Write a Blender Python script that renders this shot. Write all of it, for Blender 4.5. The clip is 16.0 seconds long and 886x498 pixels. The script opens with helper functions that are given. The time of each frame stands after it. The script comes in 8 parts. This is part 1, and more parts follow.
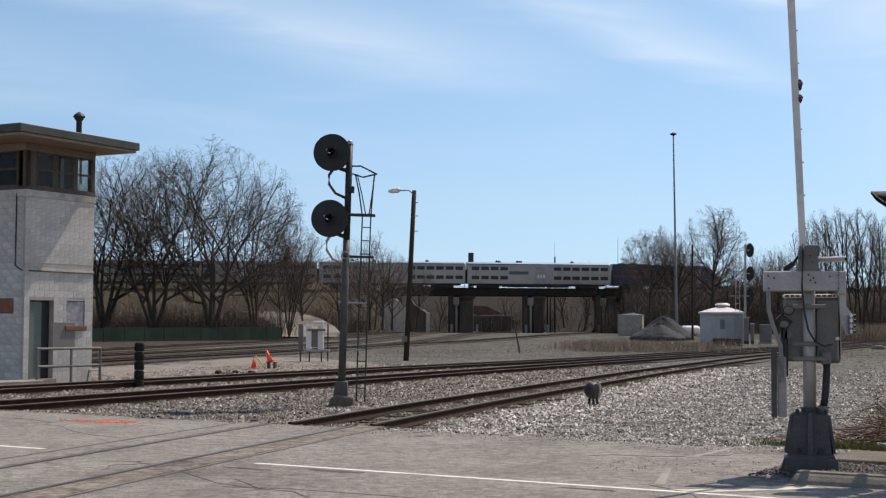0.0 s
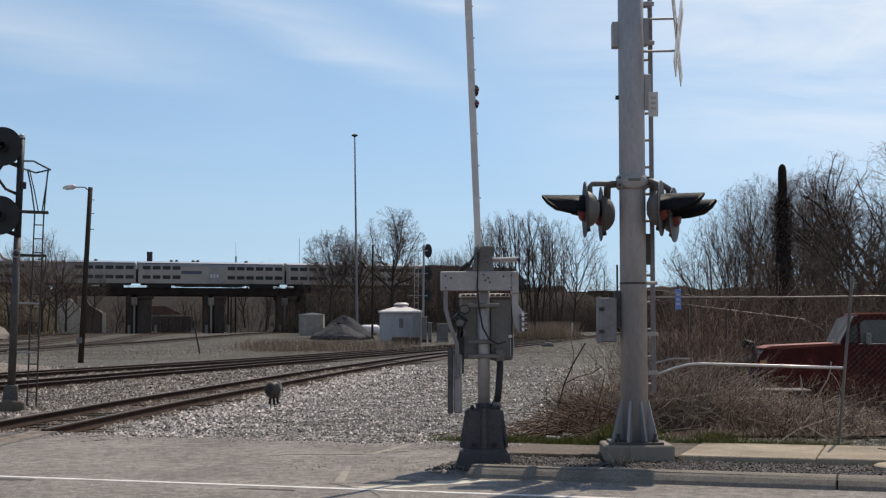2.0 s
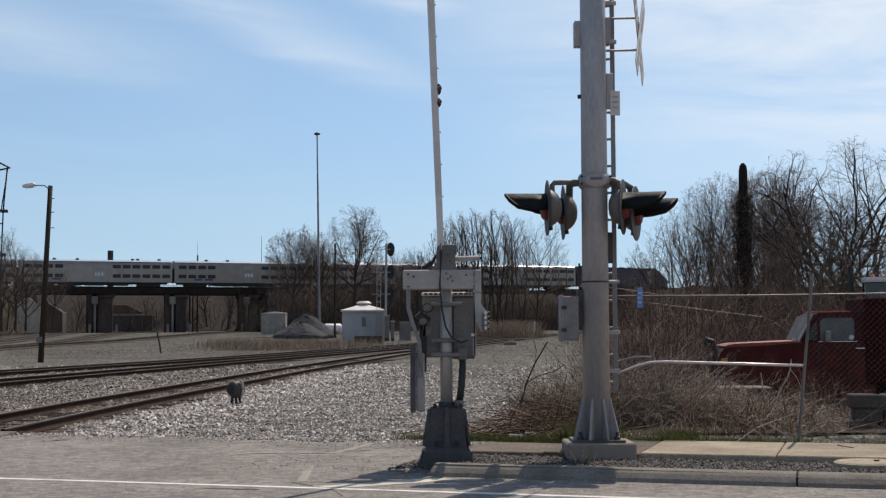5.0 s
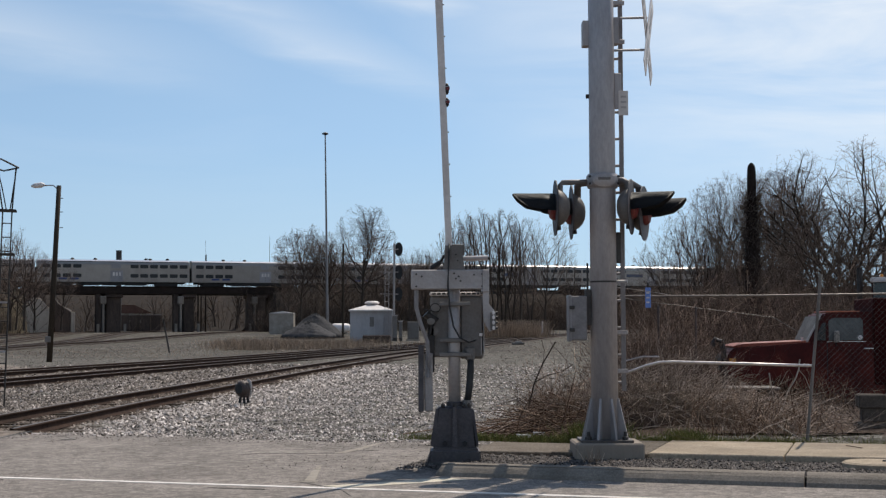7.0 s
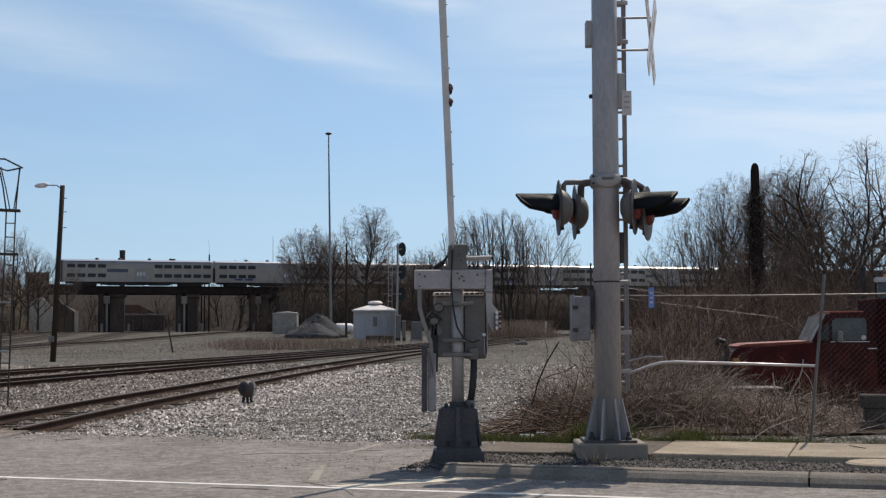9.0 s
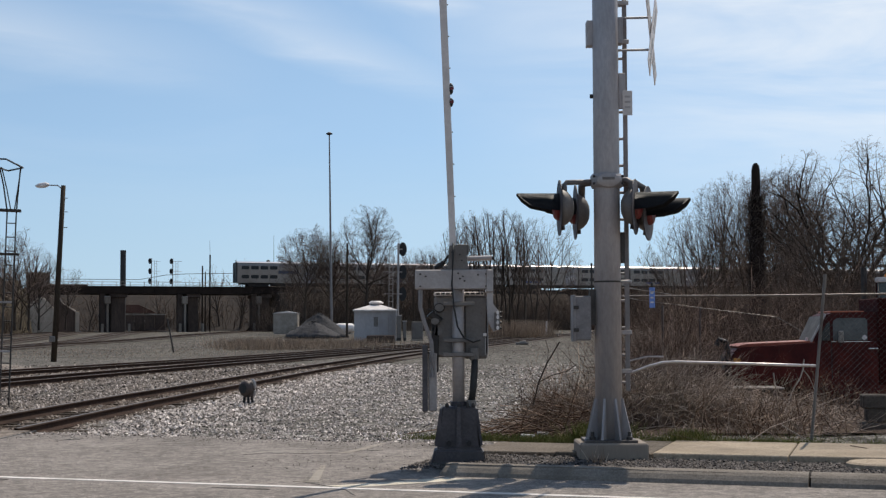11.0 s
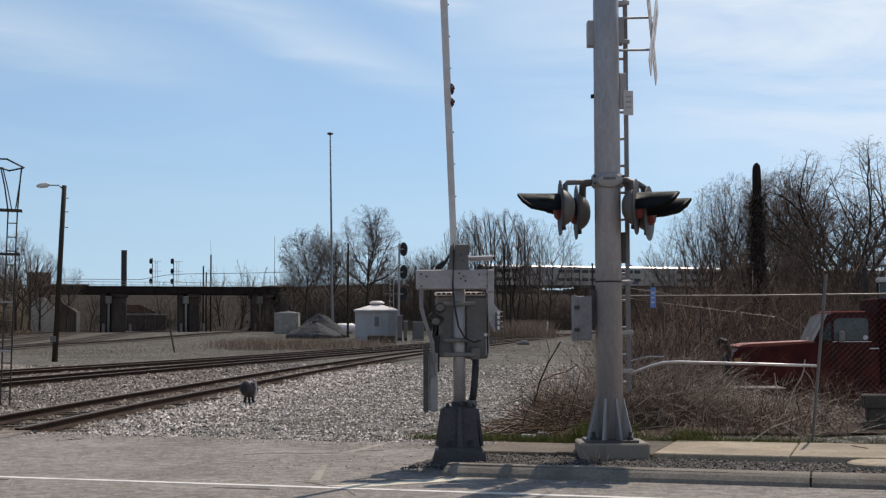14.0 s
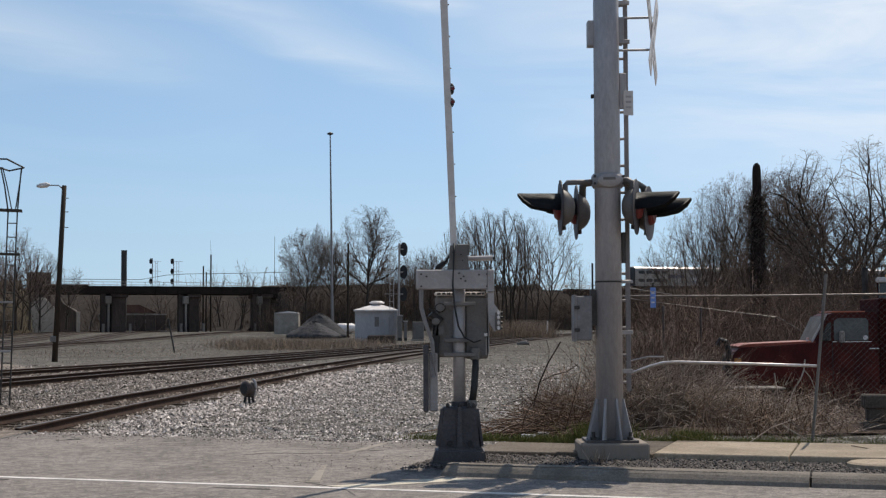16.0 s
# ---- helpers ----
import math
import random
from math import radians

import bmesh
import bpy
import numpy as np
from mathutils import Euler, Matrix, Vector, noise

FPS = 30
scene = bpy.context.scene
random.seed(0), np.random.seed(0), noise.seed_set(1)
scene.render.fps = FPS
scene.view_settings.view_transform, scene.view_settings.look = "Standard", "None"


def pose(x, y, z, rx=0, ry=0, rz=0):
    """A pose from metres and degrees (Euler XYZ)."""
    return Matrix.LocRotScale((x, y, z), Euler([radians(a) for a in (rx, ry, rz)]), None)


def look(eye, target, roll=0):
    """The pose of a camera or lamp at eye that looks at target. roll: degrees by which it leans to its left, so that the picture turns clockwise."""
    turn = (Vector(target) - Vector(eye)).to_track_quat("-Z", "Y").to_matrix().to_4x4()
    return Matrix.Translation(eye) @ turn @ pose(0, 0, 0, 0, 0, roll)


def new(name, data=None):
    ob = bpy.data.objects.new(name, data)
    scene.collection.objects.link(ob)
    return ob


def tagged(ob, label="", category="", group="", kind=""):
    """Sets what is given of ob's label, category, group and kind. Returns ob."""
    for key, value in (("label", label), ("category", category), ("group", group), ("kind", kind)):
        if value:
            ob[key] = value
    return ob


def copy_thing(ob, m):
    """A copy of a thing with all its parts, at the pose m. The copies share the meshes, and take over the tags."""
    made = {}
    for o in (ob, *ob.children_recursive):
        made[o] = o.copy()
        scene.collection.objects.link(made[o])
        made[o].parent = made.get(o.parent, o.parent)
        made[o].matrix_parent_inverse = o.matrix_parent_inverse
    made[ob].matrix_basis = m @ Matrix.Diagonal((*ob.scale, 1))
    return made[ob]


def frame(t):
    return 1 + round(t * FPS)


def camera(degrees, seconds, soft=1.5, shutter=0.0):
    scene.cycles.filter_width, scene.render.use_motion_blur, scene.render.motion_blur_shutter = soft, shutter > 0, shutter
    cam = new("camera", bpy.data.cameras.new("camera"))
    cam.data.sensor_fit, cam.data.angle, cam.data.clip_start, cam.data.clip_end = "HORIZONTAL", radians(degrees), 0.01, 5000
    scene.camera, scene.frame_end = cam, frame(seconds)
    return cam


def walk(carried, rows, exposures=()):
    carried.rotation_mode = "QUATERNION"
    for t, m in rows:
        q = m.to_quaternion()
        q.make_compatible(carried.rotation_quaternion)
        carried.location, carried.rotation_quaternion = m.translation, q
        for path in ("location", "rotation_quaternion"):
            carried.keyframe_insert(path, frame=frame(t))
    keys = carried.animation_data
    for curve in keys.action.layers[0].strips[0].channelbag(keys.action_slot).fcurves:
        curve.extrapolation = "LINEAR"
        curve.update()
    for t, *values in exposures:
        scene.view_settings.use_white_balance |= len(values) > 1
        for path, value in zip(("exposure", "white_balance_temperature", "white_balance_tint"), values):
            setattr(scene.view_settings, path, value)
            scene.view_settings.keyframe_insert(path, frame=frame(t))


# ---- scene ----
# ---- camera ----
EYE = (0.0, 0.0, 1.75)
TURNS = [
    (0.0, 93.180, -0.240, 13.847), (0.5, 93.194, -0.123, 10.277), (1.0, 93.193, -0.035, 7.023), (1.5, 93.195, 0.076, 3.979),
    (2.0, 93.179, 0.151, 0.989), (2.5, 93.181, 0.302, -0.772), (3.0, 93.153, 0.279, -1.081), (3.5, 93.119, 0.281, -1.090),
    (4.0, 93.120, 0.253, -0.867), (4.5, 93.119, 0.251, -0.663), (7.0, 93.114, 0.225, -0.199), (8.0, 93.113, 0.203, -0.103),
    (9.0, 93.113, 0.201, -0.066), (11.5, 93.112, 0.205, -0.023), (12.5, 93.112, 0.200, 0.0), (16.0, 93.114, 0.200, 0.0)]
cam = camera(34.82, 16.0, soft=1.3)
walk(cam, [(t, pose(*EYE, rx, ry, rz)) for t, rx, ry, rz in TURNS], exposures=[(0.0, 0.2), (0.6, 0.16), (1.5, 0.0), (16.0, 0.0)])

# ---- world and sun ----
SUN_TO = Vector((0.438, 0.899, 1.28)).normalized()
world = bpy.data.worlds.new("sky")
scene.world = world
world.use_nodes = True
wt = world.node_tree
wt.nodes.clear()


def wnode(kind, **sets):
    n = wt.nodes.new(kind)
    for k, v in sets.items():
        n.inputs[k].default_value = v
    return n


w_out = wnode("ShaderNodeOutputWorld")
w_bg = wnode("ShaderNodeBackground", Strength=0.126)
w_sky = wt.nodes.new("ShaderNodeTexSky")
w_sky.sky_type = "NISHITA"
w_sky.sun_disc = False
w_sky.sun_elevation = math.asin(SUN_TO.z)
w_sky.sun_rotation = math.atan2(SUN_TO.x, SUN_TO.y)
w_sky.air_density, w_sky.dust_density, w_sky.ozone_density = 1.0, 0.25, 2.0
w_geo = wt.nodes.new("ShaderNodeTexCoord")
w_up = wt.nodes.new("ShaderNodeMapping")
w_up.inputs["Location"].default_value = (0, 0, 0.155)
w_up.inputs["Scale"].default_value = (1, 1, 0.72)
wt.links.new(w_geo.outputs["Generated"], w_up.inputs["Vector"])
wt.links.new(w_up.outputs["Vector"], w_sky.inputs["Vector"])
w_map = wt.nodes.new("ShaderNodeMapping")
w_map.inputs["Rotation"].default_value = (0.0, radians(24), radians(8))
w_map.inputs["Scale"].default_value = (2.2, 2.2, 13.0)
w_n1 = wnode("ShaderNodeTexNoise", Scale=1.6, Detail=6.0, Roughness=0.55, Distortion=0.5)
w_ramp = wt.nodes.new("ShaderNodeValToRGB")
w_ramp.color_ramp.elements[0].position, w_ramp.color_ramp.elements[1].position = 0.47, 0.78
w_ramp.color_ramp.elements[1].color = (0.22, 0.22, 0.22, 1)
w_mix = wt.nodes.new("ShaderNodeMixRGB")
w_mix.inputs["Color2"].default_value = (7.2, 7.5, 7.8, 1)
wt.links.new(w_geo.outputs["Generated"], w_map.inputs["Vector"])
wt.links.new(w_map.outputs["Vector"], w_n1.inputs["Vector"])
wt.links.new(w_n1.outputs["Fac"], w_ramp.inputs["Fac"])
w_sep = wt.nodes.new("ShaderNodeSeparateXYZ")
wt.links.new(w_geo.outputs["Generated"], w_sep.inputs["Vector"])


def w_math(kind, a, b):
    n = wt.nodes.new("ShaderNodeMath")
    n.operation = kind
    for k, v in enumerate((a, b)):
        if isinstance(v, float):
            n.inputs[k].default_value = v
        else:
            wt.links.new(v, n.inputs[k])
    return n.outputs["Value"]


def w_range(src, lo, hi):
    n = wnode("ShaderNodeMapRange")
    n.inputs["From Min"].default_value, n.inputs["From Max"].default_value = lo, hi
    wt.links.new(src, n.inputs["Value"])
    return n.outputs["Result"]


# a thin veil of high cloud towards the sun
w_veil = w_math("MULTIPLY", w_range(w_math("ADD", w_sep.outputs["X"], w_math("MULTIPLY", w_sep.outputs["Z"], 0.5)), 0.06, 0.38), w_range(w_sep.outputs["Z"], 0.06, 0.17))
w_veil = w_math("MULTIPLY", w_veil, w_math("SUBTRACT", 1.0, w_range(w_sep.outputs["Z"], 0.26, 0.4)))
w_veil = w_math("MULTIPLY", w_veil, w_math("ADD", w_math("MULTIPLY", w_range(w_n1.outputs["Fac"], 0.34, 0.64), 0.85), 0.25))
# long cirrus streaks: middle (east, up), slope in degrees, half length, half width, strength
w_fray = w_math("MULTIPLY", w_math("SUBTRACT", w_n1.outputs["Fac"], 0.5), 0.06)
w_cloud = w_math("MAXIMUM", w_veil, w_math("MULTIPLY", w_ramp.outputs["Color"], w_math("ADD", w_math("MULTIPLY", w_range(w_sep.outputs["Z"], 0.09, 0.19), 0.8), 0.2)))
for cx, cz, slope, half, thick, power in ((-0.075, 0.192, -20, 0.15, 0.026, 0.34), (-0.125, 0.222, -16, 0.10, 0.02, 0.25), (-0.30, 0.205, -11, 0.19, 0.034, 0.28), (-0.40, 0.225, -6, 0.2, 0.03, 0.22),
                                          (0.0, 0.228, -8, 0.07, 0.02, 0.35), (0.17, 0.20, -10, 0.16, 0.03, 0.3), (-0.62, 0.19, -9, 0.2, 0.03, 0.35)):
    co_, si_ = math.cos(radians(slope)), math.sin(radians(slope))
    dx_ = w_math("SUBTRACT", w_sep.outputs["X"], cx)
    dz_ = w_math("SUBTRACT", w_sep.outputs["Z"], cz)
    along_ = w_math("ADD", w_math("MULTIPLY", dx_, co_), w_math("MULTIPLY", dz_, si_))
    over_ = w_math("ADD", w_math("SUBTRACT", w_math("MULTIPLY", dz_, co_), w_math("MULTIPLY", dx_, si_)), w_fray)
    soft_ = w_math("MULTIPLY", w_range(w_math("ABSOLUTE", along_, 0.0), half, half * 0.15), w_range(w_math("ABSOLUTE", over_, 0.0), thick, 0.0))
    w_cloud = w_math("MAXIMUM", w_cloud, w_math("MULTIPLY", w_math("MULTIPLY", soft_, power), w_math("ADD", w_range(w_n1.outputs["Fac"], 0.3, 0.65), 0.3)))
wt.links.new(w_cloud, w_mix.inputs["Fac"])
w_tint = wt.nodes.new("ShaderNodeMixRGB")
w_tint.blend_type = "MULTIPLY"
w_tint.inputs["Fac"].default_value = 1.0
w_tint.inputs["Color2"].default_value = (1.0, 1.0, 0.928, 1)
wt.links.new(w_sky.outputs["Color"], w_tint.inputs["Color1"])
# pale haze low over the horizon, all the way round
w_haze = wt.nodes.new("ShaderNodeMixRGB")
w_haze.inputs["Color2"].default_value = (4.1, 5.2, 5.8, 1)
wt.links.new(w_math("MULTIPLY", w_math("SUBTRACT", 1.0, w_range(w_sep.outputs["Z"], 0.0, 0.13)), 0.6), w_haze.inputs["Fac"])
wt.links.new(w_tint.outputs["Color"], w_haze.inputs["Color1"])
wt.links.new(w_haze.outputs["Color"], w_mix.inputs["Color1"])
wt.links.new(w_mix.outputs["Color"], w_bg.inputs["Color"])
wt.links.new(w_bg.outputs["Background"], w_out.inputs["Surface"])

sun = new("sun", bpy.data.lights.new("sun", "SUN"))
sun.data.energy, sun.data.angle, sun.data.color = 3.8, radians(0.53), (1.0, 0.93, 0.82)
sun.matrix_world = look(SUN_TO * 100, (0, 0, 0))


# ---- materials ----
def warm(c):
    """Puts the warm cast of light and white balance into every base colour."""
    return (c[0] * 1.085, c[1] * 0.985, c[2] * 0.945)


def mat(name, dark, light, scale=3.0, rough=0.8, metal=0.0, bump=0.25, fine=9.0, grime=None, streak=1.0, spread=0.06, coat=0.0):
    """A surface in two tones at a coarse and a fine scale, with relief, an optional stain colour and a small change from piece to piece."""
    dark, light = warm(dark), warm(light)
    grime = warm(grime) if grime else None
    m = bpy.data.materials.new(name)
    m.use_nodes = True
    nt = m.node_tree
    bsdf = nt.nodes["Principled BSDF"]
    bsdf.inputs["Roughness"].default_value = rough
    if rough >= 0.85:
        bsdf.inputs["Specular IOR Level"].default_value = 0.12
    bsdf.inputs["Metallic"].default_value = metal
    bsdf.inputs["Coat Weight"].default_value = coat
    co = nt.nodes.new("ShaderNodeTexCoord")
    mp = nt.nodes.new("ShaderNodeMapping")
    mp.inputs["Scale"].default_value = (1, 1, streak)
    nt.links.new(co.outputs["Object"], mp.inputs["Vector"])

    def noisy(s, detail, rgh):
        n = nt.nodes.new("ShaderNodeTexNoise")
        n.inputs["Scale"].default_value, n.inputs["Detail"].default_value, n.inputs["Roughness"].default_value = s, detail, rgh
        nt.links.new(mp.outputs["Vector"], n.inputs["Vector"])
        return n
    big, small = noisy(scale, 5, 0.6), noisy(scale * fine, 4, 0.7)
    mixf = nt.nodes.new("ShaderNodeMixRGB")
    mixf.inputs["Fac"].default_value = 0.5
    nt.links.new(big.outputs["Fac"], mixf.inputs["Color1"])
    nt.links.new(small.outputs["Fac"], mixf.inputs["Color2"])
    ramp = nt.nodes.new("ShaderNodeValToRGB")
    e = ramp.color_ramp.elements
    e[0].position, e[1].position = 0.36, 0.64
    e[0].color, e[1].color = (*dark, 1), (*light, 1)
    nt.links.new(mixf.outputs["Color"], ramp.inputs["Fac"])
    colour = ramp.outputs["Color"]
    if grime:
        gn = noisy(scale * 0.37, 6, 0.65)
        gr = nt.nodes.new("ShaderNodeValToRGB")
        gr.color_ramp.elements[0].position, gr.color_ramp.elements[1].position = 0.52, 0.72
        nt.links.new(gn.outputs["Fac"], gr.inputs["Fac"])
        gm = nt.nodes.new("ShaderNodeMixRGB")
        gm.inputs["Color2"].default_value = (*grime, 1)
        nt.links.new(gr.outputs["Color"], gm.inputs["Fac"])
        nt.links.new(colour, gm.inputs["Color1"])
        colour = gm.outputs["Color"]
    if spread:
        info = nt.nodes.new("ShaderNodeObjectInfo")
        mr = nt.nodes.new("ShaderNodeMapRange")
        mr.inputs["To Min"].default_value, mr.inputs["To Max"].default_value = 1 - spread * 2, 1 + spread * 2
        nt.links.new(info.outputs["Random"], mr.inputs["Value"])
        hsv = nt.nodes.new("ShaderNodeHueSaturation")
        nt.links.new(mr.outputs["Result"], hsv.inputs["Value"])
        nt.links.new(colour, hsv.inputs["Color"])
        colour = hsv.outputs["Color"]
    nt.links.new(colour, bsdf.inputs["Base Color"])
    if bump:
        b = nt.nodes.new("ShaderNodeBump")
        b.inputs["Strength"].default_value = bump
        b.inputs["Distance"].default_value = 0.02
        nt.links.new(small.outputs["Fac"], b.inputs["Height"])
        nt.links.new(b.outputs["Normal"], bsdf.inputs["Normal"])
    return m


def island_mat(name, tones, rough=0.9):
    """Loose pieces in one mesh: every piece takes its own tone."""
    m = bpy.data.materials.new(name)
    m.use_nodes = True
    nt = m.node_tree
    bsdf = nt.nodes["Principled BSDF"]
    bsdf.inputs["Roughness"].default_value = rough
    bsdf.inputs["Specular IOR Level"].default_value = 0.15
    g = nt.nodes.new("ShaderNodeNewGeometry")
    ramp = nt.nodes.new("ShaderNodeValToRGB")
    cr = ramp.color_ramp
    while len(cr.elements) < len(tones):
        cr.elements.new(0.5)
    for i, c in enumerate(tones):
        cr.elements[i].position = i / (len(tones) - 1)
        cr.elements[i].color = (*warm(c), 1)
    nt.links.new(g.outputs["Random Per Island"], ramp.inputs["Fac"])
    nt.links.new(ramp.outputs["Color"], bsdf.inputs["Base Color"])
    return m


def glass_mat(name, colour, rough=0.05):
    m = bpy.data.materials.new(name)
    m.use_nodes = True
    b = m.node_tree.nodes["Principled BSDF"]
    b.inputs["Base Color"].default_value = (*colour, 1)
    b.inputs["Roughness"].default_value = rough
    b.inputs["Transmission Weight"].default_value = 0.9
    b.inputs["IOR"].default_value = 1.45
    return m


def speckle(m, scale, lo, hi):
    """Fine mineral grain over the colour of a cast or laid surface."""
    nt = m.node_tree
    bsdf = nt.nodes["Principled BSDF"]
    src = bsdf.inputs["Base Color"].links[0].from_socket
    co = nt.nodes.new("ShaderNodeTexCoord")
    n = nt.nodes.new("ShaderNodeTexNoise")
    n.inputs["Scale"].default_value, n.inputs["Detail"].default_value, n.inputs["Roughness"].default_value = scale, 3.0, 0.75
    nt.links.new(co.outputs["Object"], n.inputs["Vector"])
    r = nt.nodes.new("ShaderNodeValToRGB")
    r.color_ramp.elements[0].position, r.color_ramp.elements[1].position = 0.38, 0.62
    r.color_ramp.elements[0].color, r.color_ramp.elements[1].color = (lo, lo, lo, 1), (hi, hi, hi, 1)
    nt.links.new(n.outputs["Fac"], r.inputs["Fac"])
    x = nt.nodes.new("ShaderNodeMixRGB")
    x.blend_type = "MULTIPLY"
    x.inputs["Fac"].default_value = 1.0
    nt.links.new(src, x.inputs["Color1"])
    nt.links.new(r.outputs["Color"], x.inputs["Color2"])
    nt.links.new(x.outputs["Color"], bsdf.inputs["Base Color"])


def ground_mat():
    """Yard ground: grey gravel with brown earth and straw-coloured patches, stones as relief."""
    m = bpy.data.materials.new("yard_ground")
    m.use_nodes = True
    nt = m.node_tree
    bsdf = nt.nodes["Principled BSDF"]
    bsdf.inputs["Roughness"].default_value = 0.95
    bsdf.inputs["Specular IOR Level"].default_value = 0.1
    co = nt.nodes.new("ShaderNodeTexCoord")

    def tex(kind, s, **k):
        n = nt.nodes.new(kind)
        n.inputs["Scale"].default_value = s
        for key, v in k.items():
            n.inputs[key].default_value = v
        nt.links.new(co.outputs["Object"], n.inputs["Vector"])
        return n

    def ramp(src, stops):
        r = nt.nodes.new("ShaderNodeValToRGB")
        while len(r.color_ramp.elements) < len(stops):
            r.color_ramp.elements.new(0.5)
        for i, (p, c) in enumerate(stops):
            r.color_ramp.elements[i].position = p
            r.color_ramp.elements[i].color = (*c, 1)
        nt.links.new(src, r.inputs["Fac"])
        return r.outputs["Color"]

    def mix(fac, a, b, kind="MIX"):
        x = nt.nodes.new("ShaderNodeMixRGB")
        x.blend_type = kind
        if isinstance(fac, float):
            x.inputs["Fac"].default_value = fac
        else:
            nt.links.new(fac, x.inputs["Fac"])
        nt.links.new(a, x.inputs["Color1"])
        nt.links.new(b, x.inputs["Color2"])
        return x.outputs["Color"]
    vor = tex("ShaderNodeTexVoronoi", 8.0)
    stones = ramp(vor.outputs["Color"], [(0.1, (0.034, 0.030, 0.026)), (0.5, (0.145, 0.132, 0.114)), (0.9, (0.355, 0.328, 0.29))])
    sandn = tex("ShaderNodeTexNoise", 4.0, Detail=8.0, Roughness=0.7)
    sand = ramp(sandn.outputs["Fac"], [(0.36, (0.055, 0.049, 0.041)), (0.5, (0.115, 0.103, 0.088)), (0.66, (0.205, 0.187, 0.162))])
    patch = tex("ShaderNodeTexNoise", 0.14, Detail=6.0, Roughness=0.6)
    pf = ramp(patch.outputs["Fac"], [(0.42, (0, 0, 0)), (0.6, (1, 1, 1))])
    c = mix(pf, stones, sand)
    weed = tex("ShaderNodeTexNoise", 0.45, Detail=8.0, Roughness=0.75)
    wf = ramp(weed.outputs["Fac"], [(0.6, (0, 0, 0)), (0.74, (0.6, 0.6, 0.6))])
    strawn = tex("ShaderNodeTexNoise", 9.0, Detail=4.0)
    straw = ramp(strawn.outputs["Fac"], [(0.35, (0.103, 0.085, 0.049)), (0.65, (0.247, 0.200, 0.116))])
    c = mix(wf, c, straw)
    mott = tex("ShaderNodeTexNoise", 1.3, Detail=9.0, Roughness=0.8)
    c = mix(0.55, c, ramp(mott.outputs["Fac"], [(0.38, (0.258, 0.240, 0.223)), (0.5, (0.9, 0.88, 0.86)), (0.62, (1.75, 1.72, 1.68))]), "MULTIPLY")
    # cinders and dirt take over from the clean gravel farther into the yard
    sep = nt.nodes.new("ShaderNodeSeparateXYZ")
    nt.links.new(co.outputs["Object"], sep.inputs["Vector"])
    deep = nt.nodes.new("ShaderNodeMapRange")
    deep.inputs["From Min"].default_value, deep.inputs["From Max"].default_value = 56.0, 98.0
    nt.links.new(sep.outputs["Y"], deep.inputs["Value"])
    cinder = tex("ShaderNodeTexNoise", 0.35, Detail=7.0, Roughness=0.7)
    c = mix(deep.outputs["Result"], c, mix(1.0, c, ramp(cinder.outputs["Fac"], [(0.35, (0.52, 0.5, 0.48)), (0.65, (0.92, 0.9, 0.87))]), "MULTIPLY"))
    nt.links.new(c, bsdf.inputs["Base Color"])
    bp = nt.nodes.new("ShaderNodeBump")
    bp.inputs["Strength"].default_value, bp.inputs["Distance"].default_value = 0.7, 0.05
    nt.links.new(vor.outputs["Distance"], bp.inputs["Height"])
    nt.links.new(bp.outputs["Normal"], bsdf.inputs["Normal"])
    return m


M_GROUND = ground_mat()
M_SAND = mat("sandy_dirt", (0.175, 0.156, 0.131), (0.285, 0.258, 0.222), 1.1, 0.95, 0, 0.5, 14, (0.16, 0.14, 0.115))
speckle(M_SAND, 18.0, 0.75, 1.2)
M_ASPHALT = mat("asphalt", (0.186, 0.176, 0.16), (0.302, 0.286, 0.261), 0.7, 0.92, 0, 0.5, 34, (0.13, 0.122, 0.109), spread=0)
speckle(M_ASPHALT, 55.0, 0.62, 1.3)
speckle(M_ASPHALT, 6.0, 0.76, 1.18)
speckle(M_ASPHALT, 19.0, 0.78, 1.17)
M_PLANK = mat("crossing_panel", (0.155, 0.138, 0.115), (0.32, 0.285, 0.24), 2.6, 0.92, 0, 0.5, 9, (0.1, 0.088, 0.072))
M_PATCH = mat("asphalt_patch", (0.075, 0.072, 0.068), (0.12, 0.115, 0.108), 2, 0.9, 0, 0.5, 20)
M_CRACK = mat("crack_filler", (0.02, 0.02, 0.02), (0.045, 0.043, 0.04), 4, 0.8)
M_PAINT = mat("road_paint", (0.5, 0.49, 0.45), (0.78, 0.77, 0.73), 5, 0.7, 0, 0.2, 9, (0.3, 0.29, 0.26))
M_PAINT_OLD = mat("worn_paint", (0.35, 0.32, 0.24), (0.68, 0.65, 0.52), 4, 0.8, 0, 0.2, 9, (0.25, 0.24, 0.2))
M_PAINT_FAINT = mat("nearly_worn_off_paint", (0.24, 0.225, 0.19), (0.4, 0.38, 0.33), 6, 0.85, 0, 0.2, 9, (0.22, 0.2, 0.17))
M_SPRAY = mat("orange_spray", (0.42, 0.15, 0.07), (0.8, 0.16, 0.05), 3, 0.8, 0, 0.2, 6, (0.25, 0.2, 0.17))
M_CONC = mat("concrete", (0.24, 0.225, 0.195), (0.40, 0.38, 0.335), 1.6, 0.9, 0, 0.3, 14, (0.17, 0.155, 0.13))
M_KERB = mat("kerb_concrete", (0.135, 0.124, 0.105), (0.245, 0.228, 0.195), 2.2, 0.9, 0, 0.35, 14, (0.09, 0.083, 0.07))
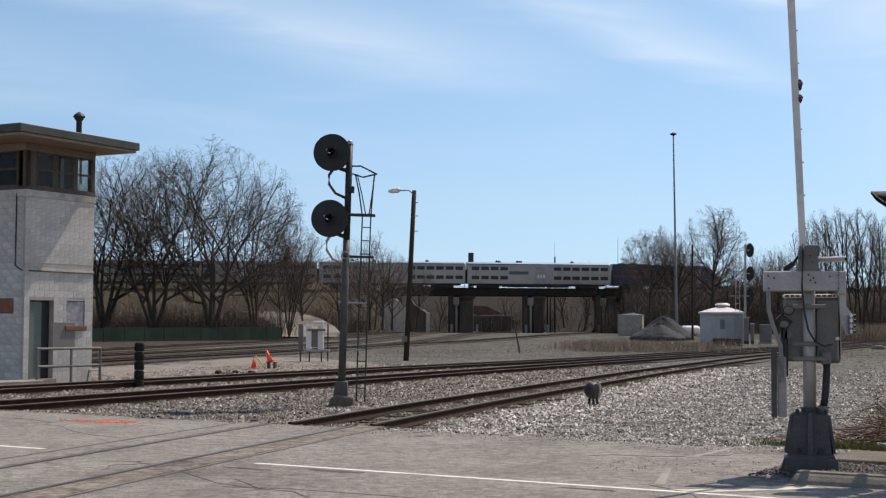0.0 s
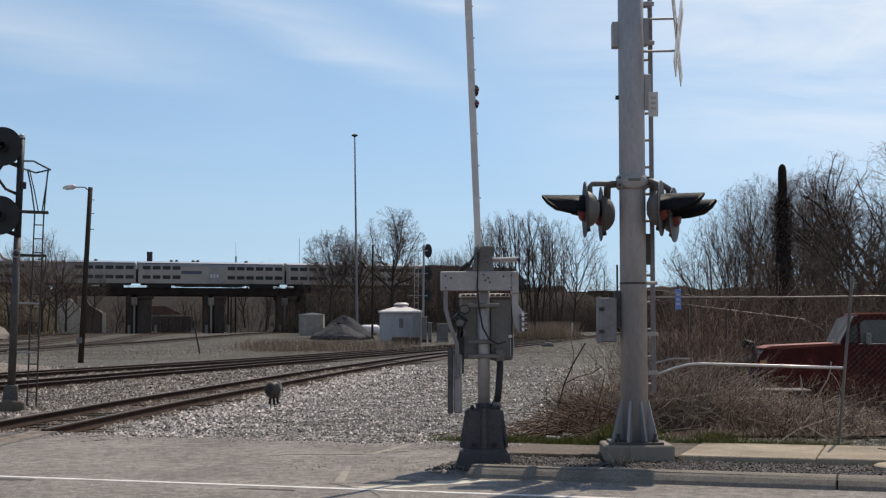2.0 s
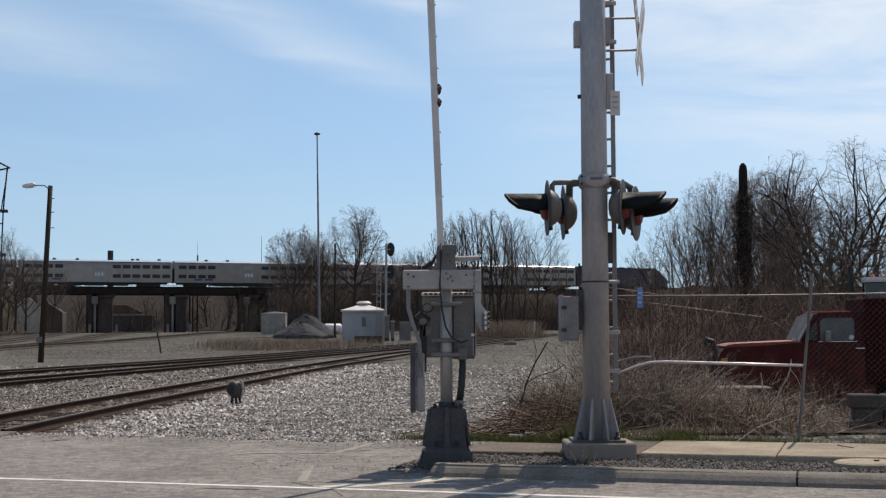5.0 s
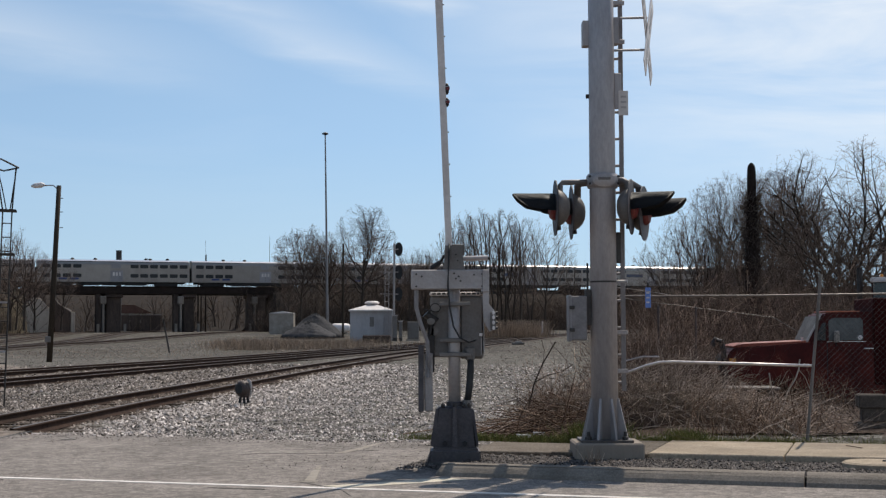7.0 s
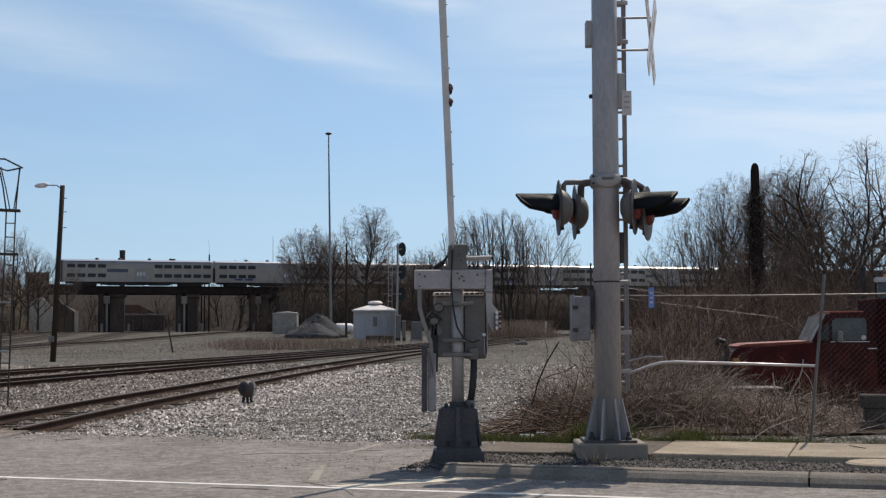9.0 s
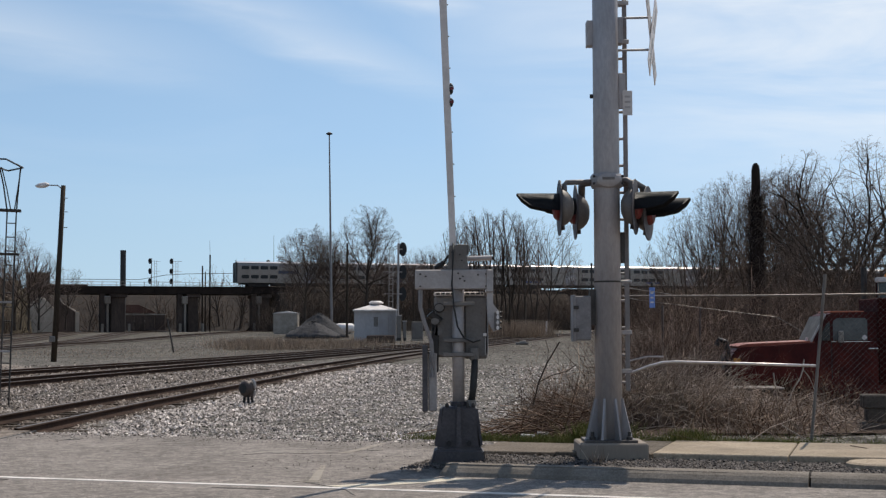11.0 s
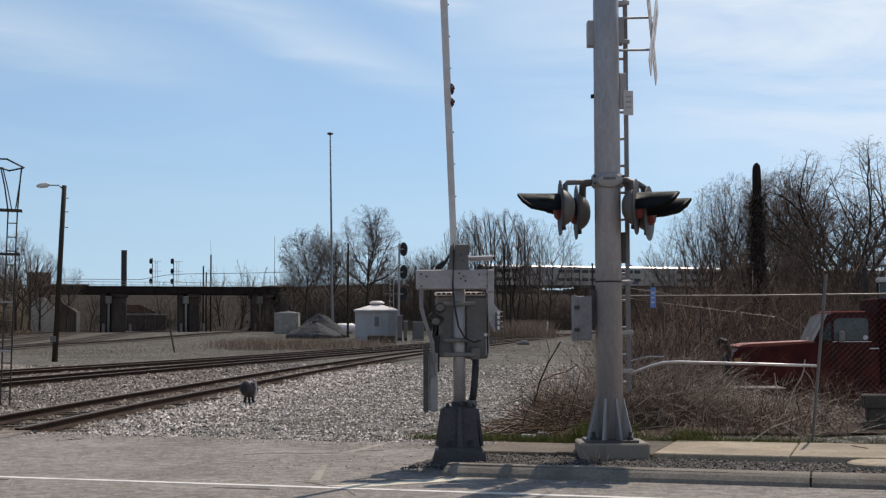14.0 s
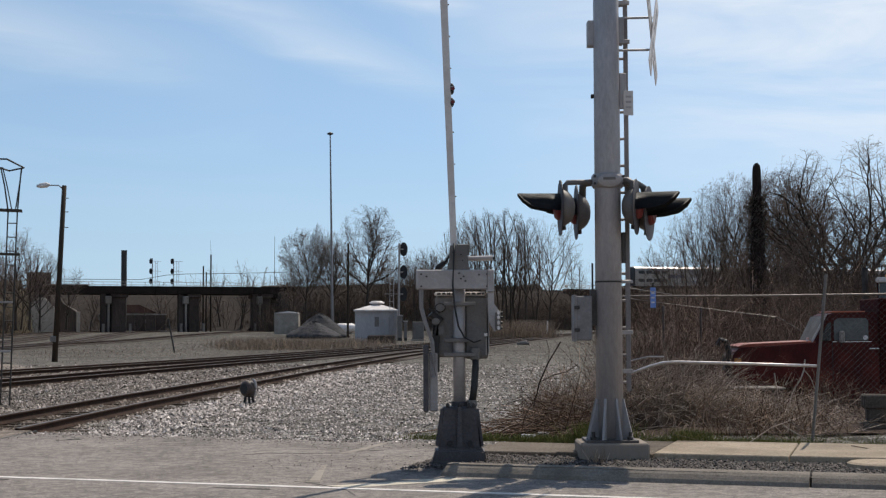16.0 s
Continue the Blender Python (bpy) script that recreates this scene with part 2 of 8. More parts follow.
M_DIRTWALK = mat("dirty_old_concrete", (0.108, 0.094, 0.074), (0.195, 0.173, 0.14), 2.4, 0.92, 0, 0.4, 10, (0.085, 0.075, 0.06))
M_WALK = mat("sidewalk_concrete", (0.29, 0.25, 0.185), (0.43, 0.375, 0.285), 1.6, 0.9, 0, 0.3, 12, (0.19, 0.165, 0.125))
M_LITCONC = mat("sunlit_concrete", (0.34, 0.305, 0.25), (0.52, 0.475, 0.4), 0.5, 0.92, 0, 0.3, 12, (0.3, 0.27, 0.22), 0.4)
M_OLDCONC = mat("old_concrete", (0.2, 0.18, 0.15), (0.34, 0.31, 0.265), 0.5, 0.92, 0, 0.3, 12, (0.12, 0.105, 0.085), 0.4)
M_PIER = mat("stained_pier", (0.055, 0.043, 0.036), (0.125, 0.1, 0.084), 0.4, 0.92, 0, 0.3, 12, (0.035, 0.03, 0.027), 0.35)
speckle(M_PLANK, 7.0, 0.55, 1.3)
speckle(M_KERB, 70.0, 0.84, 1.12)
speckle(M_WALK, 35.0, 0.78, 1.16)
speckle(M_DIRTWALK, 30.0, 0.65, 1.25)
M_RAIL = mat("rusty_rail", (0.026, 0.016, 0.012), (0.06, 0.038, 0.027), 4, 0.9, 0.0, 0.3)
M_RAILTOP = mat("worn_railhead", (0.06, 0.048, 0.04), (0.115, 0.1, 0.088), 2, 0.5, 0.5, 0.05)
M_TIE = mat("creosote_and_room_shade", (0.028, 0.022, 0.016), (0.075, 0.06, 0.045), 3, 0.9, 0, 0.5, 10)
M_BED = mat("oily_track_bed", (0.03, 0.025, 0.021), (0.085, 0.072, 0.06), 1.2, 0.95, 0, 0.5, 8, (0.022, 0.018, 0.014))
speckle(M_BED, 2.5, 0.55, 1.5)
M_TIEBED = mat("ties_and_ballast", (0.04, 0.034, 0.029), (0.125, 0.11, 0.096), 0.9, 0.95, 0, 0.6, 7, (0.05, 0.043, 0.037))
speckle(M_TIEBED, 3.0, 0.6, 1.4)
M_GALV = mat("galvanised_steel", (0.28, 0.283, 0.29), (0.41, 0.414, 0.424), 2.5, 0.6, 0.25, 0.08, 12, (0.15, 0.147, 0.145), 0.3)
M_ALU = mat("aluminium_paint", (0.3, 0.292, 0.288), (0.43, 0.42, 0.41), 3, 0.5, 0.3, 0.08, 10, (0.3, 0.285, 0.27))
M_GREYBOX = mat("weathered_grey_cabinet", (0.13, 0.125, 0.115), (0.2, 0.192, 0.18), 4, 0.6, 0.2, 0.1, 10, (0.1, 0.092, 0.083))
M_MASTGREY = mat("weathered_mast", (0.06, 0.055, 0.052), (0.115, 0.106, 0.1), 5, 0.65, 0.2, 0.1, 8, (0.045, 0.038, 0.034))
M_COACHGLASS = mat("coach_glass", (0.008, 0.009, 0.011), (0.016, 0.018, 0.021), 2, 0.4, 0, 0, spread=0)
M_LADDER = mat("dull_steel", (0.19, 0.188, 0.19), (0.285, 0.282, 0.285), 4, 0.6, 0.3, 0.08, 9, (0.14, 0.13, 0.12))
M_SHINY = mat("bright_galvanised_pipe", (0.5, 0.49, 0.48), (0.72, 0.71, 0.7), 12, 0.38, 0.6, 0.1, 5, (0.35, 0.32, 0.3))
M_OLDTIN = mat("rusty_tin", (0.05, 0.037, 0.032), (0.12, 0.1, 0.092), 9, 0.6, 0.3, 0.15, 6, (0.07, 0.04, 0.03))
M_BLUEGREY = mat("painted_base", (0.052, 0.05, 0.055), (0.105, 0.1, 0.107), 4, 0.65, 0.2, 0.15, 9, (0.05, 0.05, 0.05))
M_BLACK = mat("black_paint", (0.008, 0.008, 0.009), (0.022, 0.021, 0.022), 5, 0.6, 0, 0.08)
M_DARKSTEEL = mat("dark_steel", (0.03, 0.028, 0.026), (0.075, 0.07, 0.065), 4, 0.6, 0.4, 0.12)
M_RUBBER = mat("cable_rubber", (0.012, 0.012, 0.012), (0.025, 0.025, 0.025), 6, 0.6)
M_WHITE = mat("white_paint", (0.58, 0.57, 0.55), (0.76, 0.75, 0.73), 3, 0.55, 0, 0.05, 9, (0.5, 0.48, 0.45))
M_REDLENS = mat("red_lens", (0.11, 0.005, 0.006), (0.16, 0.008, 0.009), 9, 0.4, 0, 0.0, spread=0, coat=0.15)
M_WOODPOLE = mat("wood_pole", (0.028, 0.023, 0.018), (0.07, 0.058, 0.045), 3, 0.9, 0, 0.4, 10, None, 0.1)
M_BARK = mat("bark", (0.042, 0.034, 0.028), (0.1, 0.084, 0.07), 5, 0.95, 0, 0.4, 6, None, 0.3, spread=0.12)
M_SNAG = mat("dark_bark", (0.018, 0.013, 0.011), (0.045, 0.034, 0.028), 5, 0.95, 0, 0.5, 6, None, 0.3)
M_TWIG = mat("twigs", (0.095, 0.076, 0.064), (0.185, 0.15, 0.128), 2, 0.95, 0, 0, 6, spread=0.14)
M_BRUSH = island_mat("brush_stems", [(0.029, 0.020, 0.014), (0.100, 0.067, 0.048), (0.236, 0.163, 0.114), (0.041, 0.028, 0.019), (0.153, 0.102, 0.071), (0.065, 0.043, 0.030), (0.543, 0.424, 0.318)])
M_BRUSHDARK = island_mat("dark_brush_stems", [(0.032, 0.026, 0.022), (0.087, 0.07, 0.059), (0.056, 0.046, 0.038), (0.15, 0.125, 0.105)])
M_DEADWEED = island_mat("dead_weed_stems", [(0.09, 0.07, 0.053), (0.23, 0.185, 0.14), (0.36, 0.305, 0.245), (0.16, 0.125, 0.095), (0.56, 0.5, 0.425)])
M_STRAW = island_mat("dry_grass", [(0.21, 0.165, 0.12), (0.38, 0.31, 0.235), (0.28, 0.222, 0.163), (0.13, 0.102, 0.075)])
M_DEADSTICK = mat("bleached_branch", (0.3, 0.26, 0.21), (0.5, 0.45, 0.38), 6, 0.9, 0, 0.2)
M_GRASS = island_mat("green_grass", [(0.06, 0.085, 0.02), (0.11, 0.14, 0.035), (0.2, 0.19, 0.08), (0.08, 0.11, 0.03)])
M_STONES = island_mat("ballast_stones", [(0.05, 0.047, 0.043), (0.24, 0.23, 0.216), (0.45, 0.436, 0.415), (0.09, 0.084, 0.078), (0.7, 0.685, 0.665), (0.16, 0.152, 0.142), (0.33, 0.317, 0.3)])
M_DIRTSTONES = island_mat("dirty_ballast_stones", [(0.035, 0.031, 0.028), (0.13, 0.119, 0.107), (0.24, 0.224, 0.206), (0.055, 0.049, 0.043), (0.46, 0.44, 0.415), (0.09, 0.081, 0.072), (0.17, 0.157, 0.143)])
M_RUSTSTONES = island_mat("rust_stained_stones", [(0.03, 0.024, 0.02), (0.1, 0.083, 0.069), (0.2, 0.174, 0.15), (0.045, 0.036, 0.03), (0.34, 0.31, 0.28), (0.07, 0.057, 0.047)])
M_DARKSTONES = island_mat("dark_chippings", [(0.035, 0.033, 0.032), (0.085, 0.08, 0.076), (0.17, 0.16, 0.152), (0.055, 0.052, 0.05)])
M_LITTER = island_mat("litter", [(0.6, 0.58, 0.55), (0.75, 0.74, 0.72), (0.45, 0.43, 0.4)])
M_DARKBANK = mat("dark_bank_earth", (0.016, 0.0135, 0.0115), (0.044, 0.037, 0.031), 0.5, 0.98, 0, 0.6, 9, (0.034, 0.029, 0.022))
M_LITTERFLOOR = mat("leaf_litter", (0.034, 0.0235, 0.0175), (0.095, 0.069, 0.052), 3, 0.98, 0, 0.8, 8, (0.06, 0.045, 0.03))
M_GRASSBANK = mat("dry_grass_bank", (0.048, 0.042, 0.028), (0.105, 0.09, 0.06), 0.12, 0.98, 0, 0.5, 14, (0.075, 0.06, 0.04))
M_BLOCK = mat("painted_block", (0.47, 0.455, 0.425), (0.64, 0.625, 0.59), 1.3, 0.9, 0, 0.35, 16, (0.26, 0.24, 0.2), spread=0.06)
speckle(M_BLOCK, 3.0, 0.86, 1.06)
M_MORTAR = mat("mortar", (0.33, 0.31, 0.28), (0.5, 0.48, 0.445), 4, 0.95, 0, 0.3)
M_BRICKRED = mat("brick_red", (0.2, 0.09, 0.065), (0.3, 0.15, 0.11), 5, 0.9, 0, 0.3)
M_TRIM = mat("brown_trim", (0.055, 0.042, 0.033), (0.125, 0.1, 0.08), 3, 0.8, 0, 0.2, 9, (0.035, 0.028, 0.023), 0.3)
M_SOFFIT = mat("soffit_paint", (0.2, 0.165, 0.125), (0.31, 0.265, 0.21), 2, 0.85, 0, 0.1)
M_ROOFEDGE = mat("roof_edge_metal", (0.035, 0.034, 0.028), (0.1, 0.098, 0.084), 3, 0.6, 0.2, 0.1)
M_DOOR = mat("door_green_grey", (0.10, 0.13, 0.12), (0.16, 0.195, 0.18), 2, 0.6, 0, 0.05)
M_FOIL = mat("foil_sheet", (0.24, 0.22, 0.25), (0.5, 0.48, 0.52), 3, 0.45, 0.3, 0.9, 2)
M_RENDER = mat("grey_render", (0.2, 0.195, 0.18), (0.27, 0.26, 0.24), 2, 0.9, 0, 0.2)
M_DARKGLASS = mat("tinted_glass", (0.012, 0.014, 0.016), (0.02, 0.023, 0.026), 2, 0.12, 0, 0, spread=0, coat=0.3)
M_PANE = glass_mat("grimy_pane", (0.55, 0.56, 0.54), 0.05)
M_PANE.node_tree.nodes["Principled BSDF"].inputs["IOR"].default_value = 1.2
M_PANE.node_tree.nodes["Principled BSDF"].inputs["Transmission Weight"].default_value = 1.0
M_OLDWIRE = mat("weathered_wire", (0.08, 0.067, 0.06), (0.22, 0.196, 0.176), 9, 0.5, 0.3, 0.1)
M_MESHWIRE = mat("dull_mesh_wire", (0.035, 0.028, 0.024), (0.11, 0.092, 0.081), 9, 0.6, 0.2, 0.1)
M_CANE = island_mat("dry_canes", [(0.07, 0.056, 0.046), (0.2, 0.163, 0.132), (0.34, 0.288, 0.238), (0.11, 0.088, 0.071), (0.56, 0.5, 0.43), (0.15, 0.12, 0.096)])
# pale base colour stands in for the sky reflected in the glass
M_SCREEN = mat("windscreen_sky_sheen", (0.12, 0.135, 0.13), (0.24, 0.26, 0.255), 3, 0.2, 0, 0, spread=0)
M_SCREEN.node_tree.nodes["Principled BSDF"].inputs["Specular IOR Level"].default_value = 0.0
M_PANEGLEAM = mat("curtain", (0.32, 0.37, 0.37), (0.45, 0.5, 0.49), 3, 0.9, 0, 0.2)
M_STAINLESS = mat("stainless_side", (0.275, 0.265, 0.245), (0.37, 0.358, 0.332), 0.6, 0.42, 0.55, 0.03, 10, (0.25, 0.24, 0.225))
M_STAINROOF = mat("stainless_roof", (0.55, 0.55, 0.55), (0.68, 0.68, 0.68), 0.6, 0.3, 0.85, 0.02, 8)
M_UNDER = mat("underframe", (0.018, 0.017, 0.016), (0.045, 0.042, 0.04), 2, 0.8)
M_LOCOBLUE = mat("loco_blue", (0.012, 0.011, 0.03), (0.022, 0.02, 0.05), 1, 0.4, 0, 0.03, coat=0.3)
M_LOCOSTRIPE = mat("loco_stripe_dull", (0.1, 0.035, 0.025), (0.15, 0.05, 0.035), 1, 0.5)
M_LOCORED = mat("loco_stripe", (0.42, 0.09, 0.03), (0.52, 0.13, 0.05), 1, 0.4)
M_LOCOGREY = mat("loco_grey", (0.25, 0.25, 0.26), (0.36, 0.36, 0.37), 1, 0.5)
M_BARBLUE = mat("bar_blue", (0.03, 0.05, 0.16), (0.045, 0.07, 0.22), 2, 0.5)
M_LOGOBLUE = mat("panel_blue", (0.06, 0.075, 0.12), (0.085, 0.1, 0.155), 2, 0.5)
M_GIRDER = mat("rusted_girder", (0.018, 0.0145, 0.0128), (0.046, 0.035, 0.029), 0.6, 0.85, 0.1, 0.2, 12)
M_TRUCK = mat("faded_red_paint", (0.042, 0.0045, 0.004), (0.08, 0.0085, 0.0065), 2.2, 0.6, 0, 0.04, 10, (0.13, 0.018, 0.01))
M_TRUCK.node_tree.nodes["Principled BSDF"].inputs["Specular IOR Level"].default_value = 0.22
# lighter red than the body: sun on the bonnet put into its paint
M_BONNET = mat("sunlit_bonnet_paint", (0.15, 0.026, 0.014), (0.25, 0.055, 0.028), 2.5, 0.65, 0, 0.05, 8, (0.2, 0.05, 0.025))
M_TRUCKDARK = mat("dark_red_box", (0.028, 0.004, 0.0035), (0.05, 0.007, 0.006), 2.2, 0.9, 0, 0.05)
M_CHROME = mat("chrome", (0.5, 0.5, 0.5), (0.65, 0.65, 0.65), 3, 0.2, 1.0, 0.02)
M_AMBER = mat("amber_lens", (0.5, 0.2, 0.02), (0.65, 0.3, 0.04), 6, 0.3)
M_TYRE = mat("tyre", (0.012, 0.012, 0.012), (0.03, 0.029, 0.028), 6, 0.85)
M_BLOCKS = mat("weathered_block", (0.07, 0.061, 0.05), (0.165, 0.146, 0.124), 4, 0.95, 0, 0.7, 7, (0.07, 0.06, 0.048), spread=0.12)
M_BLUETAG = mat("blue_tag", (0.1, 0.2, 0.55), (0.16, 0.29, 0.68), 6, 0.5)
M_CONE = mat("orange_plastic", (0.75, 0.09, 0.03), (0.9, 0.15, 0.05), 3, 0.5)
M_YELLOW = mat("yellow_paint", (0.55, 0.42, 0.06), (0.7, 0.55, 0.1), 3, 0.6)
M_HUT = mat("hut_grey_paint", (0.36, 0.37, 0.385), (0.47, 0.48, 0.495), 0.8, 0.7, 0, 0.1, 9, (0.3, 0.3, 0.3), 0.4)
M_ROOFRED = mat("red_roof", (0.1, 0.058, 0.046), (0.16, 0.095, 0.074), 1, 0.9)
M_GREENMESH = mat("green_mesh", (0.012, 0.024, 0.019), (0.03, 0.05, 0.041), 0.5, 0.9, 0, 0.3)
M_PILE = mat("grey_stone_pile", (0.03, 0.031, 0.033), (0.095, 0.098, 0.102), 2.5, 0.95, 0, 0.9, 9)
# brush tones with the shade among distant stems put into the colour
M_SHADEBRUSH = island_mat("shaded_brush_stems", [(0.045, 0.034, 0.027), (0.09, 0.068, 0.054), (0.06, 0.045, 0.036), (0.14, 0.108, 0.085)])
M_THICKET = island_mat("thicket_stems", [(0.015, 0.0095, 0.0075), (0.055, 0.037, 0.029), (0.125, 0.087, 0.068), (0.022, 0.0145, 0.0115), (0.072, 0.049, 0.038), (0.36, 0.28, 0.23)])
M_FARSTONES = island_mat("far_yard_stones", [(0.07, 0.064, 0.058), (0.16, 0.149, 0.135), (0.28, 0.263, 0.242), (0.11, 0.101, 0.091)])
M_FARTREE = mat("far_woods", (0.09, 0.082, 0.075), (0.15, 0.138, 0.125), 0.08, 1.0, 0, 0.0, 9)


# ---- mesh helpers ----
def finish(name, me, material, parent=None, label=""):
    ob = new(name, me)
    if material:
        me.materials.append(material)
    if parent:
        ob.parent = parent
    if label:
        ob["label"] = label
    return ob


def part(name, bm, material, parent, label="", smooth=False):
    me = bpy.data.meshes.new(name)
    bmesh.ops.recalc_face_normals(bm, faces=bm.faces)
    bm.to_mesh(me)
    bm.free()
    if smooth:
        for p in me.polygons:
            p.use_smooth = True
    return finish(name, me, material, parent, label)


def thing(name, m, label, category, group="", kind=""):
    ob = new(name)
    ob.empty_display_size = 0.2
    ob.matrix_basis = m
    return tagged(ob, label, category, group, kind)


def structure(name, bm, material, label="", category="", smooth=False):
    return tagged(part(name, bm, material, None, "", smooth), label, category, "", "structure")


def bevelled(bm, w=0.01, seg=1):
    bmesh.ops.bevel(bm, geom=list(bm.edges), offset=w, segments=seg, affect="EDGES", clamp_overlap=True)
    return bm


def box(x0, y0, z0, x1, y1, z1, bevel=0.0, bm=None, m=None):
    out = bm or bmesh.new()
    r = bmesh.ops.create_cube(out, size=1.0)
    t = Matrix.Translation(((x0 + x1) / 2, (y0 + y1) / 2, (z0 + z1) / 2)) @ Matrix.Diagonal((x1 - x0, y1 - y0, z1 - z0, 1))
    if m:
        t = m @ t
    bmesh.ops.transform(out, matrix=t, verts=r["verts"])
    if bevel and not bm:
        bevelled(out, bevel)
    return out


def rod(a, b, r0, r1=None, n=10, bm=None):
    out = bm or bmesh.new()
    a, b = Vector(a), Vector(b)
    d = b - a
    m = Matrix.Translation((a + b) / 2) @ d.to_track_quat("Z", "Y").to_matrix().to_4x4()
    bmesh.ops.create_cone(out, cap_ends=True, segments=n, radius1=r0, radius2=r0 if r1 is None else r1, depth=d.length, matrix=m)
    return out


def tube(pts, r, n=8, bm=None):
    """A bent pipe through the points."""
    out = bm or bmesh.new()
    pts = [Vector(p) for p in pts]
    rings = []
    for i, p in enumerate(pts):
        d = (pts[min(i + 1, len(pts) - 1)] - pts[max(i - 1, 0)]).normalized()
        q = d.to_track_quat("Z", "Y").to_matrix()
        rings.append([out.verts.new(p + q @ Vector((r * math.cos(k * 2 * math.pi / n), r * math.sin(k * 2 * math.pi / n), 0))) for k in range(n)])
    for a, b in zip(rings, rings[1:]):
        for k in range(n):
            out.faces.new((a[k], a[(k + 1) % n], b[(k + 1) % n], b[k]))
    out.faces.new(rings[0][::-1])
    out.faces.new(rings[-1])
    return out


def lathe(profile, n=16, m=None, bm=None):
    """Turns (radius, height) pairs round z."""
    out = bm or bmesh.new()
    rings = [[out.verts.new((r * math.cos(k * 2 * math.pi / n), r * math.sin(k * 2 * math.pi / n), z)) for k in range(n)] for r, z in profile]
    for a, b in zip(rings, rings[1:]):
        for k in range(n):
            out.faces.new((a[k], a[(k + 1) % n], b[(k + 1) % n], b[k]))
    out.faces.new(rings[0][::-1])
    out.faces.new(rings[-1])
    if m:
        bmesh.ops.transform(out, matrix=m, verts=[v for r in rings for v in r])
    return out


def prism(outline, y0, y1, bm=None, m=None):
    """An outline in x, z drawn out along y."""
    out = bm or bmesh.new()
    a = [out.verts.new((x, y0, z)) for x, z in outline]
    b = [out.verts.new((x, y1, z)) for x, z in outline]
    out.faces.new(a)
    out.faces.new(b[::-1])
    for i in range(len(a)):
        j = (i + 1) % len(a)
        out.faces.new((a[j], a[i], b[i], b[j]))
    if m:
        bmesh.ops.transform(out, matrix=m, verts=a + b)
    return out


def arrays_mesh(name, co, faces):
    """A mesh from arrays of places and of equal-sided faces."""
    me = bpy.data.meshes.new(name)
    k = faces.shape[1]
    me.vertices.add(len(co))
    me.vertices.foreach_set("co", np.ascontiguousarray(co, dtype=np.float32).ravel())
    me.loops.add(faces.size)
    me.loops.foreach_set("vertex_index", np.ascontiguousarray(faces, dtype=np.int32).ravel())
    me.polygons.add(len(faces))
    me.polygons.foreach_set("loop_start", np.arange(0, faces.size, k, dtype=np.int32))
    me.update(calc_edges=True)
    return me


def sticks_mesh(name, p0, p1, r0, r1, n=3, point=None):
    """Many thin tapered sticks in one mesh; those marked in point end in a tip."""
    if point is not None and point.any():
        p0, p1, r0, r1 = (np.asarray(v, dtype=float) for v in (p0, p1, r0, r1))
        return joined_mesh(name, stick_arrays(p0[~point], p1[~point], r0[~point], r1[~point], n), spike_arrays(p0[point], p1[point], r0[point]))
    return arrays_mesh(name, *stick_arrays(p0, p1, r0, r1, n))


def joined_mesh(name, first, second):
    """One mesh of two sets of places and faces with different numbers of sides."""
    (ca, fa), (cb, fb) = first, second
    me = bpy.data.meshes.new(name)
    co = np.concatenate([ca, cb])
    loops = np.concatenate([fa.ravel(), fb.ravel() + len(ca)])
    starts = np.concatenate([np.arange(len(fa)) * fa.shape[1], fa.size + np.arange(len(fb)) * fb.shape[1]])
    me.vertices.add(len(co))
    me.vertices.foreach_set("co", np.ascontiguousarray(co, dtype=np.float32).ravel())
    me.loops.add(len(loops))
    me.loops.foreach_set("vertex_index", np.ascontiguousarray(loops, dtype=np.int32))
    me.polygons.add(len(starts))
    me.polygons.foreach_set("loop_start", np.ascontiguousarray(starts, dtype=np.int32))
    me.update(calc_edges=True)
    return me


def spike_arrays(p0, p1, r0):
    d = (p1 - p0) / np.maximum(np.linalg.norm(p1 - p0, axis=1, keepdims=True), 1e-9)
    ref = np.where(np.abs(d[:, 2:3]) > 0.9, np.array([[1.0, 0, 0]]), np.array([[0, 0, 1.0]]))
    a = np.cross(d, ref)
    a /= np.maximum(np.linalg.norm(a, axis=1, keepdims=True), 1e-9)
    b = np.cross(d, a)
    ring = [p0 + (a * math.cos(k * 2.0944) + b * math.sin(k * 2.0944)) * r0[:, None] for k in range(3)]
    co = np.stack(ring + [p1], 1).reshape(-1, 3)
    base = (np.arange(len(p0)) * 4)[:, None]
    f = np.concatenate([base + np.array([[k, (k + 1) % 3, 3]]) for k in range(3)])
    return co, f


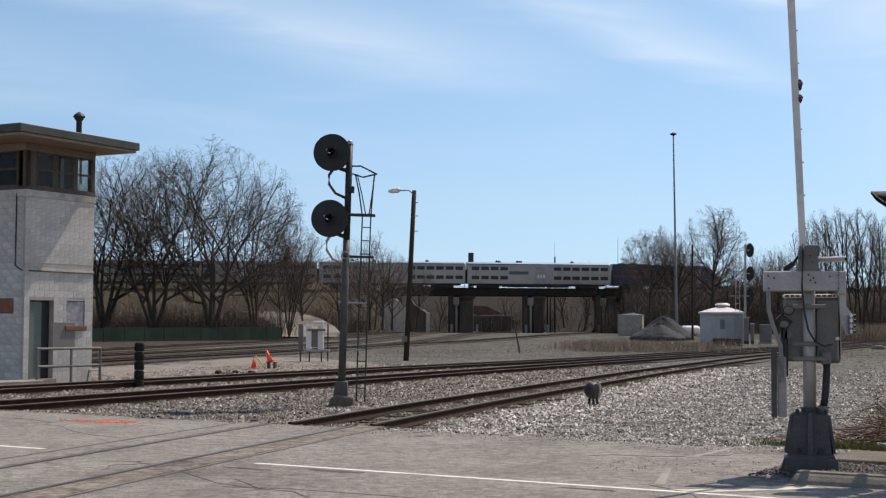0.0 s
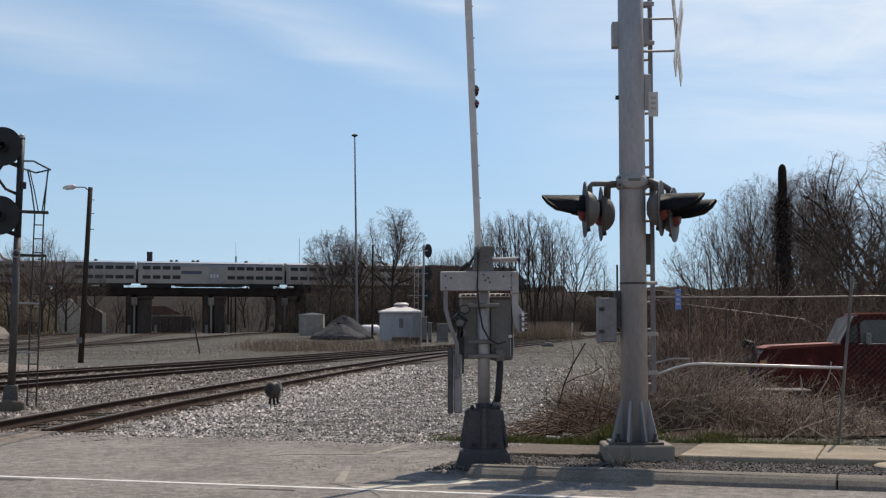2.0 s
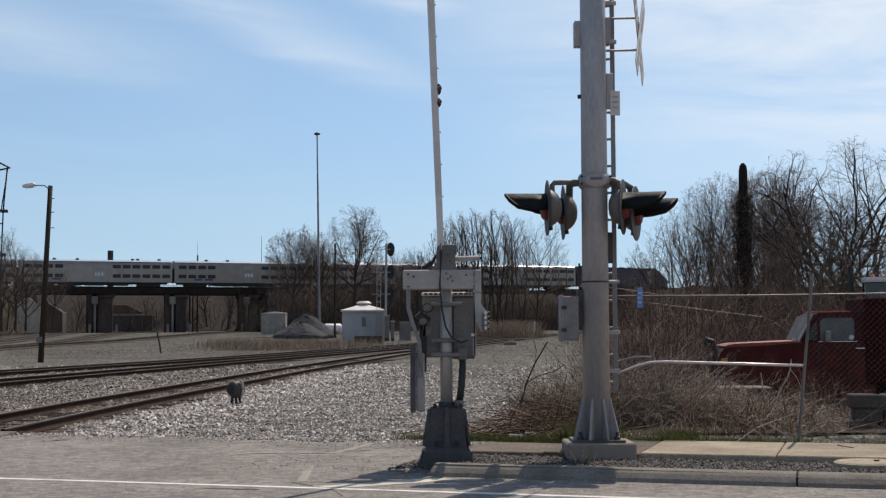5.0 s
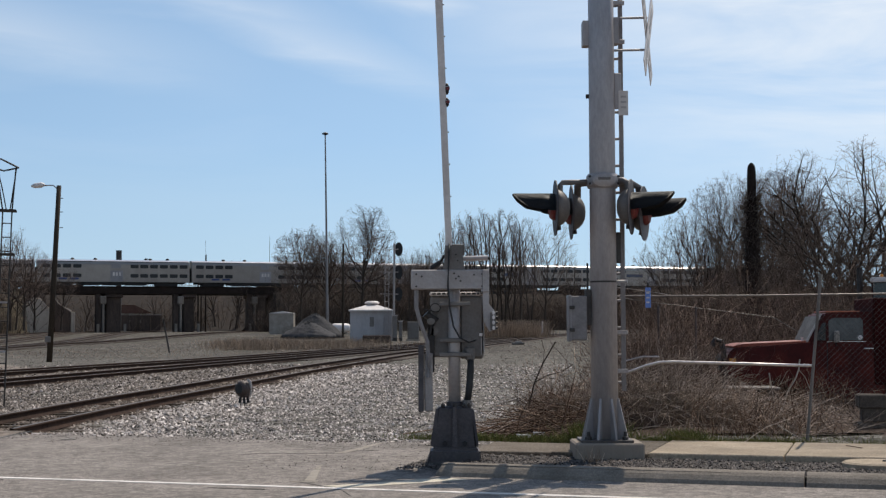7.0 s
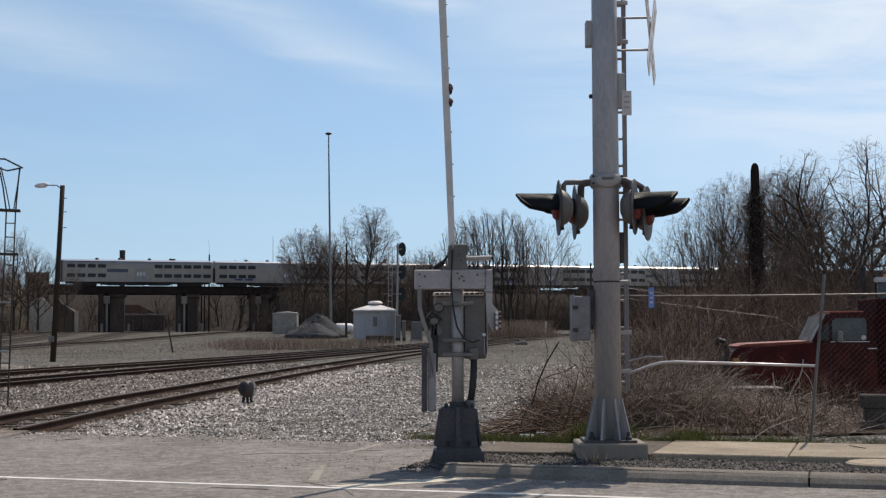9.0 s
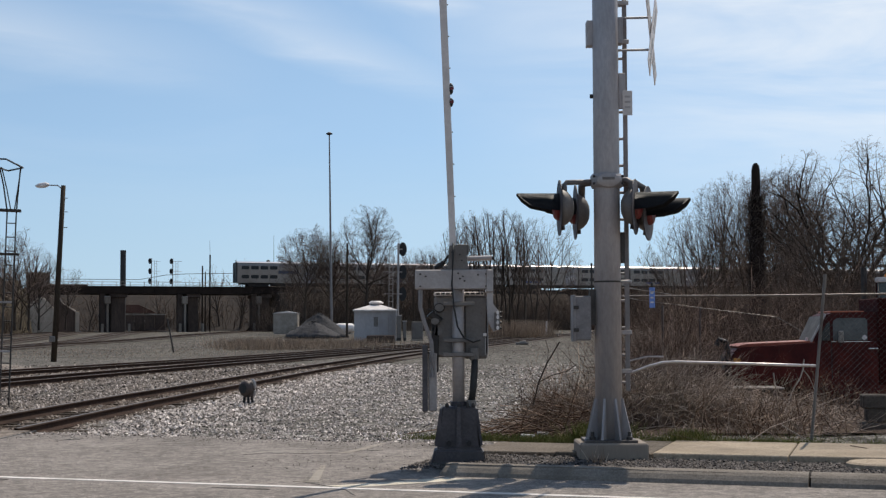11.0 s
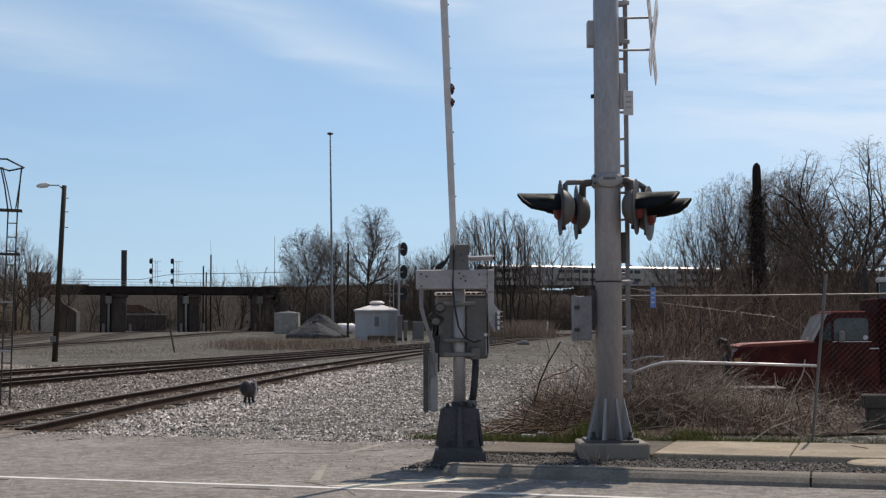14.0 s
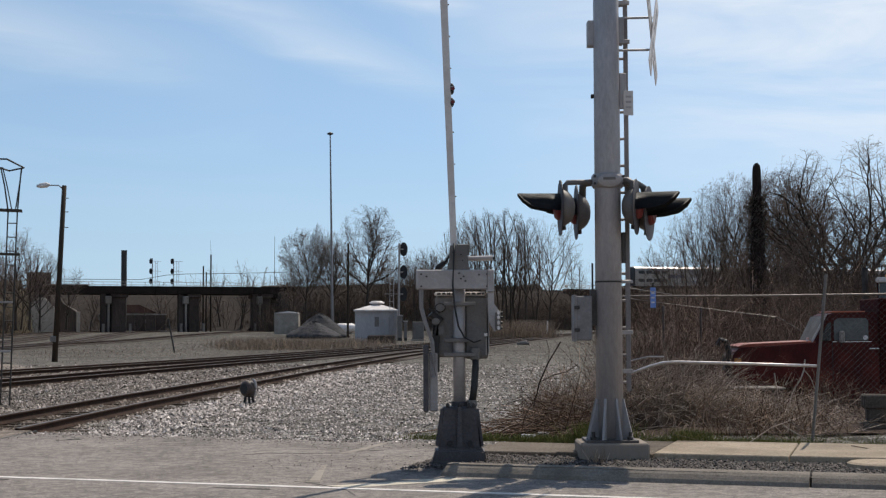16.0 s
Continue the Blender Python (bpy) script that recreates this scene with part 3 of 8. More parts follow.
def stick_arrays(p0, p1, r0, r1, n=3):
    p0, p1, r0, r1 = (np.asarray(v, dtype=float) for v in (p0, p1, r0, r1))
    d = p1 - p0
    d /= np.maximum(np.linalg.norm(d, axis=1, keepdims=True), 1e-9)
    ref = np.where(np.abs(d[:, 2:3]) > 0.9, np.array([[1.0, 0, 0]]), np.array([[0, 0, 1.0]]))
    a = np.cross(d, ref)
    a /= np.linalg.norm(a, axis=1, keepdims=True)
    b = np.cross(d, a)
    ang = np.arange(n) * 2 * np.pi / n
    ring = a[:, None, :] * np.cos(ang)[None, :, None] + b[:, None, :] * np.sin(ang)[None, :, None]
    co = np.concatenate([p0[:, None, :] + ring * r0[:, None, None], p1[:, None, :] + ring * r1[:, None, None]], axis=1).reshape(-1, 3)
    base = (np.arange(len(p0)) * 2 * n)[:, None]
    f = np.stack([np.stack([base[:, 0] + k, base[:, 0] + (k + 1) % n, base[:, 0] + n + (k + 1) % n, base[:, 0] + n + k], axis=1) for k in range(n)], axis=1).reshape(-1, 4)
    return co, f


CHIP = np.array([(1, 0, 0), (-1, 0, 0), (0, 1, 0), (0, -1, 0), (0, 0, 1)], dtype=float)
CHIP_F = np.array([(0, 2, 4), (2, 1, 4), (1, 3, 4), (3, 0, 4)])


def stones_mesh(name, places, sizes, rng):
    """Loose broken stones half sunk in the ground, each its own shape, turn and tilt."""
    n = len(places)
    q = rng.normal(size=(n, 4)) * np.array((0.0, 0.22, 0.22, 0.0))
    turn = rng.uniform(0, np.pi, n)
    q[:, 0], q[:, 3] = np.cos(turn), np.sin(turn)
    q /= np.linalg.norm(q, axis=1, keepdims=True)
    w, x, y, z = q.T
    rot = np.stack([np.stack([1 - 2 * (y * y + z * z), 2 * (x * y - z * w), 2 * (x * z + y * w)], 1),
                    np.stack([2 * (x * y + z * w), 1 - 2 * (x * x + z * z), 2 * (y * z - x * w)], 1),
                    np.stack([2 * (x * z - y * w), 2 * (y * z + x * w), 1 - 2 * (x * x + y * y)], 1)], 1)
    shape = CHIP[None] * rng.uniform(0.6, 1.35, (n, 5, 1)) + np.concatenate([np.zeros((n, 4, 3)), rng.uniform(-0.45, 0.45, (n, 1, 3)) * np.array((1, 1, 0.3))], 1)
    co = np.einsum("nij,nkj->nki", rot, shape * sizes[:, None, None]) + places[:, None, :] - np.array((0, 0, 0.1)) * sizes[:, None, None]
    f = (CHIP_F[None] + (np.arange(n) * 5)[:, None, None]).reshape(-1, 3)
    return arrays_mesh(name, co.reshape(-1, 3), f)


def spline(pts, step=1.0):
    """A smooth line through plan points, sampled evenly."""
    p = [np.array(q, dtype=float) for q in pts]
    p = [2 * p[0] - p[1]] + p + [2 * p[-1] - p[-2]]
    out = []
    for i in range(1, len(p) - 2):
        n = max(2, int(np.linalg.norm(p[i + 1] - p[i]) / step))
        for k in range(n):
            t = k / n
            out.append(0.5 * ((2 * p[i]) + (p[i + 1] - p[i - 1]) * t + (2 * p[i - 1] - 5 * p[i] + 4 * p[i + 1] - p[i + 2]) * t * t
                              + (3 * p[i] - p[i - 1] - 3 * p[i + 1] + p[i + 2]) * t ** 3))
    out.append(p[-2])
    return np.array(out)


# ---- plan ----
ALONG, ACROSS = np.array((0.954, -0.299)), np.array((0.299, 0.954))   # along and across the road
ROAD_Z, RAIL_Z = 0.20, 0.18
ROAD_TURN = math.degrees(math.atan2(-0.299, 0.954))


def rd(a, w, z=0.0):
    """A place by its run along the road and its distance across it."""
    p = ALONG * a + ACROSS * w
    return Vector((p[0], p[1], z))


def road_pose(a, w, z=0.0):
    p = rd(a, w, z)
    return pose(p.x, p.y, p.z, 0, 0, ROAD_TURN)


TRACK_B = [(-8.3, -12), (-7.75, 10), (-7.6, 16), (-7.37, 22.2), (-7.13, 27.4), (-6.85, 32), (-6.2, 40), (-5.4, 50), (-4.45, 60), (-1.75, 85),
           (0.9, 101), (5.2, 131), (11, 165), (18.5, 196), (31, 234), (44, 270)]
TRACK_A2 = [(-20.5, -3), (-15.55, 26.8), (-13.57, 38.8), (-9.4, 64.1), (-6.1, 83), (-3.2, 98.7), (0.2, 118), (4.4, 141), (10.2, 165)]
TRACK_A1 = [(-27.5, -5), (-19.5, 33.3), (-16.7, 47.7), (-10.9, 73.7), (-6.7, 97), (-3.4, 115.7), (1.4, 142), (8.0, 170), (17.0, 196)]


TRACK_C1 = [(-23, 8), (-29.3, 40), (-31, 55), (-32.1, 68), (-32.9, 85), (-35, 110), (-38.3, 132), (-43, 170), (-49, 220), (-50.5, 250), (-58, 310)]
TRACK_C2 = [(-28, 8), (-34.5, 45), (-37.2, 68), (-41, 105), (-52, 180), (-60.5, 240), (-66, 300)]
TRACK_C4 = [(-35, 110), (-37.3, 140), (-36.8, 170), (-34.8, 205), (-31.5, 245), (-25, 300)]
TRACK_C3 = [(-33, 8), (-40.5, 50), (-45, 84), (-55, 140), (-60, 190), (-63.5, 245)]
PHI = -0.36
BR_U, BR_N = np.array((math.cos(PHI), -math.sin(PHI))), np.array((math.sin(PHI), math.cos(PHI)))   # along and beyond the overhead line
BR_D, BR_RAIL = 246.5, 8.4
BR_TURN = math.degrees(math.atan2(BR_U[1], BR_U[0]))


def br(s, off=0.0, z=0.0):
    p = BR_U * s + BR_N * (BR_D + off)
    return Vector((p[0], p[1], z))


def br_pose(s, off=0.0, z=0.0):
    p = br(s, off, z)
    return pose(p.x, p.y, p.z, 0, 0, BR_TURN)


# ---- ground ----
def smooth01(v):
    v = np.clip(v, 0, 1)
    return v * v * (3 - 2 * v)


def rise(x, y):
    """The yard climbs slowly towards the overhead line."""
    return 0.85 * smooth01((y - 145) / 95)


def ground_z(x, y):
    """Height of the ground: level yard, raised to the road's edge, a low verge behind the sidewalk."""
    w = ACROSS[0] * x + ACROSS[1] * y
    a = ALONG[0] * x + ALONG[1] * y
    verge = smooth01((a + 4.6) / 1.5)
    z = 0.17 * (1 - smooth01((w - 17.95) / 2.2)) * (1 - verge) + verge * (0.29 - 0.2 * smooth01((w - 20) / 12))
    under = (w < 17.7) & ((a < -4.5) | (w < 15.6)) & (w > -8)
    far_side = w < -8
    z = np.where(under, -0.12, z)
    z = np.where((w >= 15.6) & (w < 17.55) & (a > -4.5), 0.15, z)
    z = np.where(far_side, 0.12, z)
    z = z + rise(x, y)
    bumps = 0.025 * np.sin(x * 1.7 + 0.6 * y) * np.sin(y * 1.3 - 0.4 * x) + 0.02 * np.sin(x * 4.1 + 1) * np.sin(y * 3.7)
    return z + np.where((np.hypot(x, y) < 70) & ~under, bumps, 0)


def lines(dense_lo, dense_hi, step, reach):
    v = list(np.arange(dense_lo, dense_hi + 0.001, step))
    s = step
    while v[-1] < reach:
        s *= 1.35
        v.append(v[-1] + s)
    s = step
    while v[0] > -reach:
        s *= 1.35
        v.insert(0, v[0] - s)
    return np.array(v)


gx, gy = lines(-24, 16, 0.4, 3500), lines(8, 52, 0.4, 3500)
gy = np.unique(np.round(np.concatenate([gy, np.arange(70, 330, 7.0)]), 2))
GX, GY = np.meshgrid(gx, gy)
gco = np.stack([GX, GY, ground_z(GX, GY)], axis=-1).reshape(-1, 3)
nx = len(gx)
gi = (np.arange(len(gy) - 1)[:, None] * nx + np.arange(nx - 1)[None, :]).ravel()
ground = finish("ground", arrays_mesh("ground", gco, np.stack([gi, gi + 1, gi + nx + 1, gi + nx], 1)), M_GROUND)
tagged(ground, "grey gravel rail yard with dry weed patches", "ground", "", "structure")


lx, ly = np.meshgrid(np.arange(2.4, 30, 0.6), np.arange(18.6, 66, 0.6))
lz = ground_z(lx, ly) - 0.015 + 0.05 * smooth01((ACROSS[0] * lx + ACROSS[1] * ly - 18.1) / 1.0)
keepq = (ACROSS[0] * lx + ACROSS[1] * ly > 17.9) & (lx > 2.2 + (ly - 19) * 0.1 + 0.3 * np.sin(ly * 1.9))
lid = np.arange(lx.size).reshape(lx.shape)
quads = np.stack([lid[:-1, :-1], lid[:-1, 1:], lid[1:, 1:], lid[1:, :-1]], -1)[keepq[:-1, :-1]]
litter_floor = finish("leaf_litter", arrays_mesh("leaf_litter", np.stack([lx, ly, lz], -1).reshape(-1, 3), quads), M_LITTERFLOOR)
tagged(litter_floor, "brown leaf litter and earth under the thicket", "leaf litter", "", "structure")


wx, wy = np.meshgrid(np.arange(-190, 0, 5.0), np.arange(70, 250, 4.0))
wedge = np.interp(wy, (70, 84, 140, 190, 250), (-45.5, -47.5, -58.5, -63.5, -67.0))
wx = np.minimum(wx, wedge + 0.8 * np.sin(wy * 0.9))
wid = np.arange(wx.size).reshape(wx.shape)
quads = np.stack([wid[:-1, :-1], wid[:-1, 1:], wid[1:, 1:], wid[1:, :-1]], -1)[(wx[:-1, :-1] < wx[:-1, 1:] - 0.5)]
west_floor = finish("leaf_litter", arrays_mesh("leaf_litter", np.stack([wx, wy, ground_z(wx, wy) + 0.1], -1).reshape(-1, 3), quads), M_LITTERFLOOR)
tagged(west_floor, "brown grass and leaf litter below the large bare trees", "leaf litter", "", "structure")


sx_, sy_ = np.meshgrid(np.linspace(0, 1, 40), np.linspace(40, 78, 60))
east = np.interp(sy_, (33, 48, 74, 97), (-21.8, -19.0, -13.2, -9.0)) + 0.5 * np.sin(sy_ * 1.1) + 0.3 * np.sin(sy_ * 2.7)
west = np.interp(sy_, (40, 55, 68, 85), (-27.2, -28.6, -29.6, -30.2)) + 0.25 * np.sin(sy_ * 1.7)
east = np.minimum(east, np.interp(sy_, (60, 78), (-16.0, -27.0)))
px_, py_ = west + (east - west) * sx_, sy_
sid = np.arange(px_.size).reshape(px_.shape)
rim = np.minimum(np.minimum(sx_, 1 - sx_) * 10, np.minimum(sy_ - 40, 78 - sy_) / 3)
sand_z = ground_z(px_, py_) - 0.03 + 0.05 * smooth01(rim)
sand = finish("dirt_patch", arrays_mesh("dirt_patch", np.stack([px_, py_, sand_z], -1).reshape(-1, 3), np.stack([sid[:-1, :-1], sid[:-1, 1:], sid[1:, 1:], sid[1:, :-1]], -1).reshape(-1, 4)), M_SAND)
tagged(sand, "pale sandy dirt between the tracks", "dirt", "", "structure")


def slab(points, z0, z1, bm=None):
    """A level slab with the plan outline."""
    out = bm or bmesh.new()
    lo = [out.verts.new((x, y, z0)) for x, y in points]
    hi = [out.verts.new((x, y, z1)) for x, y in points]
    out.faces.new(lo[::-1])
    out.faces.new(hi)
    for i in range(len(lo)):
        j = (i + 1) % len(lo)
        out.faces.new((lo[i], lo[j], hi[j], hi[i]))
    return out


def rdp(*aw):
    return [tuple(rd(a, w)[:2]) for a, w in aw]


def ragged(a0, a1, w, amp, step, seed):
    r = random.Random(seed)
    n = max(2, int(abs(a1 - a0) / step))
    return [(a0 + (a1 - a0) * i / n, w + r.uniform(-amp, amp)) for i in range(n + 1)]


# asphalt: carriageway and the apron that runs up to the ballast
far_edge = ragged(-4.3, -70, 17.95, 0.12, 0.5, 3)
bm = slab(rdp((-70, -7), (90, -7), (90, 13.99), (-3.4, 13.99), (-3.4, 16.4), (-4.1, 16.4), *far_edge), -0.3, ROAD_Z)
road = structure("road", bm, M_ASPHALT, "worn grey asphalt road with cracks and patches", "road")


def on_road(name, points, material, up, parent=None):
    return part(name, slab(points, ROAD_Z - 0.01, ROAD_Z + up), material, parent or road)


def band(a0, w0, a1, w1, half):
    return rdp((a0, w0 - half), (a1, w1 - half), (a1, w1 + half), (a0, w0 + half))


for a0, a1 in ((-40, -13.6), (-10.2, 30)):
    n = 8 if a0 > -20 else 4
    for i in range(n):
        b0, b1 = a0 + (a1 - a0) * i / n, a0 + (a1 - a0) * (i + 1) / n
        on_road("edge_line", band(b0, 12.72, b1, 12.72, 0.05), M_PAINT, 0.004)
on_road("taper_marking", rdp((-5.22, 12.85), (-4.9, 12.79), (-4.0, 13.78), (-4.3, 13.87), (-4.88, 13.17)), M_PAINT_OLD, 0.004)
on_road("worn_mark", rdp((-6.03, 14.72), (-5.97, 14.7), (-5.45, 13.24), (-5.56, 13.22)), M_PAINT_FAINT, 0.003)
on_road("worn_mark", rdp((-5.68, 13.13), (-5.4, 13.13), (-5.4, 13.21), (-5.66, 13.21)), M_PAINT_FAINT, 0.003)
on_road("worn_mark", rdp((-6.42, 16.2), (-6.3, 16.25), (-6.28, 16.9), (-6.34, 17.75), (-6.42, 17.7), (-6.4, 16.9)), M_PAINT_FAINT, 0.003)
on_road("worn_mark", rdp((-13.4, 15.7), (-12.6, 15.7), (-12.6, 15.85), (-13.4, 15.8)), M_PAINT_FAINT, 0.003)
rs = random.Random(11)


def blot(a, w, ra, rw, n=22, jag=0.35, seed=0):
    r = random.Random(seed)
    return rdp(*[(a + ra * math.cos(k * 2 * math.pi / n) * r.uniform(1 - jag, 1), w + rw * math.sin(k * 2 * math.pi / n) * r.uniform(1 - jag, 1)) for k in range(n)])


spray = bmesh.new()
for k in range(520):
    slab(blot(-16.75 + rs.gauss(0, 0.34), 16.9 + rs.gauss(0, 0.16), rs.uniform(0.01, 0.045), rs.uniform(0.01, 0.035), 7, 0.4, k), ROAD_Z - 0.01, ROAD_Z + 0.003 + k * 0.000005, spray)
part("spray_mark", spray, M_SPRAY, road, "faded orange spray paint")
# cracks across the asphalt
for k in range(16):
    a, w = rs.uniform(-16, 4), rs.uniform(9.5, 17.3)
    da, dw = rs.uniform(-0.5, 0.5), rs.uniform(-0.25, 0.25)
    pts = [(a, w)]
    for i in range(rs.randint(4, 9)):
        a += da + rs.uniform(-0.25, 0.25)
        w += dw + rs.uniform(-0.18, 0.18)
        if a > -5.6 and w > 13.2:
            break
        pts.append((a, w))
    if len(pts) < 3:
        continue
    c = bmesh.new()
    for (a0, w0), (a1, w1) in zip(pts, pts[1:]):
        t = rs.uniform(0.006, 0.016)
        slab(rdp((a0, w0 - t), (a1, w1 - t), (a1, w1 + t), (a0, w0 + t)), ROAD_Z - 0.01, ROAD_Z + 0.0025, c)
    part("crack", c, M_CRACK, road)
for k, (a, w, ra, rw) in enumerate(((-5.9, 12.45, 0.35, 0.05), (-8.9, 12.5, 0.5, 0.09), (-9.9, 12.2, 0.4, 0.06))):
    on_road("tar_patch", blot(a, w, ra, rw, 20, 0.5, 40 + k), M_PATCH, 0.003)
# track crossing in the road: planked strips and open flangeways
bl = spline(TRACK_B, 0.8)
sel = [p for p in bl if 4 < (p @ ACROSS) < 18.2]


def ribbon(line, off0, off1, z0, z1, bm=None):
    out = bm or bmesh.new()
    d = np.gradient(line, axis=0)
    d /= np.linalg.norm(d, axis=1, keepdims=True)
    nrm = np.stack([d[:, 1], -d[:, 0]], 1)
    prev = None
    for p, q in zip(line, nrm):
        lift = float(rise(p[0], p[1]))
        ring = [out.verts.new((*(p + q * o), z + lift)) for o, z in ((off0, z0), (off1, z0), (off1, z1), (off0, z1))]
        if prev:
            for k in range(4):
                out.faces.new((prev[k], prev[(k + 1) % 4], ring[(k + 1) % 4], ring[k]))
        else:
            out.faces.new(ring)
        prev = ring
    out.faces.new(prev[::-1])
    return out


sel = np.array(sel)
for side in (-1, 1):
    part("flangeway", ribbon(sel, side * 0.7175 - 0.05, side * 0.7175 + 0.05, ROAD_Z - 0.02, ROAD_Z + 0.003), M_CRACK, road)
    part("crossing_rail", ribbon(sel, side * 0.7175 - 0.032, side * 0.7175 + 0.032, ROAD_Z - 0.02, ROAD_Z + 0.007), M_RAILTOP, road)
    part("crossing_plank", ribbon(sel, side * 1.02 - 0.22, side * 1.02 + 0.2, ROAD_Z - 0.02, ROAD_Z + 0.005), M_PLANK if side > 0 else M_ASPHALT, road)
    part("panel_joint", ribbon(sel, side * 1.3 - 0.02, side * 1.3 + 0.02, ROAD_Z - 0.02, ROAD_Z + 0.003), M_CRACK, road)

# kerb in cast lengths
KERB = [(-0.1, 0.0), (-0.075, 0.04), (-0.02, 0.085), (0.025, 0.106), (0.075, 0.118), (0.13, 0.122), (0.19, 0.122), (0.195, -0.1), (-0.1, -0.1)]
kerb = tagged(thing("kerb", road_pose(0, 0), "stained concrete kerb with a broken end", "kerb"), kind="structure")
a = -4.44
k = 0
while a < 40:
    length = 3.02 if k else 3.72
    m = Matrix.Translation((a, 14.07, ROAD_Z)) @ Matrix(((0, 1, 0, 0), (1, 0, 0, 0), (0, 0, 1, 0), (0, 0, 0, 1)))
    b = bmesh.new()
    prism(KERB, 0.012, length - 0.012, b, m)
    if k == 0:
        for v in b.verts:
            if v.co.x < -4.3:
                v.co.x += 0.03 if v.co.z > ROAD_Z + 0.05 else 0.0
                v.co.y += 0.05 * (v.co.y < 14.1)
    part("kerb_stone", b, M_KERB, kerb)
    a += length
    k += 1

# sidewalk slabs
walkway = tagged(thing("pavement", road_pose(0, 0), "buff concrete sidewalk of cast slabs", "sidewalk"), kind="structure")
for a in np.arange(-2.5, 30, 1.475):
    top = 0.335 + 0.006 * math.sin(a * 5)
    part("slab", box(a + 0.008, 15.72, 0.0, a + 1.467, 17.52, top, 0.012), M_WALK, walkway)
part("slab", box(-3.6, 15.72, 0.0, -2.508, 17.5, 0.325, 0.012), M_DIRTWALK, walkway, "dirty older slab beside the mast")
part("slab", box(-4.75, 16.2, 0.0, -3.61, 17.55, 0.27, 0.012), M_DIRTWALK, walkway, "dirty sunken slab near the gate")

# ---- tracks ----
RAIL_PROFILE = [(-0.07, -0.17), (0.07, -0.17), (0.07, -0.155), (0.012, -0.13), (0.012, -0.045), (0.036, -0.035), (0.036, -0.008), (-0.036, -0.008), (-0.036, -0.035), (-0.012, -0.045), (-0.012, -0.13), (-0.07, -0.155)]


def sweep(line, off, profile, z):
    d = np.gradient(line, axis=0)
    d /= np.linalg.norm(d, axis=1, keepdims=True)
    nrm = np.stack([d[:, 1], -d[:, 0]], 1)
    k = len(profile)
    co = np.array([[(*(p + q * (off + o)), z + h + float(rise(p[0], p[1]))) for o, h in profile] for p, q in zip(line, nrm)]).reshape(-1, 3)
    i = np.arange(len(line) - 1)[:, None] * k
    f = np.concatenate([np.stack([i[:, 0] + j, i[:, 0] + (j + 1) % k, i[:, 0] + k + (j + 1) % k, i[:, 0] + k + j], 1) for j in range(k)])
    return arrays_mesh("rail", co, f)


tie_bm = box(-1.3, -0.115, -0.2, 1.3, 0.115, 0.0, 0.012)
tie_me = bpy.data.meshes.new("tie")
tie_bm.to_mesh(tie_me)
tie_me.materials.append(M_TIE)


def track(name, pts, label, start_w=None, ties_to=80.0, z=RAIL_Z):
    t = thing(name, Matrix.Identity(4), label, "railway track", "yard tracks")
    line = spline(pts, 1.2)
    if start_w is not None:
        line = np.array([p for p in line if p @ ACROSS > start_w])
    for side in (-0.7175, 0.7175):
        finish("rail", sweep(line, side, RAIL_PROFILE, z), M_RAIL, t)
        finish("railhead", sweep(line, side, [(-0.03, -0.009), (0.03, -0.009), (0.026, 0.0), (-0.026, 0.0)], z), M_RAILTOP, t, "bright worn running surface")
    fine = spline(pts, 0.55)
    n = 0
    for i, p in enumerate(fine[:-1]):
        if p @ ACROSS < (start_w or 8) + 0.2 or p[1] > ties_to or p[1] < 6:
            continue
        d = fine[i + 1] - p
        rr = random.Random(i * 7 + len(name))
        o = new("tie", tie_me)
        o.matrix_basis = pose(p[0], p[1], z - 0.165 + rr.uniform(-0.012, 0.008), 0, 0, math.degrees(math.atan2(d[1], d[0])) - 90 + rr.uniform(-1.5, 1.5))
        o.parent = t
        n += 1
    return line


line_b = track("siding_track", TRACK_B, "rusty railway track running out of the road crossing on timber ties", 17.95, 75)
line_a2 = track("main_track", TRACK_A2, "railway track on pale ballast past the signal mast", None, 75)
line_a1 = track("main_track", TRACK_A1, "railway track on pale ballast beside the control tower", None, 60)
line_c1 = track("yard_track", TRACK_C1, "dark yard track leading under the rail bridge", None, 20)
line_c2 = track("yard_track", TRACK_C2, "dark yard track behind the control tower", None, 20)
line_c3 = track("yard_track", TRACK_C3, "dark yard track beside the green fence", None, 20)
line_c4 = track("yard_track", TRACK_C4, "dark yard track curving off under the rail bridge", None, 20)
for ln, top in ((line_c4, 0.072), (line_c1, 0.08), (line_c2, 0.088), (line_c3, 0.096)):
    structure("track_bed", ribbon(ln, -2.2, 2.2, -0.1, top), M_BED, "oil-stained dark ballast under the yard track", "track bed")
for ln, y0 in ((line_b, 72), (line_a2, 72), (line_a1, 57)):
    structure("track_bed", ribbon(ln[ln[:, 1] > y0], -1.4, 1.4, -0.1, 0.04 + 0.008 * (y0 - 57) / 15), M_TIEBED, "dark timber ties seen close together in the distance", "track bed")
# guard rails of the switch where the tracks run together
sw = thing("switch_stand", pose(7.05, 125, 0.05), "low switch machine of grey steel beside the track", "switch machine")
part("case", box(-0.55, -0.25, 0.0, 0.55, 0.25, 0.24, 0.05), M_GREYBOX, sw)
part("lid", box(-0.2, -0.2, 0.24, 0.35, 0.2, 0.36, 0.04), M_ALU, sw)

# ---- ballast stones ----
rng = np.random.default_rng(21)


def near_track(x, y, line, width):
    d = np.full(len(x), 1e9)
    for p in line:
        d = np.minimum(d, np.hypot(x - p[0], y - p[1]))
    return d < width


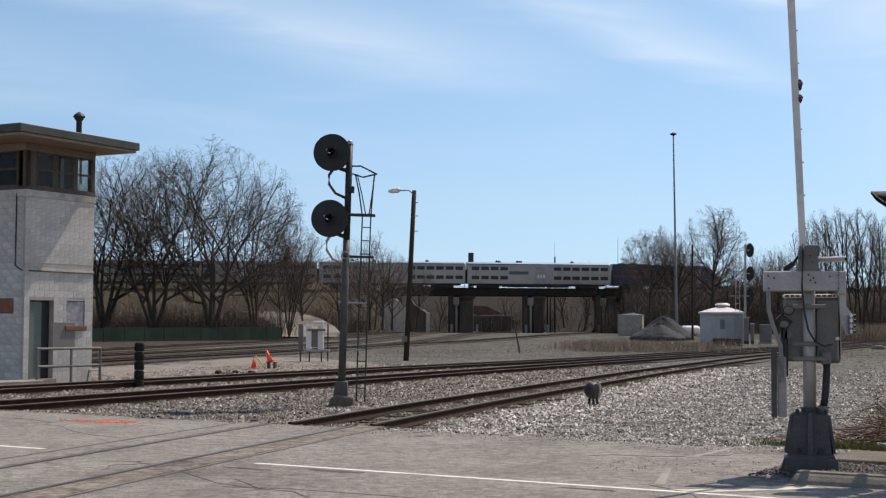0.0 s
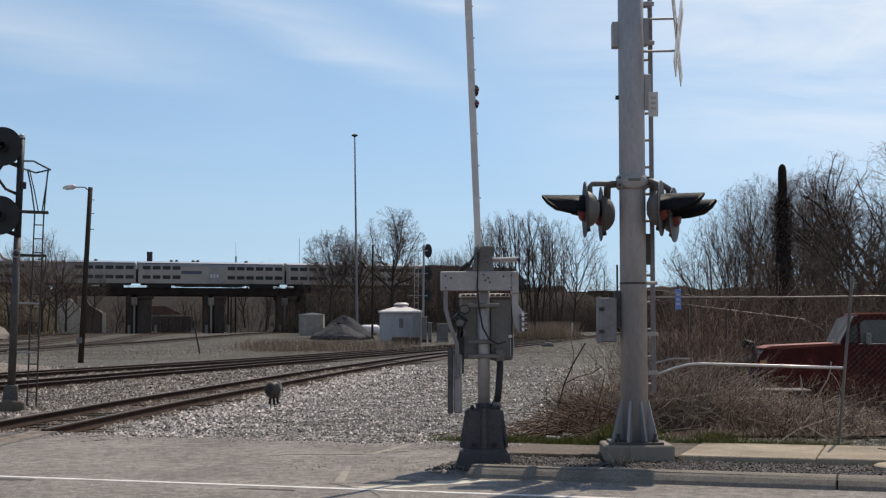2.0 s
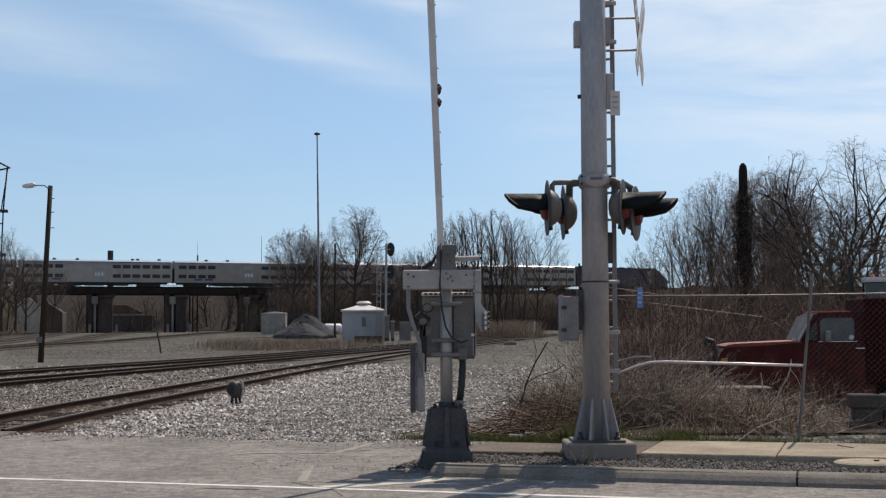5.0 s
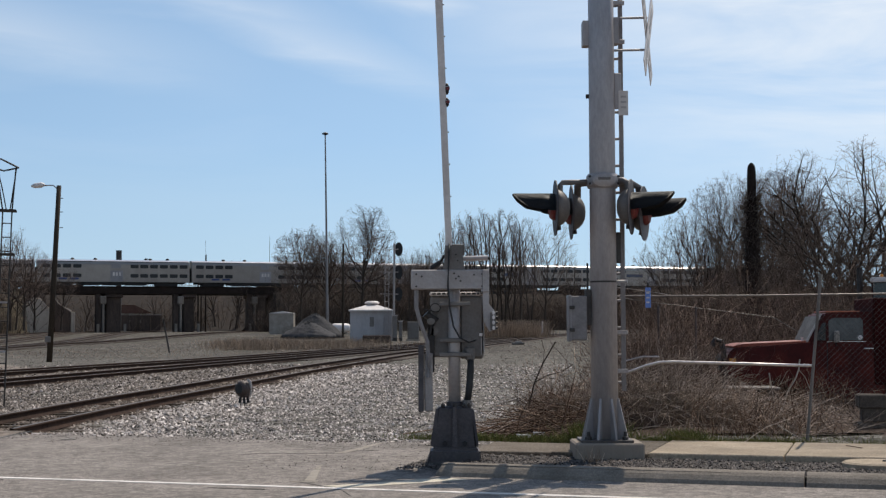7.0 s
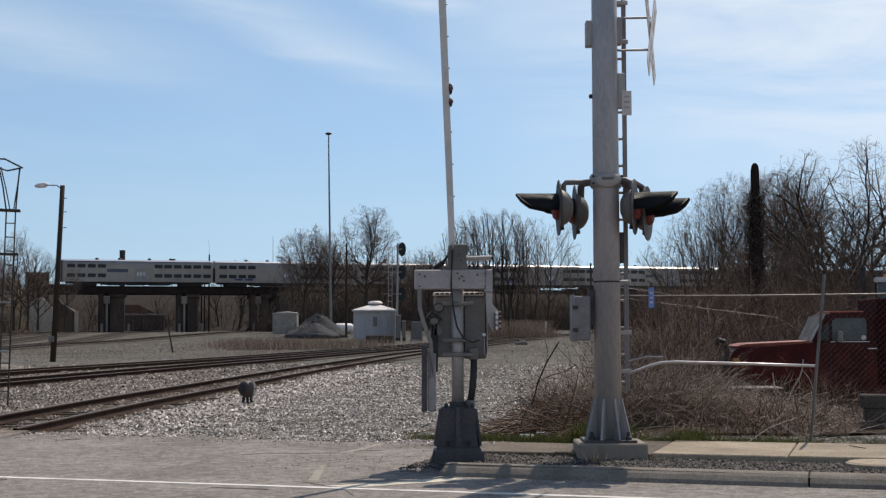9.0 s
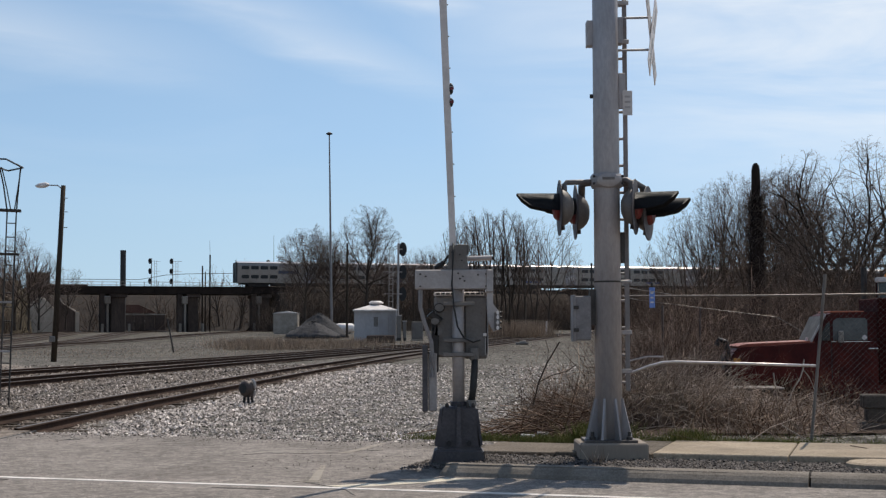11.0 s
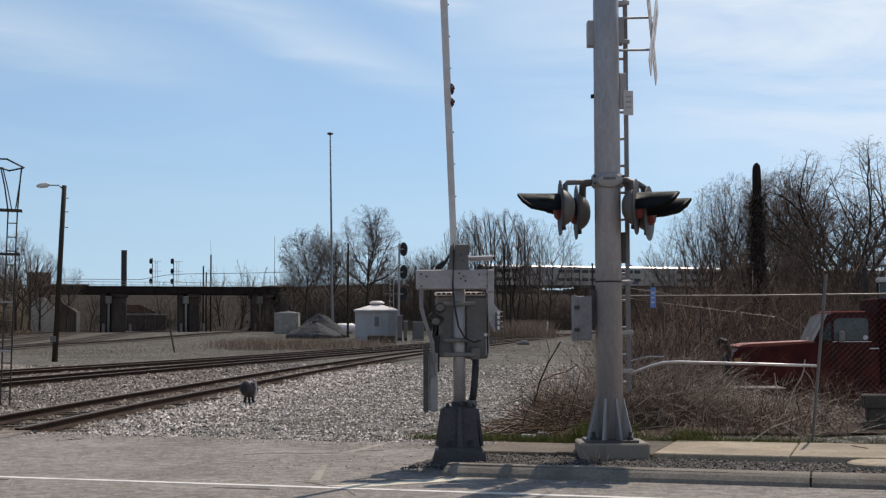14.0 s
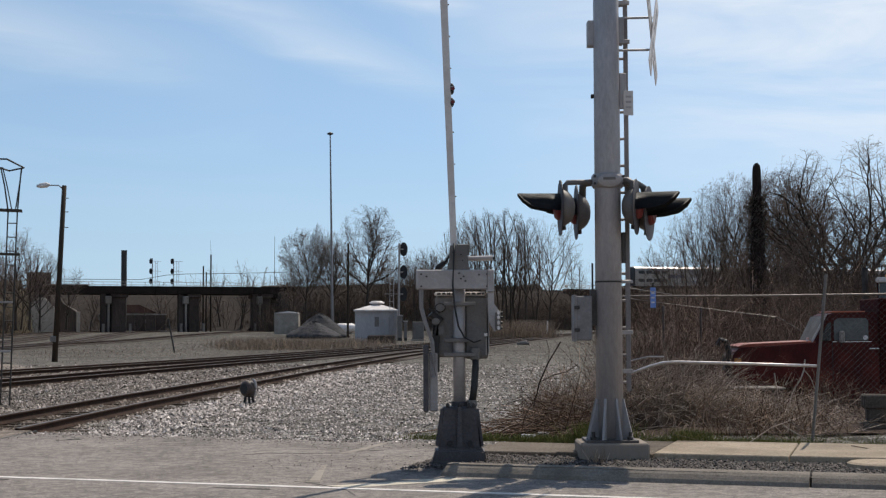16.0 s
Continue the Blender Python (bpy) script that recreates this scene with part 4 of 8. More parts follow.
def scatter(n, x0, x1, y0, y1, keep):
    x, y = rng.uniform(x0, x1, n), y0 + (y1 - y0) * rng.uniform(0, 1, n) ** 1.35
    ok = keep(x, y)
    x, y = x[ok], y[ok]
    return x, y


def off_road(x, y, margin=0.0):
    w = ACROSS[0] * x + ACROSS[1] * y
    return w > 17.95 + margin + 0.12 * np.sin(x * 3.1)


def in_view(x, y):
    return (x > -0.72 * y - 1) & (x < 0.36 * y + 1)


all_lines = np.concatenate([line_b, line_a1, line_a2])
x, y = scatter(330000, -24, 6, 18.2, 64, lambda x, y: off_road(x, y) & in_view(x, y) & (x < 0.9 + (y - 19) * 0.12))
close = np.full(len(x), 9e9)
for p in all_lines[(all_lines[:, 1] > 10) & (all_lines[:, 1] < 70)]:
    close = np.minimum(close, np.hypot(x - p[0], y - p[1]))
keep = rng.uniform(0, 1, len(x)) < np.where(close < 2.7, 1.0, np.where(close < 4.6, 0.8, 0.62)) * np.clip((66 - y) / 34, 0, 1)
# a beaten sandy way leads past the gate, with fewer stones on it
way_in = smooth01((x + 1.1 + 0.5 * np.sin(y * 0.7)) / 1.6) * smooth01((y - 25) / 6)
keep &= rng.uniform(0, 1, len(x)) > 0.62 * way_in
x, y, close = x[keep], y[keep], close[keep]
size = rng.uniform(0.012, 0.036, len(x)) * (1 + np.maximum(0, y - 22) / 40) * np.where(close < 3.2, 1.25, 0.85)
z = ground_z(x, y) + size * 0.25 - np.where(close < 1.5, 0.02, 0.0)
order_b = np.argsort(line_b[:, 1])
west_of_b = x < np.interp(y, line_b[order_b, 1], line_b[order_b, 0]) + 0.4 * np.sin(y * 1.3)
rusty = close < 1.15 + rng.normal(0, 0.12, len(x))
for pick, tone, words in ((~west_of_b & ~rusty, M_STONES, "loose pale grey crushed stone beside the siding"),
                          (west_of_b & ~rusty, M_DIRTSTONES, "dirty grey crushed stone between the tracks"),
                          (rusty, M_RUSTSTONES, "rust-stained brown crushed stone between the rails")):
    heap_ = finish("ballast", stones_mesh("ballast", np.stack([x, y, z], 1)[pick], size[pick], rng), tone)
    tagged(heap_, words, "ballast", "", "stuff")
# stones strewn thinly over the far yard
x, y = scatter(9000, -42, 24, 58, 150, lambda x, y: in_view(x, y) & (x < 2.5 + (y - 24) * 0.11) & ~near_track(x, y, all_lines[::2], 1.5))
size = rng.uniform(0.02, 0.045, len(x)) * (1 + (y - 58) / 110)
far_stones = finish("ballast", stones_mesh("ballast", np.stack([x, y, ground_z(x, y) + size * 0.2], 1), size, rng), M_FARSTONES)
tagged(far_stones, "loose pale stones strewn over the yard ground", "ballast", "", "stuff")
# chippings between kerb and sidewalk and round the gate
a_, w_ = rng.uniform(-5.0, 8, 13500), rng.uniform(14.26, 15.74, 13500)
ok = ~((a_ < -4.3) & (w_ < 14.3))
a_, w_ = a_[ok], w_[ok]
p = ALONG[None] * a_[:, None] + ACROSS[None] * w_[:, None]
size = rng.uniform(0.007, 0.02, len(a_))
zz = np.where(a_ > -4.4, 0.272, 0.205 + 0.045 * smooth01((a_ + 5.4) / 1.0)) + size * 0.4
chips = finish("chippings", stones_mesh("chippings", np.stack([p[:, 0], p[:, 1], zz], 1), size, rng), M_DARKSTONES)
tagged(chips, "dark loose chippings between the kerb and the sidewalk", "gravel", "", "stuff")
structure("gravel_strip", slab(rdp((-4.25, 14.2), (40, 14.2), (40, 15.73), (-4.6, 15.73), (-4.75, 14.8)), 0.0, 0.272), M_PATCH, "strip of dark dirt under the chippings", "gravel strip")
# grit strewn over the apron
a_, w_ = rng.uniform(-14, -4.2, 1500), 18.0 - np.abs(rng.normal(0, 0.6, 1500))
ok = (w_ > 14.4) & (a_ < -5.2)
more = rng.uniform(0, 1, (300, 2))
a2, w2 = -6.9 + 2.1 * more[:, 0], 14.1 + 1.8 * more[:, 1] + 0.3 * more[:, 0]
a_, w_ = np.concatenate([a_[ok], a2]), np.concatenate([w_[ok], w2])
p = ALONG[None] * a_[:, None] + ACROSS[None] * w_[:, None]
size = rng.uniform(0.003, 0.01, len(a_))
grit = finish("grit", stones_mesh("grit", np.stack([p[:, 0], p[:, 1], ROAD_Z + size * 0.4], 1), size, rng), M_DARKSTONES)
tagged(grit, "dark grit strewn over the asphalt near the gate", "grit", "", "stuff")


# ---- overhead line: banks, bridge ----
def bank(name, s0, s1, material, label, back=0.0, tall=1.0, crest=8.2, climb=0.0):
    ss = np.concatenate([[s0 - 1.5], np.arange(s0, s1 + 0.1, 4.0)])
    prof = [(-22, -0.3), (-17, 0.4), (-13, 2.6), (-9, 5.0), (-5.5, 7.1), (-4, 7.7), (-2.4, 8.2), (6.6, 8.2), (8, crest), (9.5, crest), (12, 6.2), (22, -0.3)]
    co = []
    for s in ss:
        for o, z in prof:
            j = 0.5 * math.sin(s * 0.31 + o) + 0.35 * math.sin(s * 0.87 - o * 2)
            q = br(s, back + o * (1 + back / 60) + (j if -16 < o < -4.5 else 0), z * tall + (0.35 * j if -14 < o < -5 else 0) + ((0.7 * j + climb * min(1, (s - s0) / (0.6 * (s1 - s0)))) if z == crest and crest > 9 else 0))
            co.append((q.x, q.y, q.z if s >= s0 else min(q.z, 1.5)))
    k = len(prof)
    i = (np.arange(len(ss) - 1)[:, None] * k + np.arange(k - 1)[None]).ravel()
    f = np.stack([i, i + k, i + k + 1, i + 1], 1)
    ob = finish(name, arrays_mesh(name, np.array(co), f), material)
    return tagged(ob, label, "embankment", "", "structure")


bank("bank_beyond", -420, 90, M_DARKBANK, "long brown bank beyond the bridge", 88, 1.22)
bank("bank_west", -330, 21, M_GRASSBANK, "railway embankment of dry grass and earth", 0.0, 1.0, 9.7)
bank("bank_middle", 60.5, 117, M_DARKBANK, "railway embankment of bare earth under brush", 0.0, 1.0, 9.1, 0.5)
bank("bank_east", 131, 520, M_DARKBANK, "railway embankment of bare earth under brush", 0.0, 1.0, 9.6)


def bridge(s0, s1, piers, label, rail_from, rail_to):
    b = thing("rail_bridge", br_pose(s0, 0, 0), label, "bridge")
    n = s1 - s0
    for off in (-3.2, 6.6):
        g = part("girder", box(0, off - 0.25, 7.5, n, off + 0.25, 8.55, 0.03), M_GIRDER, b)
        part("flange", box(0, off - 0.4, 8.55, n, off + 0.4, 8.68, 0.02), M_GIRDER, g)
        part("flange", box(0, off - 0.4, 7.38, n, off + 0.4, 7.5, 0.02), M_GIRDER, g)
        for x in np.arange(1.0, n, 1.9):
            part("stiffener", box(x - 0.05, off - 0.38, 7.5, x + 0.05, off + 0.38, 8.55), M_GIRDER, g)
    part("deck", box(0, -2.95, 7.4, n, 6.35, 7.95, 0.03), M_GIRDER, b)
    for k, off in enumerate((0.0, 4.2)):
        for side in (-0.72, 0.72):
            part("rail", box(0, off + side - 0.035, 8.24, n, off + side + 0.035, 8.4), M_RAIL, b)
        part("tie_deck", box(0, off - 1.3, 7.95, n, off + 1.3, 8.24, 0.02), M_TIE, b)
    for x in np.arange(rail_from, rail_to, 2.45):
        part("rail_post", rod((x, 7.2, 8.5), (x, 7.2, 9.75), 0.05, n=6), M_ALU, b)
    for z in (9.2, 9.7):
        part("handrail", rod((rail_from, 7.2, z), (rail_to, 7.2, z), 0.04, n=6), M_ALU, b)
    part("walkway", box(0, 6.7, 8.3, n, 7.5, 8.45), M_GIRDER, b)
    part("kick_plate", box(0, 7.45, 8.45, n, 7.5, 8.72), M_GIRDER, b)
    for x, w in piers:
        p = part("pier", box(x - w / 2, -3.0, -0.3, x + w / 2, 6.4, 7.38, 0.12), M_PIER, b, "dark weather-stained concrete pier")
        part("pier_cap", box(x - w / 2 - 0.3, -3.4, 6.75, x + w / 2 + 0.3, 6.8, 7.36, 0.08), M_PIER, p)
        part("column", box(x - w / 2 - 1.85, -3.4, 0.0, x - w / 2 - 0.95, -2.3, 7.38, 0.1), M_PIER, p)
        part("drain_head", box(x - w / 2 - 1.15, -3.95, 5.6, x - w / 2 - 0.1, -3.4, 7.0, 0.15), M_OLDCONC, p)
        part("downpipe", rod((x - w / 2 - 0.6, -3.7, 0.3), (x - w / 2 - 0.6, -3.7, 5.7), 0.2, n=8), M_OLDCONC, p)
        for dx in (-w / 2 - 1.5, w / 2 + 0.5):
            part("guard_post", box(x + dx - 0.22, -4.4, 0.0, x + dx + 0.22, -4.0, 2.3, 0.06), M_OLDCONC, p, "pale concrete guard post")
    return b


bridge(21, 64, [(12.0, 2.45), (24.75, 1.85), (37.5, 1.5)], "dark steel girder railway bridge on stained concrete piers", 0.8, 43)
bridge(116, 132, [(8, 1.5)], "short dark steel girder railway bridge", 1, 15)
ab = thing("abutment", br_pose(21, 0, 0), "stained concrete bridge abutment with sloping wing walls", "abutment")
# sun and shade are in the concrete colours: lit walls pale, shaded walls dark
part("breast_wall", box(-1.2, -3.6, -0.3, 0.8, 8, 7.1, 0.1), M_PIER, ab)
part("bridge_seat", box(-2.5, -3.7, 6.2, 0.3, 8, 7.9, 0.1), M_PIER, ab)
part("wing_wall", bevelled(prism([(-3.2, -0.3), (-3.2, 4.9), (-2.6, 5.6), (-1.6, 6.6), (-0.6, 6.5), (0.1, 5.4), (0.8, 5.0), (0.8, -0.3)], -10.2, -8.6), 0.12), M_LITCONC, ab, "cracked concrete wing wall painted in its sunlit tone")
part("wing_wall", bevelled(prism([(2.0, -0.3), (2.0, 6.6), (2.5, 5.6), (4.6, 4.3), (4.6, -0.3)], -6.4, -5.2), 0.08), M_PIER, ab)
part("wall_coping", tube([(2.0, -5.8, 6.6), (2.5, -5.8, 5.65), (4.7, -5.8, 4.35)], 0.22, 6), M_LITCONC, ab)
part("wall_end", box(4.6, -6.6, -0.3, 5.25, -5.0, 4.3, 0.08), M_LITCONC, ab, "concrete wall end painted in its sunlit tone")

# things along the overhead line
stk = thing("stack", br_pose(35.6, 10, 7.6), "dark round steel stack behind the bridge", "chimney")
part("shaft", rod((0, 0, -7.6), (0, 0, 7.75), 0.52, 0.5, 14), M_DARKSTEEL, stk)
part("rim", rod((0, 0, 7.75), (0, 0, 7.85), 0.54, 0.54, 14), M_DARKSTEEL, stk)


def head_signal(m, label, heads, height, ladder=True, scale=1.0):
    """A colour-light signal: mast, back plates with hoods, ladder."""
    t = thing("signal", m, label, "railway signal", "far signals")
    part("mast", rod((0, 0, 0), (0, 0, height), 0.08 * scale, n=8), M_ALU, t)
    for z in heads:
        b = part("back_plate", lathe([(0.3 * scale, -0.02), (0.3 * scale, 0.02)], 18, pose(-0.32 * scale, -0.25, z, 90, 0, 0) @ Matrix.Diagonal((1, 1.75, 1, 1))), M_BLACK, t)
        for dz in (-0.25, 0.25):
            part("hood", rod((-0.32 * scale, -0.27, z + dz * scale), (-0.32 * scale, -0.6, z + dz * scale), 0.12 * scale, n=8), M_BLACK, b)
        part("bracket", rod((-0.3 * scale, -0.1, z), (0, 0, z), 0.05, n=6), M_ALU, t)
    if ladder:
        for x in (0.55, 0.95):
            part("ladder_rail", rod((x, 0.1, 0), (x, 0.1, height - 0.4), 0.03, n=5), M_ALU, t)
        for z in np.arange(0.5, height - 0.4, 0.6):
            part("rung", rod((0.55, 0.1, z), (0.95, 0.1, z), 0.025, n=5), M_ALU, t)
        for z in heads:
            part("platform_rail", tube([(0, 0.1, z), (1.5, 0.1, z), (1.5, -0.5, z)], 0.03, 5), M_ALU, t)
    return t


head_signal(br_pose(40.4, 8.5, 8.4), "three-light signal on the rail bridge with a ladder", (1.5, 3.3, 5.1), 5.6)
head_signal(br_pose(44.2, 8.5, 8.4), "three-light signal on the rail bridge with a ladder", (1.5, 3.3, 5.1), 5.6)
for s, h, r in ((50.26, 12.9, 0.17), (50.8, 11.8, 0.14), (51.65, 15.0, 0.17)):
    up = thing("utility_pole", br_pose(s, 12, 0), "bare dark utility pole behind the bridge", "utility pole", "poles behind the bridge")
    part("shaft", rod((0, 0, -0.3), (0, 0, h), r, r * 0.8, 8), M_WOODPOLE, up)
    if h > 14:
        part("whip", rod((0, 0, h), (-0.1, 0, h + 2.6), 0.03, 0.02, 5), M_DARKSTEEL, up)
wp = thing("antenna", br_pose(63.4, 11, 7.6), "thin whip antenna behind the bridge", "antenna")
part("whip", rod((0, 0, 0), (0, 0, 11.0), 0.06, 0.03, 6), M_DARKSTEEL, wp)
part("foot", box(-0.3, -0.3, -0.05, 0.3, 0.3, 0.5, 0.05), M_DARKSTEEL, wp)
shed = thing("signal_shed", br_pose(20.9, 9.2, 8.1), "dark brown equipment shed on the embankment", "shed")
part("wall", box(-1.9, -1.5, 0, 1.9, 1.5, 3.0, 0.05), M_TRIM, shed)
part("roof", box(-2.1, -1.7, 3.0, 2.1, 1.7, 3.2, 0.04), M_DARKSTEEL, shed)
cat = thing("cable", Matrix.Identity(4), "thin catenary cable behind the bridge", "cable")
part("strand", tube([br(24, 13, 10.3), br(39, 13, 10.35), br(43.7, 13, 11.2), br(47.5, 13, 11.45), br(58.4, 13, 11.7), br(67.6, 13, 12.0), br(88, 13, 12.6)], 0.05, 5), M_DARKSTEEL, cat)
lowwall = thing("parapet", br_pose(22, 8, 7.9), "low dark parapet wall on the bridge", "parapet")
part("wall", box(0, -0.15, 0, 7.2, 0.15, 1.4, 0.03), M_PIER, lowwall)

# ---- train ----
TRAIN = []


def body_section(half, low, top, cham):
    return [(-half, low), (half, low), (half, top - cham), (half - cham * 0.28, top - cham * 0.38), (half - cham, top - 0.02), (half * 0.35, top + 0.1), (-half * 0.35, top + 0.1), (-half + cham, top - 0.02), (-half + cham * 0.28, top - cham * 0.38), (-half, top - cham)]


ALONG_X = Matrix(((0, 1, 0, 0), (1, 0, 0, 0), (0, 0, 1, 0), (0, 0, 0, 1)))


def wheelset(parent, x):
    for side in (-0.75, 0.75):
        part("wheel", rod((x, side - 0.06, 0.46), (x, side + 0.06, 0.46), 0.46, n=16), M_DARKSTEEL, parent)


def bogie(parent, x):
    b = part("bogie", box(x - 1.9, -1.15, 0.35, x + 1.9, 1.15, 0.85, 0.08), M_UNDER, parent)
    for dx in (-1.25, 1.25):
        wheelset(b, x + dx)
    return b


def rounded_pane(w, h, r=0.16, depth=0.03):
    pts = []
    for cx, cz, a0 in ((w / 2 - r, h / 2 - r, 0), (-w / 2 + r, h / 2 - r, 90), (-w / 2 + r, -h / 2 + r, 180), (w / 2 - r, -h / 2 + r, 270)):
        for k in range(4):
            a = radians(a0 + k * 30)
            pts.append((cx + r * math.cos(a), cz + r * math.sin(a)))
    return prism(pts, -depth, depth)


def coach(m, cab, panel):
    """A double-deck gallery coach, front end at +x."""
    c = thing("gallery_coach", m, "stainless steel double-deck commuter coach with two rows of dark windows", "railway coach", "coaches of the train")
    body = part("body", prism(body_section(1.53, 1.05, 4.72, 0.75), -12.75, 12.75, None, ALONG_X), M_STAINLESS, c)
    part("underframe", box(-6.2, -1.25, 0.62, 4.4, 1.25, 1.06, 0.05), M_UNDER, c)
    part("roof", prism([(1.3, 4.58), (0.55, 4.79), (-0.55, 4.79), (-1.3, 4.58), (-1.1, 4.68), (-0.5, 4.86), (0.5, 4.86), (1.1, 4.68)], -12.7, 12.7, None, ALONG_X), M_STAINROOF, body, "bright bare metal roof")
    panes = []
    for z in (1.15, 1.32, 2.95, 3.08, 4.02):
        part("side_rib", box(-12.74, -1.55, z - 0.02, 12.74, 1.55, z + 0.02), M_STAINLESS, body)
    pane = bpy.data.meshes.new("window")
    pb = rounded_pane(1.36, 0.62)
    pb.to_mesh(pane)
    pb.free()
    pane.materials.append(M_COACHGLASS)
    xs = [12.95 - d for d in (1.25, 2.95, 4.65, 6.35, 8.0, 9.65)] + [12.95 - d for d in (19.2, 20.9, 22.6, 24.3)]
    for x in xs:
        for z in (3.72, 2.12):
            for y in (-1.535, 1.535):
                o = finish("window", pane, None, body)
                o.location = (x, y, z)
    for y in (-1.545, 1.545):
        part("vent_panel", box(-0.6, y - 0.012, 3.4, 1.0, y + 0.012, 4.1), M_LOCOGREY, body)
        part("door", box(-0.75, y - 0.02, 1.1, 1.35, y + 0.02, 3.0, 0.01), M_LOCOGREY, body, "grey double entrance door")
        for x in (-0.2, 0.3, 0.85):
            part("door_window", box(x - 0.17, y - 0.03, 2.1, x + 0.17, y + 0.03, 2.7), M_WHITE, body, "pale door window")
        if not panel:
            for x in (-9.3, -7.4):
                part("side_bar", box(x, y - 0.014, 1.42, x + 1.4, y + 0.014, 1.75), M_BARBLUE, body, "small blue bar")
            continue
        part("name_panel", box(-5.4, y - 0.015, 2.7, -1.9, y + 0.015, 3.25, 0.01), M_LOGOBLUE, body, "blue panel")
    for x in (-6.9, -3.1, 6.2):
        part("roof_fan", lathe([(0.3, 0), (0.34, 0.15), (0.2, 0.32)], 10, pose(x, 0, 4.85)), M_DARKSTEEL, body)
    part("underframe", box(-12.0, -1.2, 0.75, 12.0, 1.2, 1.05), M_UNDER, c)
    for x0, x1 in ((-5.2, -2.4), (-1.8, 1.2), (2.0, 5.4)):
        part("equipment_box", box(x0, -1.35, 0.5, x1, 1.35, 1.0, 0.04), M_UNDER, c)
    for x in (-8.9, 8.9):
        bogie(c, x)
    part("gangway", box(12.75, -0.6, 1.2, 12.95, 0.6, 3.5), M_BLACK, c)
    part("gangway", box(-12.95, -0.6, 1.2, -12.75, 0.6, 3.5), M_BLACK, c)
    if cab:
        part("end_frame", box(-12.95, -1.5, 1.1, -12.75, 1.5, 4.6, 0.05), M_DARKSTEEL, c)
    return c


def locomotive(m):
    c = thing("locomotive", m, "dark blue diesel locomotive with an orange stripe and sloping nose", "locomotive")
    side = [(-10.0, 1.1), (10.0, 1.1), (10.05, 2.3), (9.2, 2.75), (8.1, 3.95), (7.2, 4.5), (-3.0, 4.5), (-3.2, 4.75), (-9.9, 4.75)]
    body = part("body", bevelled(prism(side, -1.5, 1.5), 0.12, 2), M_LOCOBLUE, c)
    for y in (-1.515, 1.515):
        part("stripe", box(-9.9, y - 0.012, 2.35, 6.4, y + 0.012, 2.75), M_LOCOSTRIPE, body, "dull orange stripe")
        part("stripe", box(-9.9, y - 0.012, 4.2, 6.8, y + 0.012, 4.4), M_DARKSTEEL, body, "dark grey stripe along the roof edge")
        part("lettering", box(-3.8, y - 0.014, 3.05, -0.6, y + 0.014, 3.45), M_LOCOSTRIPE, body, "dull lettering as a plain bar")
        part("cab_window", box(6.7, y - 0.02, 3.2, 7.7, y + 0.02, 3.95, 0.01), M_COACHGLASS, body)
        part("cab_door", box(5.4, y - 0.012, 1.4, 6.2, y + 0.012, 3.9), M_LOCOGREY, body)
        for x in np.arange(-9.2, -4.5, 1.15):
            part("grille", box(x, y - 0.02, 3.0, x + 0.95, y + 0.02, 4.0), M_DARKSTEEL, body)
    part("windscreen", box(-0.02, -1.2, -0.4, 0.02, 1.2, 0.4, m=pose(8.72, 0, 3.42, 0, -42, 0)), M_COACHGLASS, body)
    part("headlight", box(8.0, -0.3, 4.1, 8.35, 0.3, 4.35, 0.03), M_WHITE, body)
    part("pilot", prism([(9.7, 0.3), (10.2, 0.3), (10.0, 1.15), (9.6, 1.15)], -1.4, 1.4), M_UNDER, c)
    part("fuel_tank", box(-2.6, -1.3, 0.35, 2.6, 1.3, 1.1, 0.12), M_UNDER, c)
    part("underframe", box(-9.8, -1.4, 0.9, 9.8, 1.4, 1.12), M_UNDER, c)
    for x in (-8.0, -6.2, 0.5, 2.4):
        part("roof_fan", lathe([(0.6, 0), (0.6, 0.2), (0.3, 0.25)], 14, pose(x, 0, 4.7 if x < -3 else 4.48)), M_DARKSTEEL, c)
    for x in (-6.3, 6.3):
        bogie(c, x)
    return c


loco = locomotive(br_pose(69.3, 0, BR_RAIL))
TRAIN.append((loco, 10.1))
lettered, plain = coach(br_pose(45, 0, BR_RAIL), False, True), coach(br_pose(45 - 51.8, 0, BR_RAIL), False, False)
for k, ob in enumerate((lettered, copy_thing(lettered, br_pose(45 - 25.9, 0, BR_RAIL)), plain, copy_thing(plain, br_pose(45 - 77.7, 0, BR_RAIL)), copy_thing(plain, br_pose(45 - 103.6, 0, BR_RAIL)), coach(br_pose(45 - 129.5, 0, BR_RAIL), True, True))):
    TRAIN.append((ob, 20.3 + 25.9 * (k + 0.5)))
TRAIN[-1][0]["label"] = "stainless steel double-deck cab coach at the train's tail"


# ---- crossing gate ----
def bolt_row(parent, spots, r=0.014, axis=(0, -1, 0)):
    for s in spots:
        part("bolt", rod(s, Vector(s) + Vector(axis) * 0.02, r, n=6), M_DARKSTEEL, parent)


GATE_X, GATE_Y = 0.18, 15.78
gate = thing("crossing_gate", pose(GATE_X, GATE_Y, ROAD_Z, 0, 0, 0), "grey steel crossing gate mechanism on a mast with its arm raised", "crossing gate")
part("footing", bevelled(prism([(-0.31, 0), (0.33, 0), (0.32, 0.12), (0.28, 0.19), (-0.25, 0.2), (-0.29, 0.12)], -0.27, 0.27), 0.035, 3), M_BLUEGREY, gate, "dark stained footing")
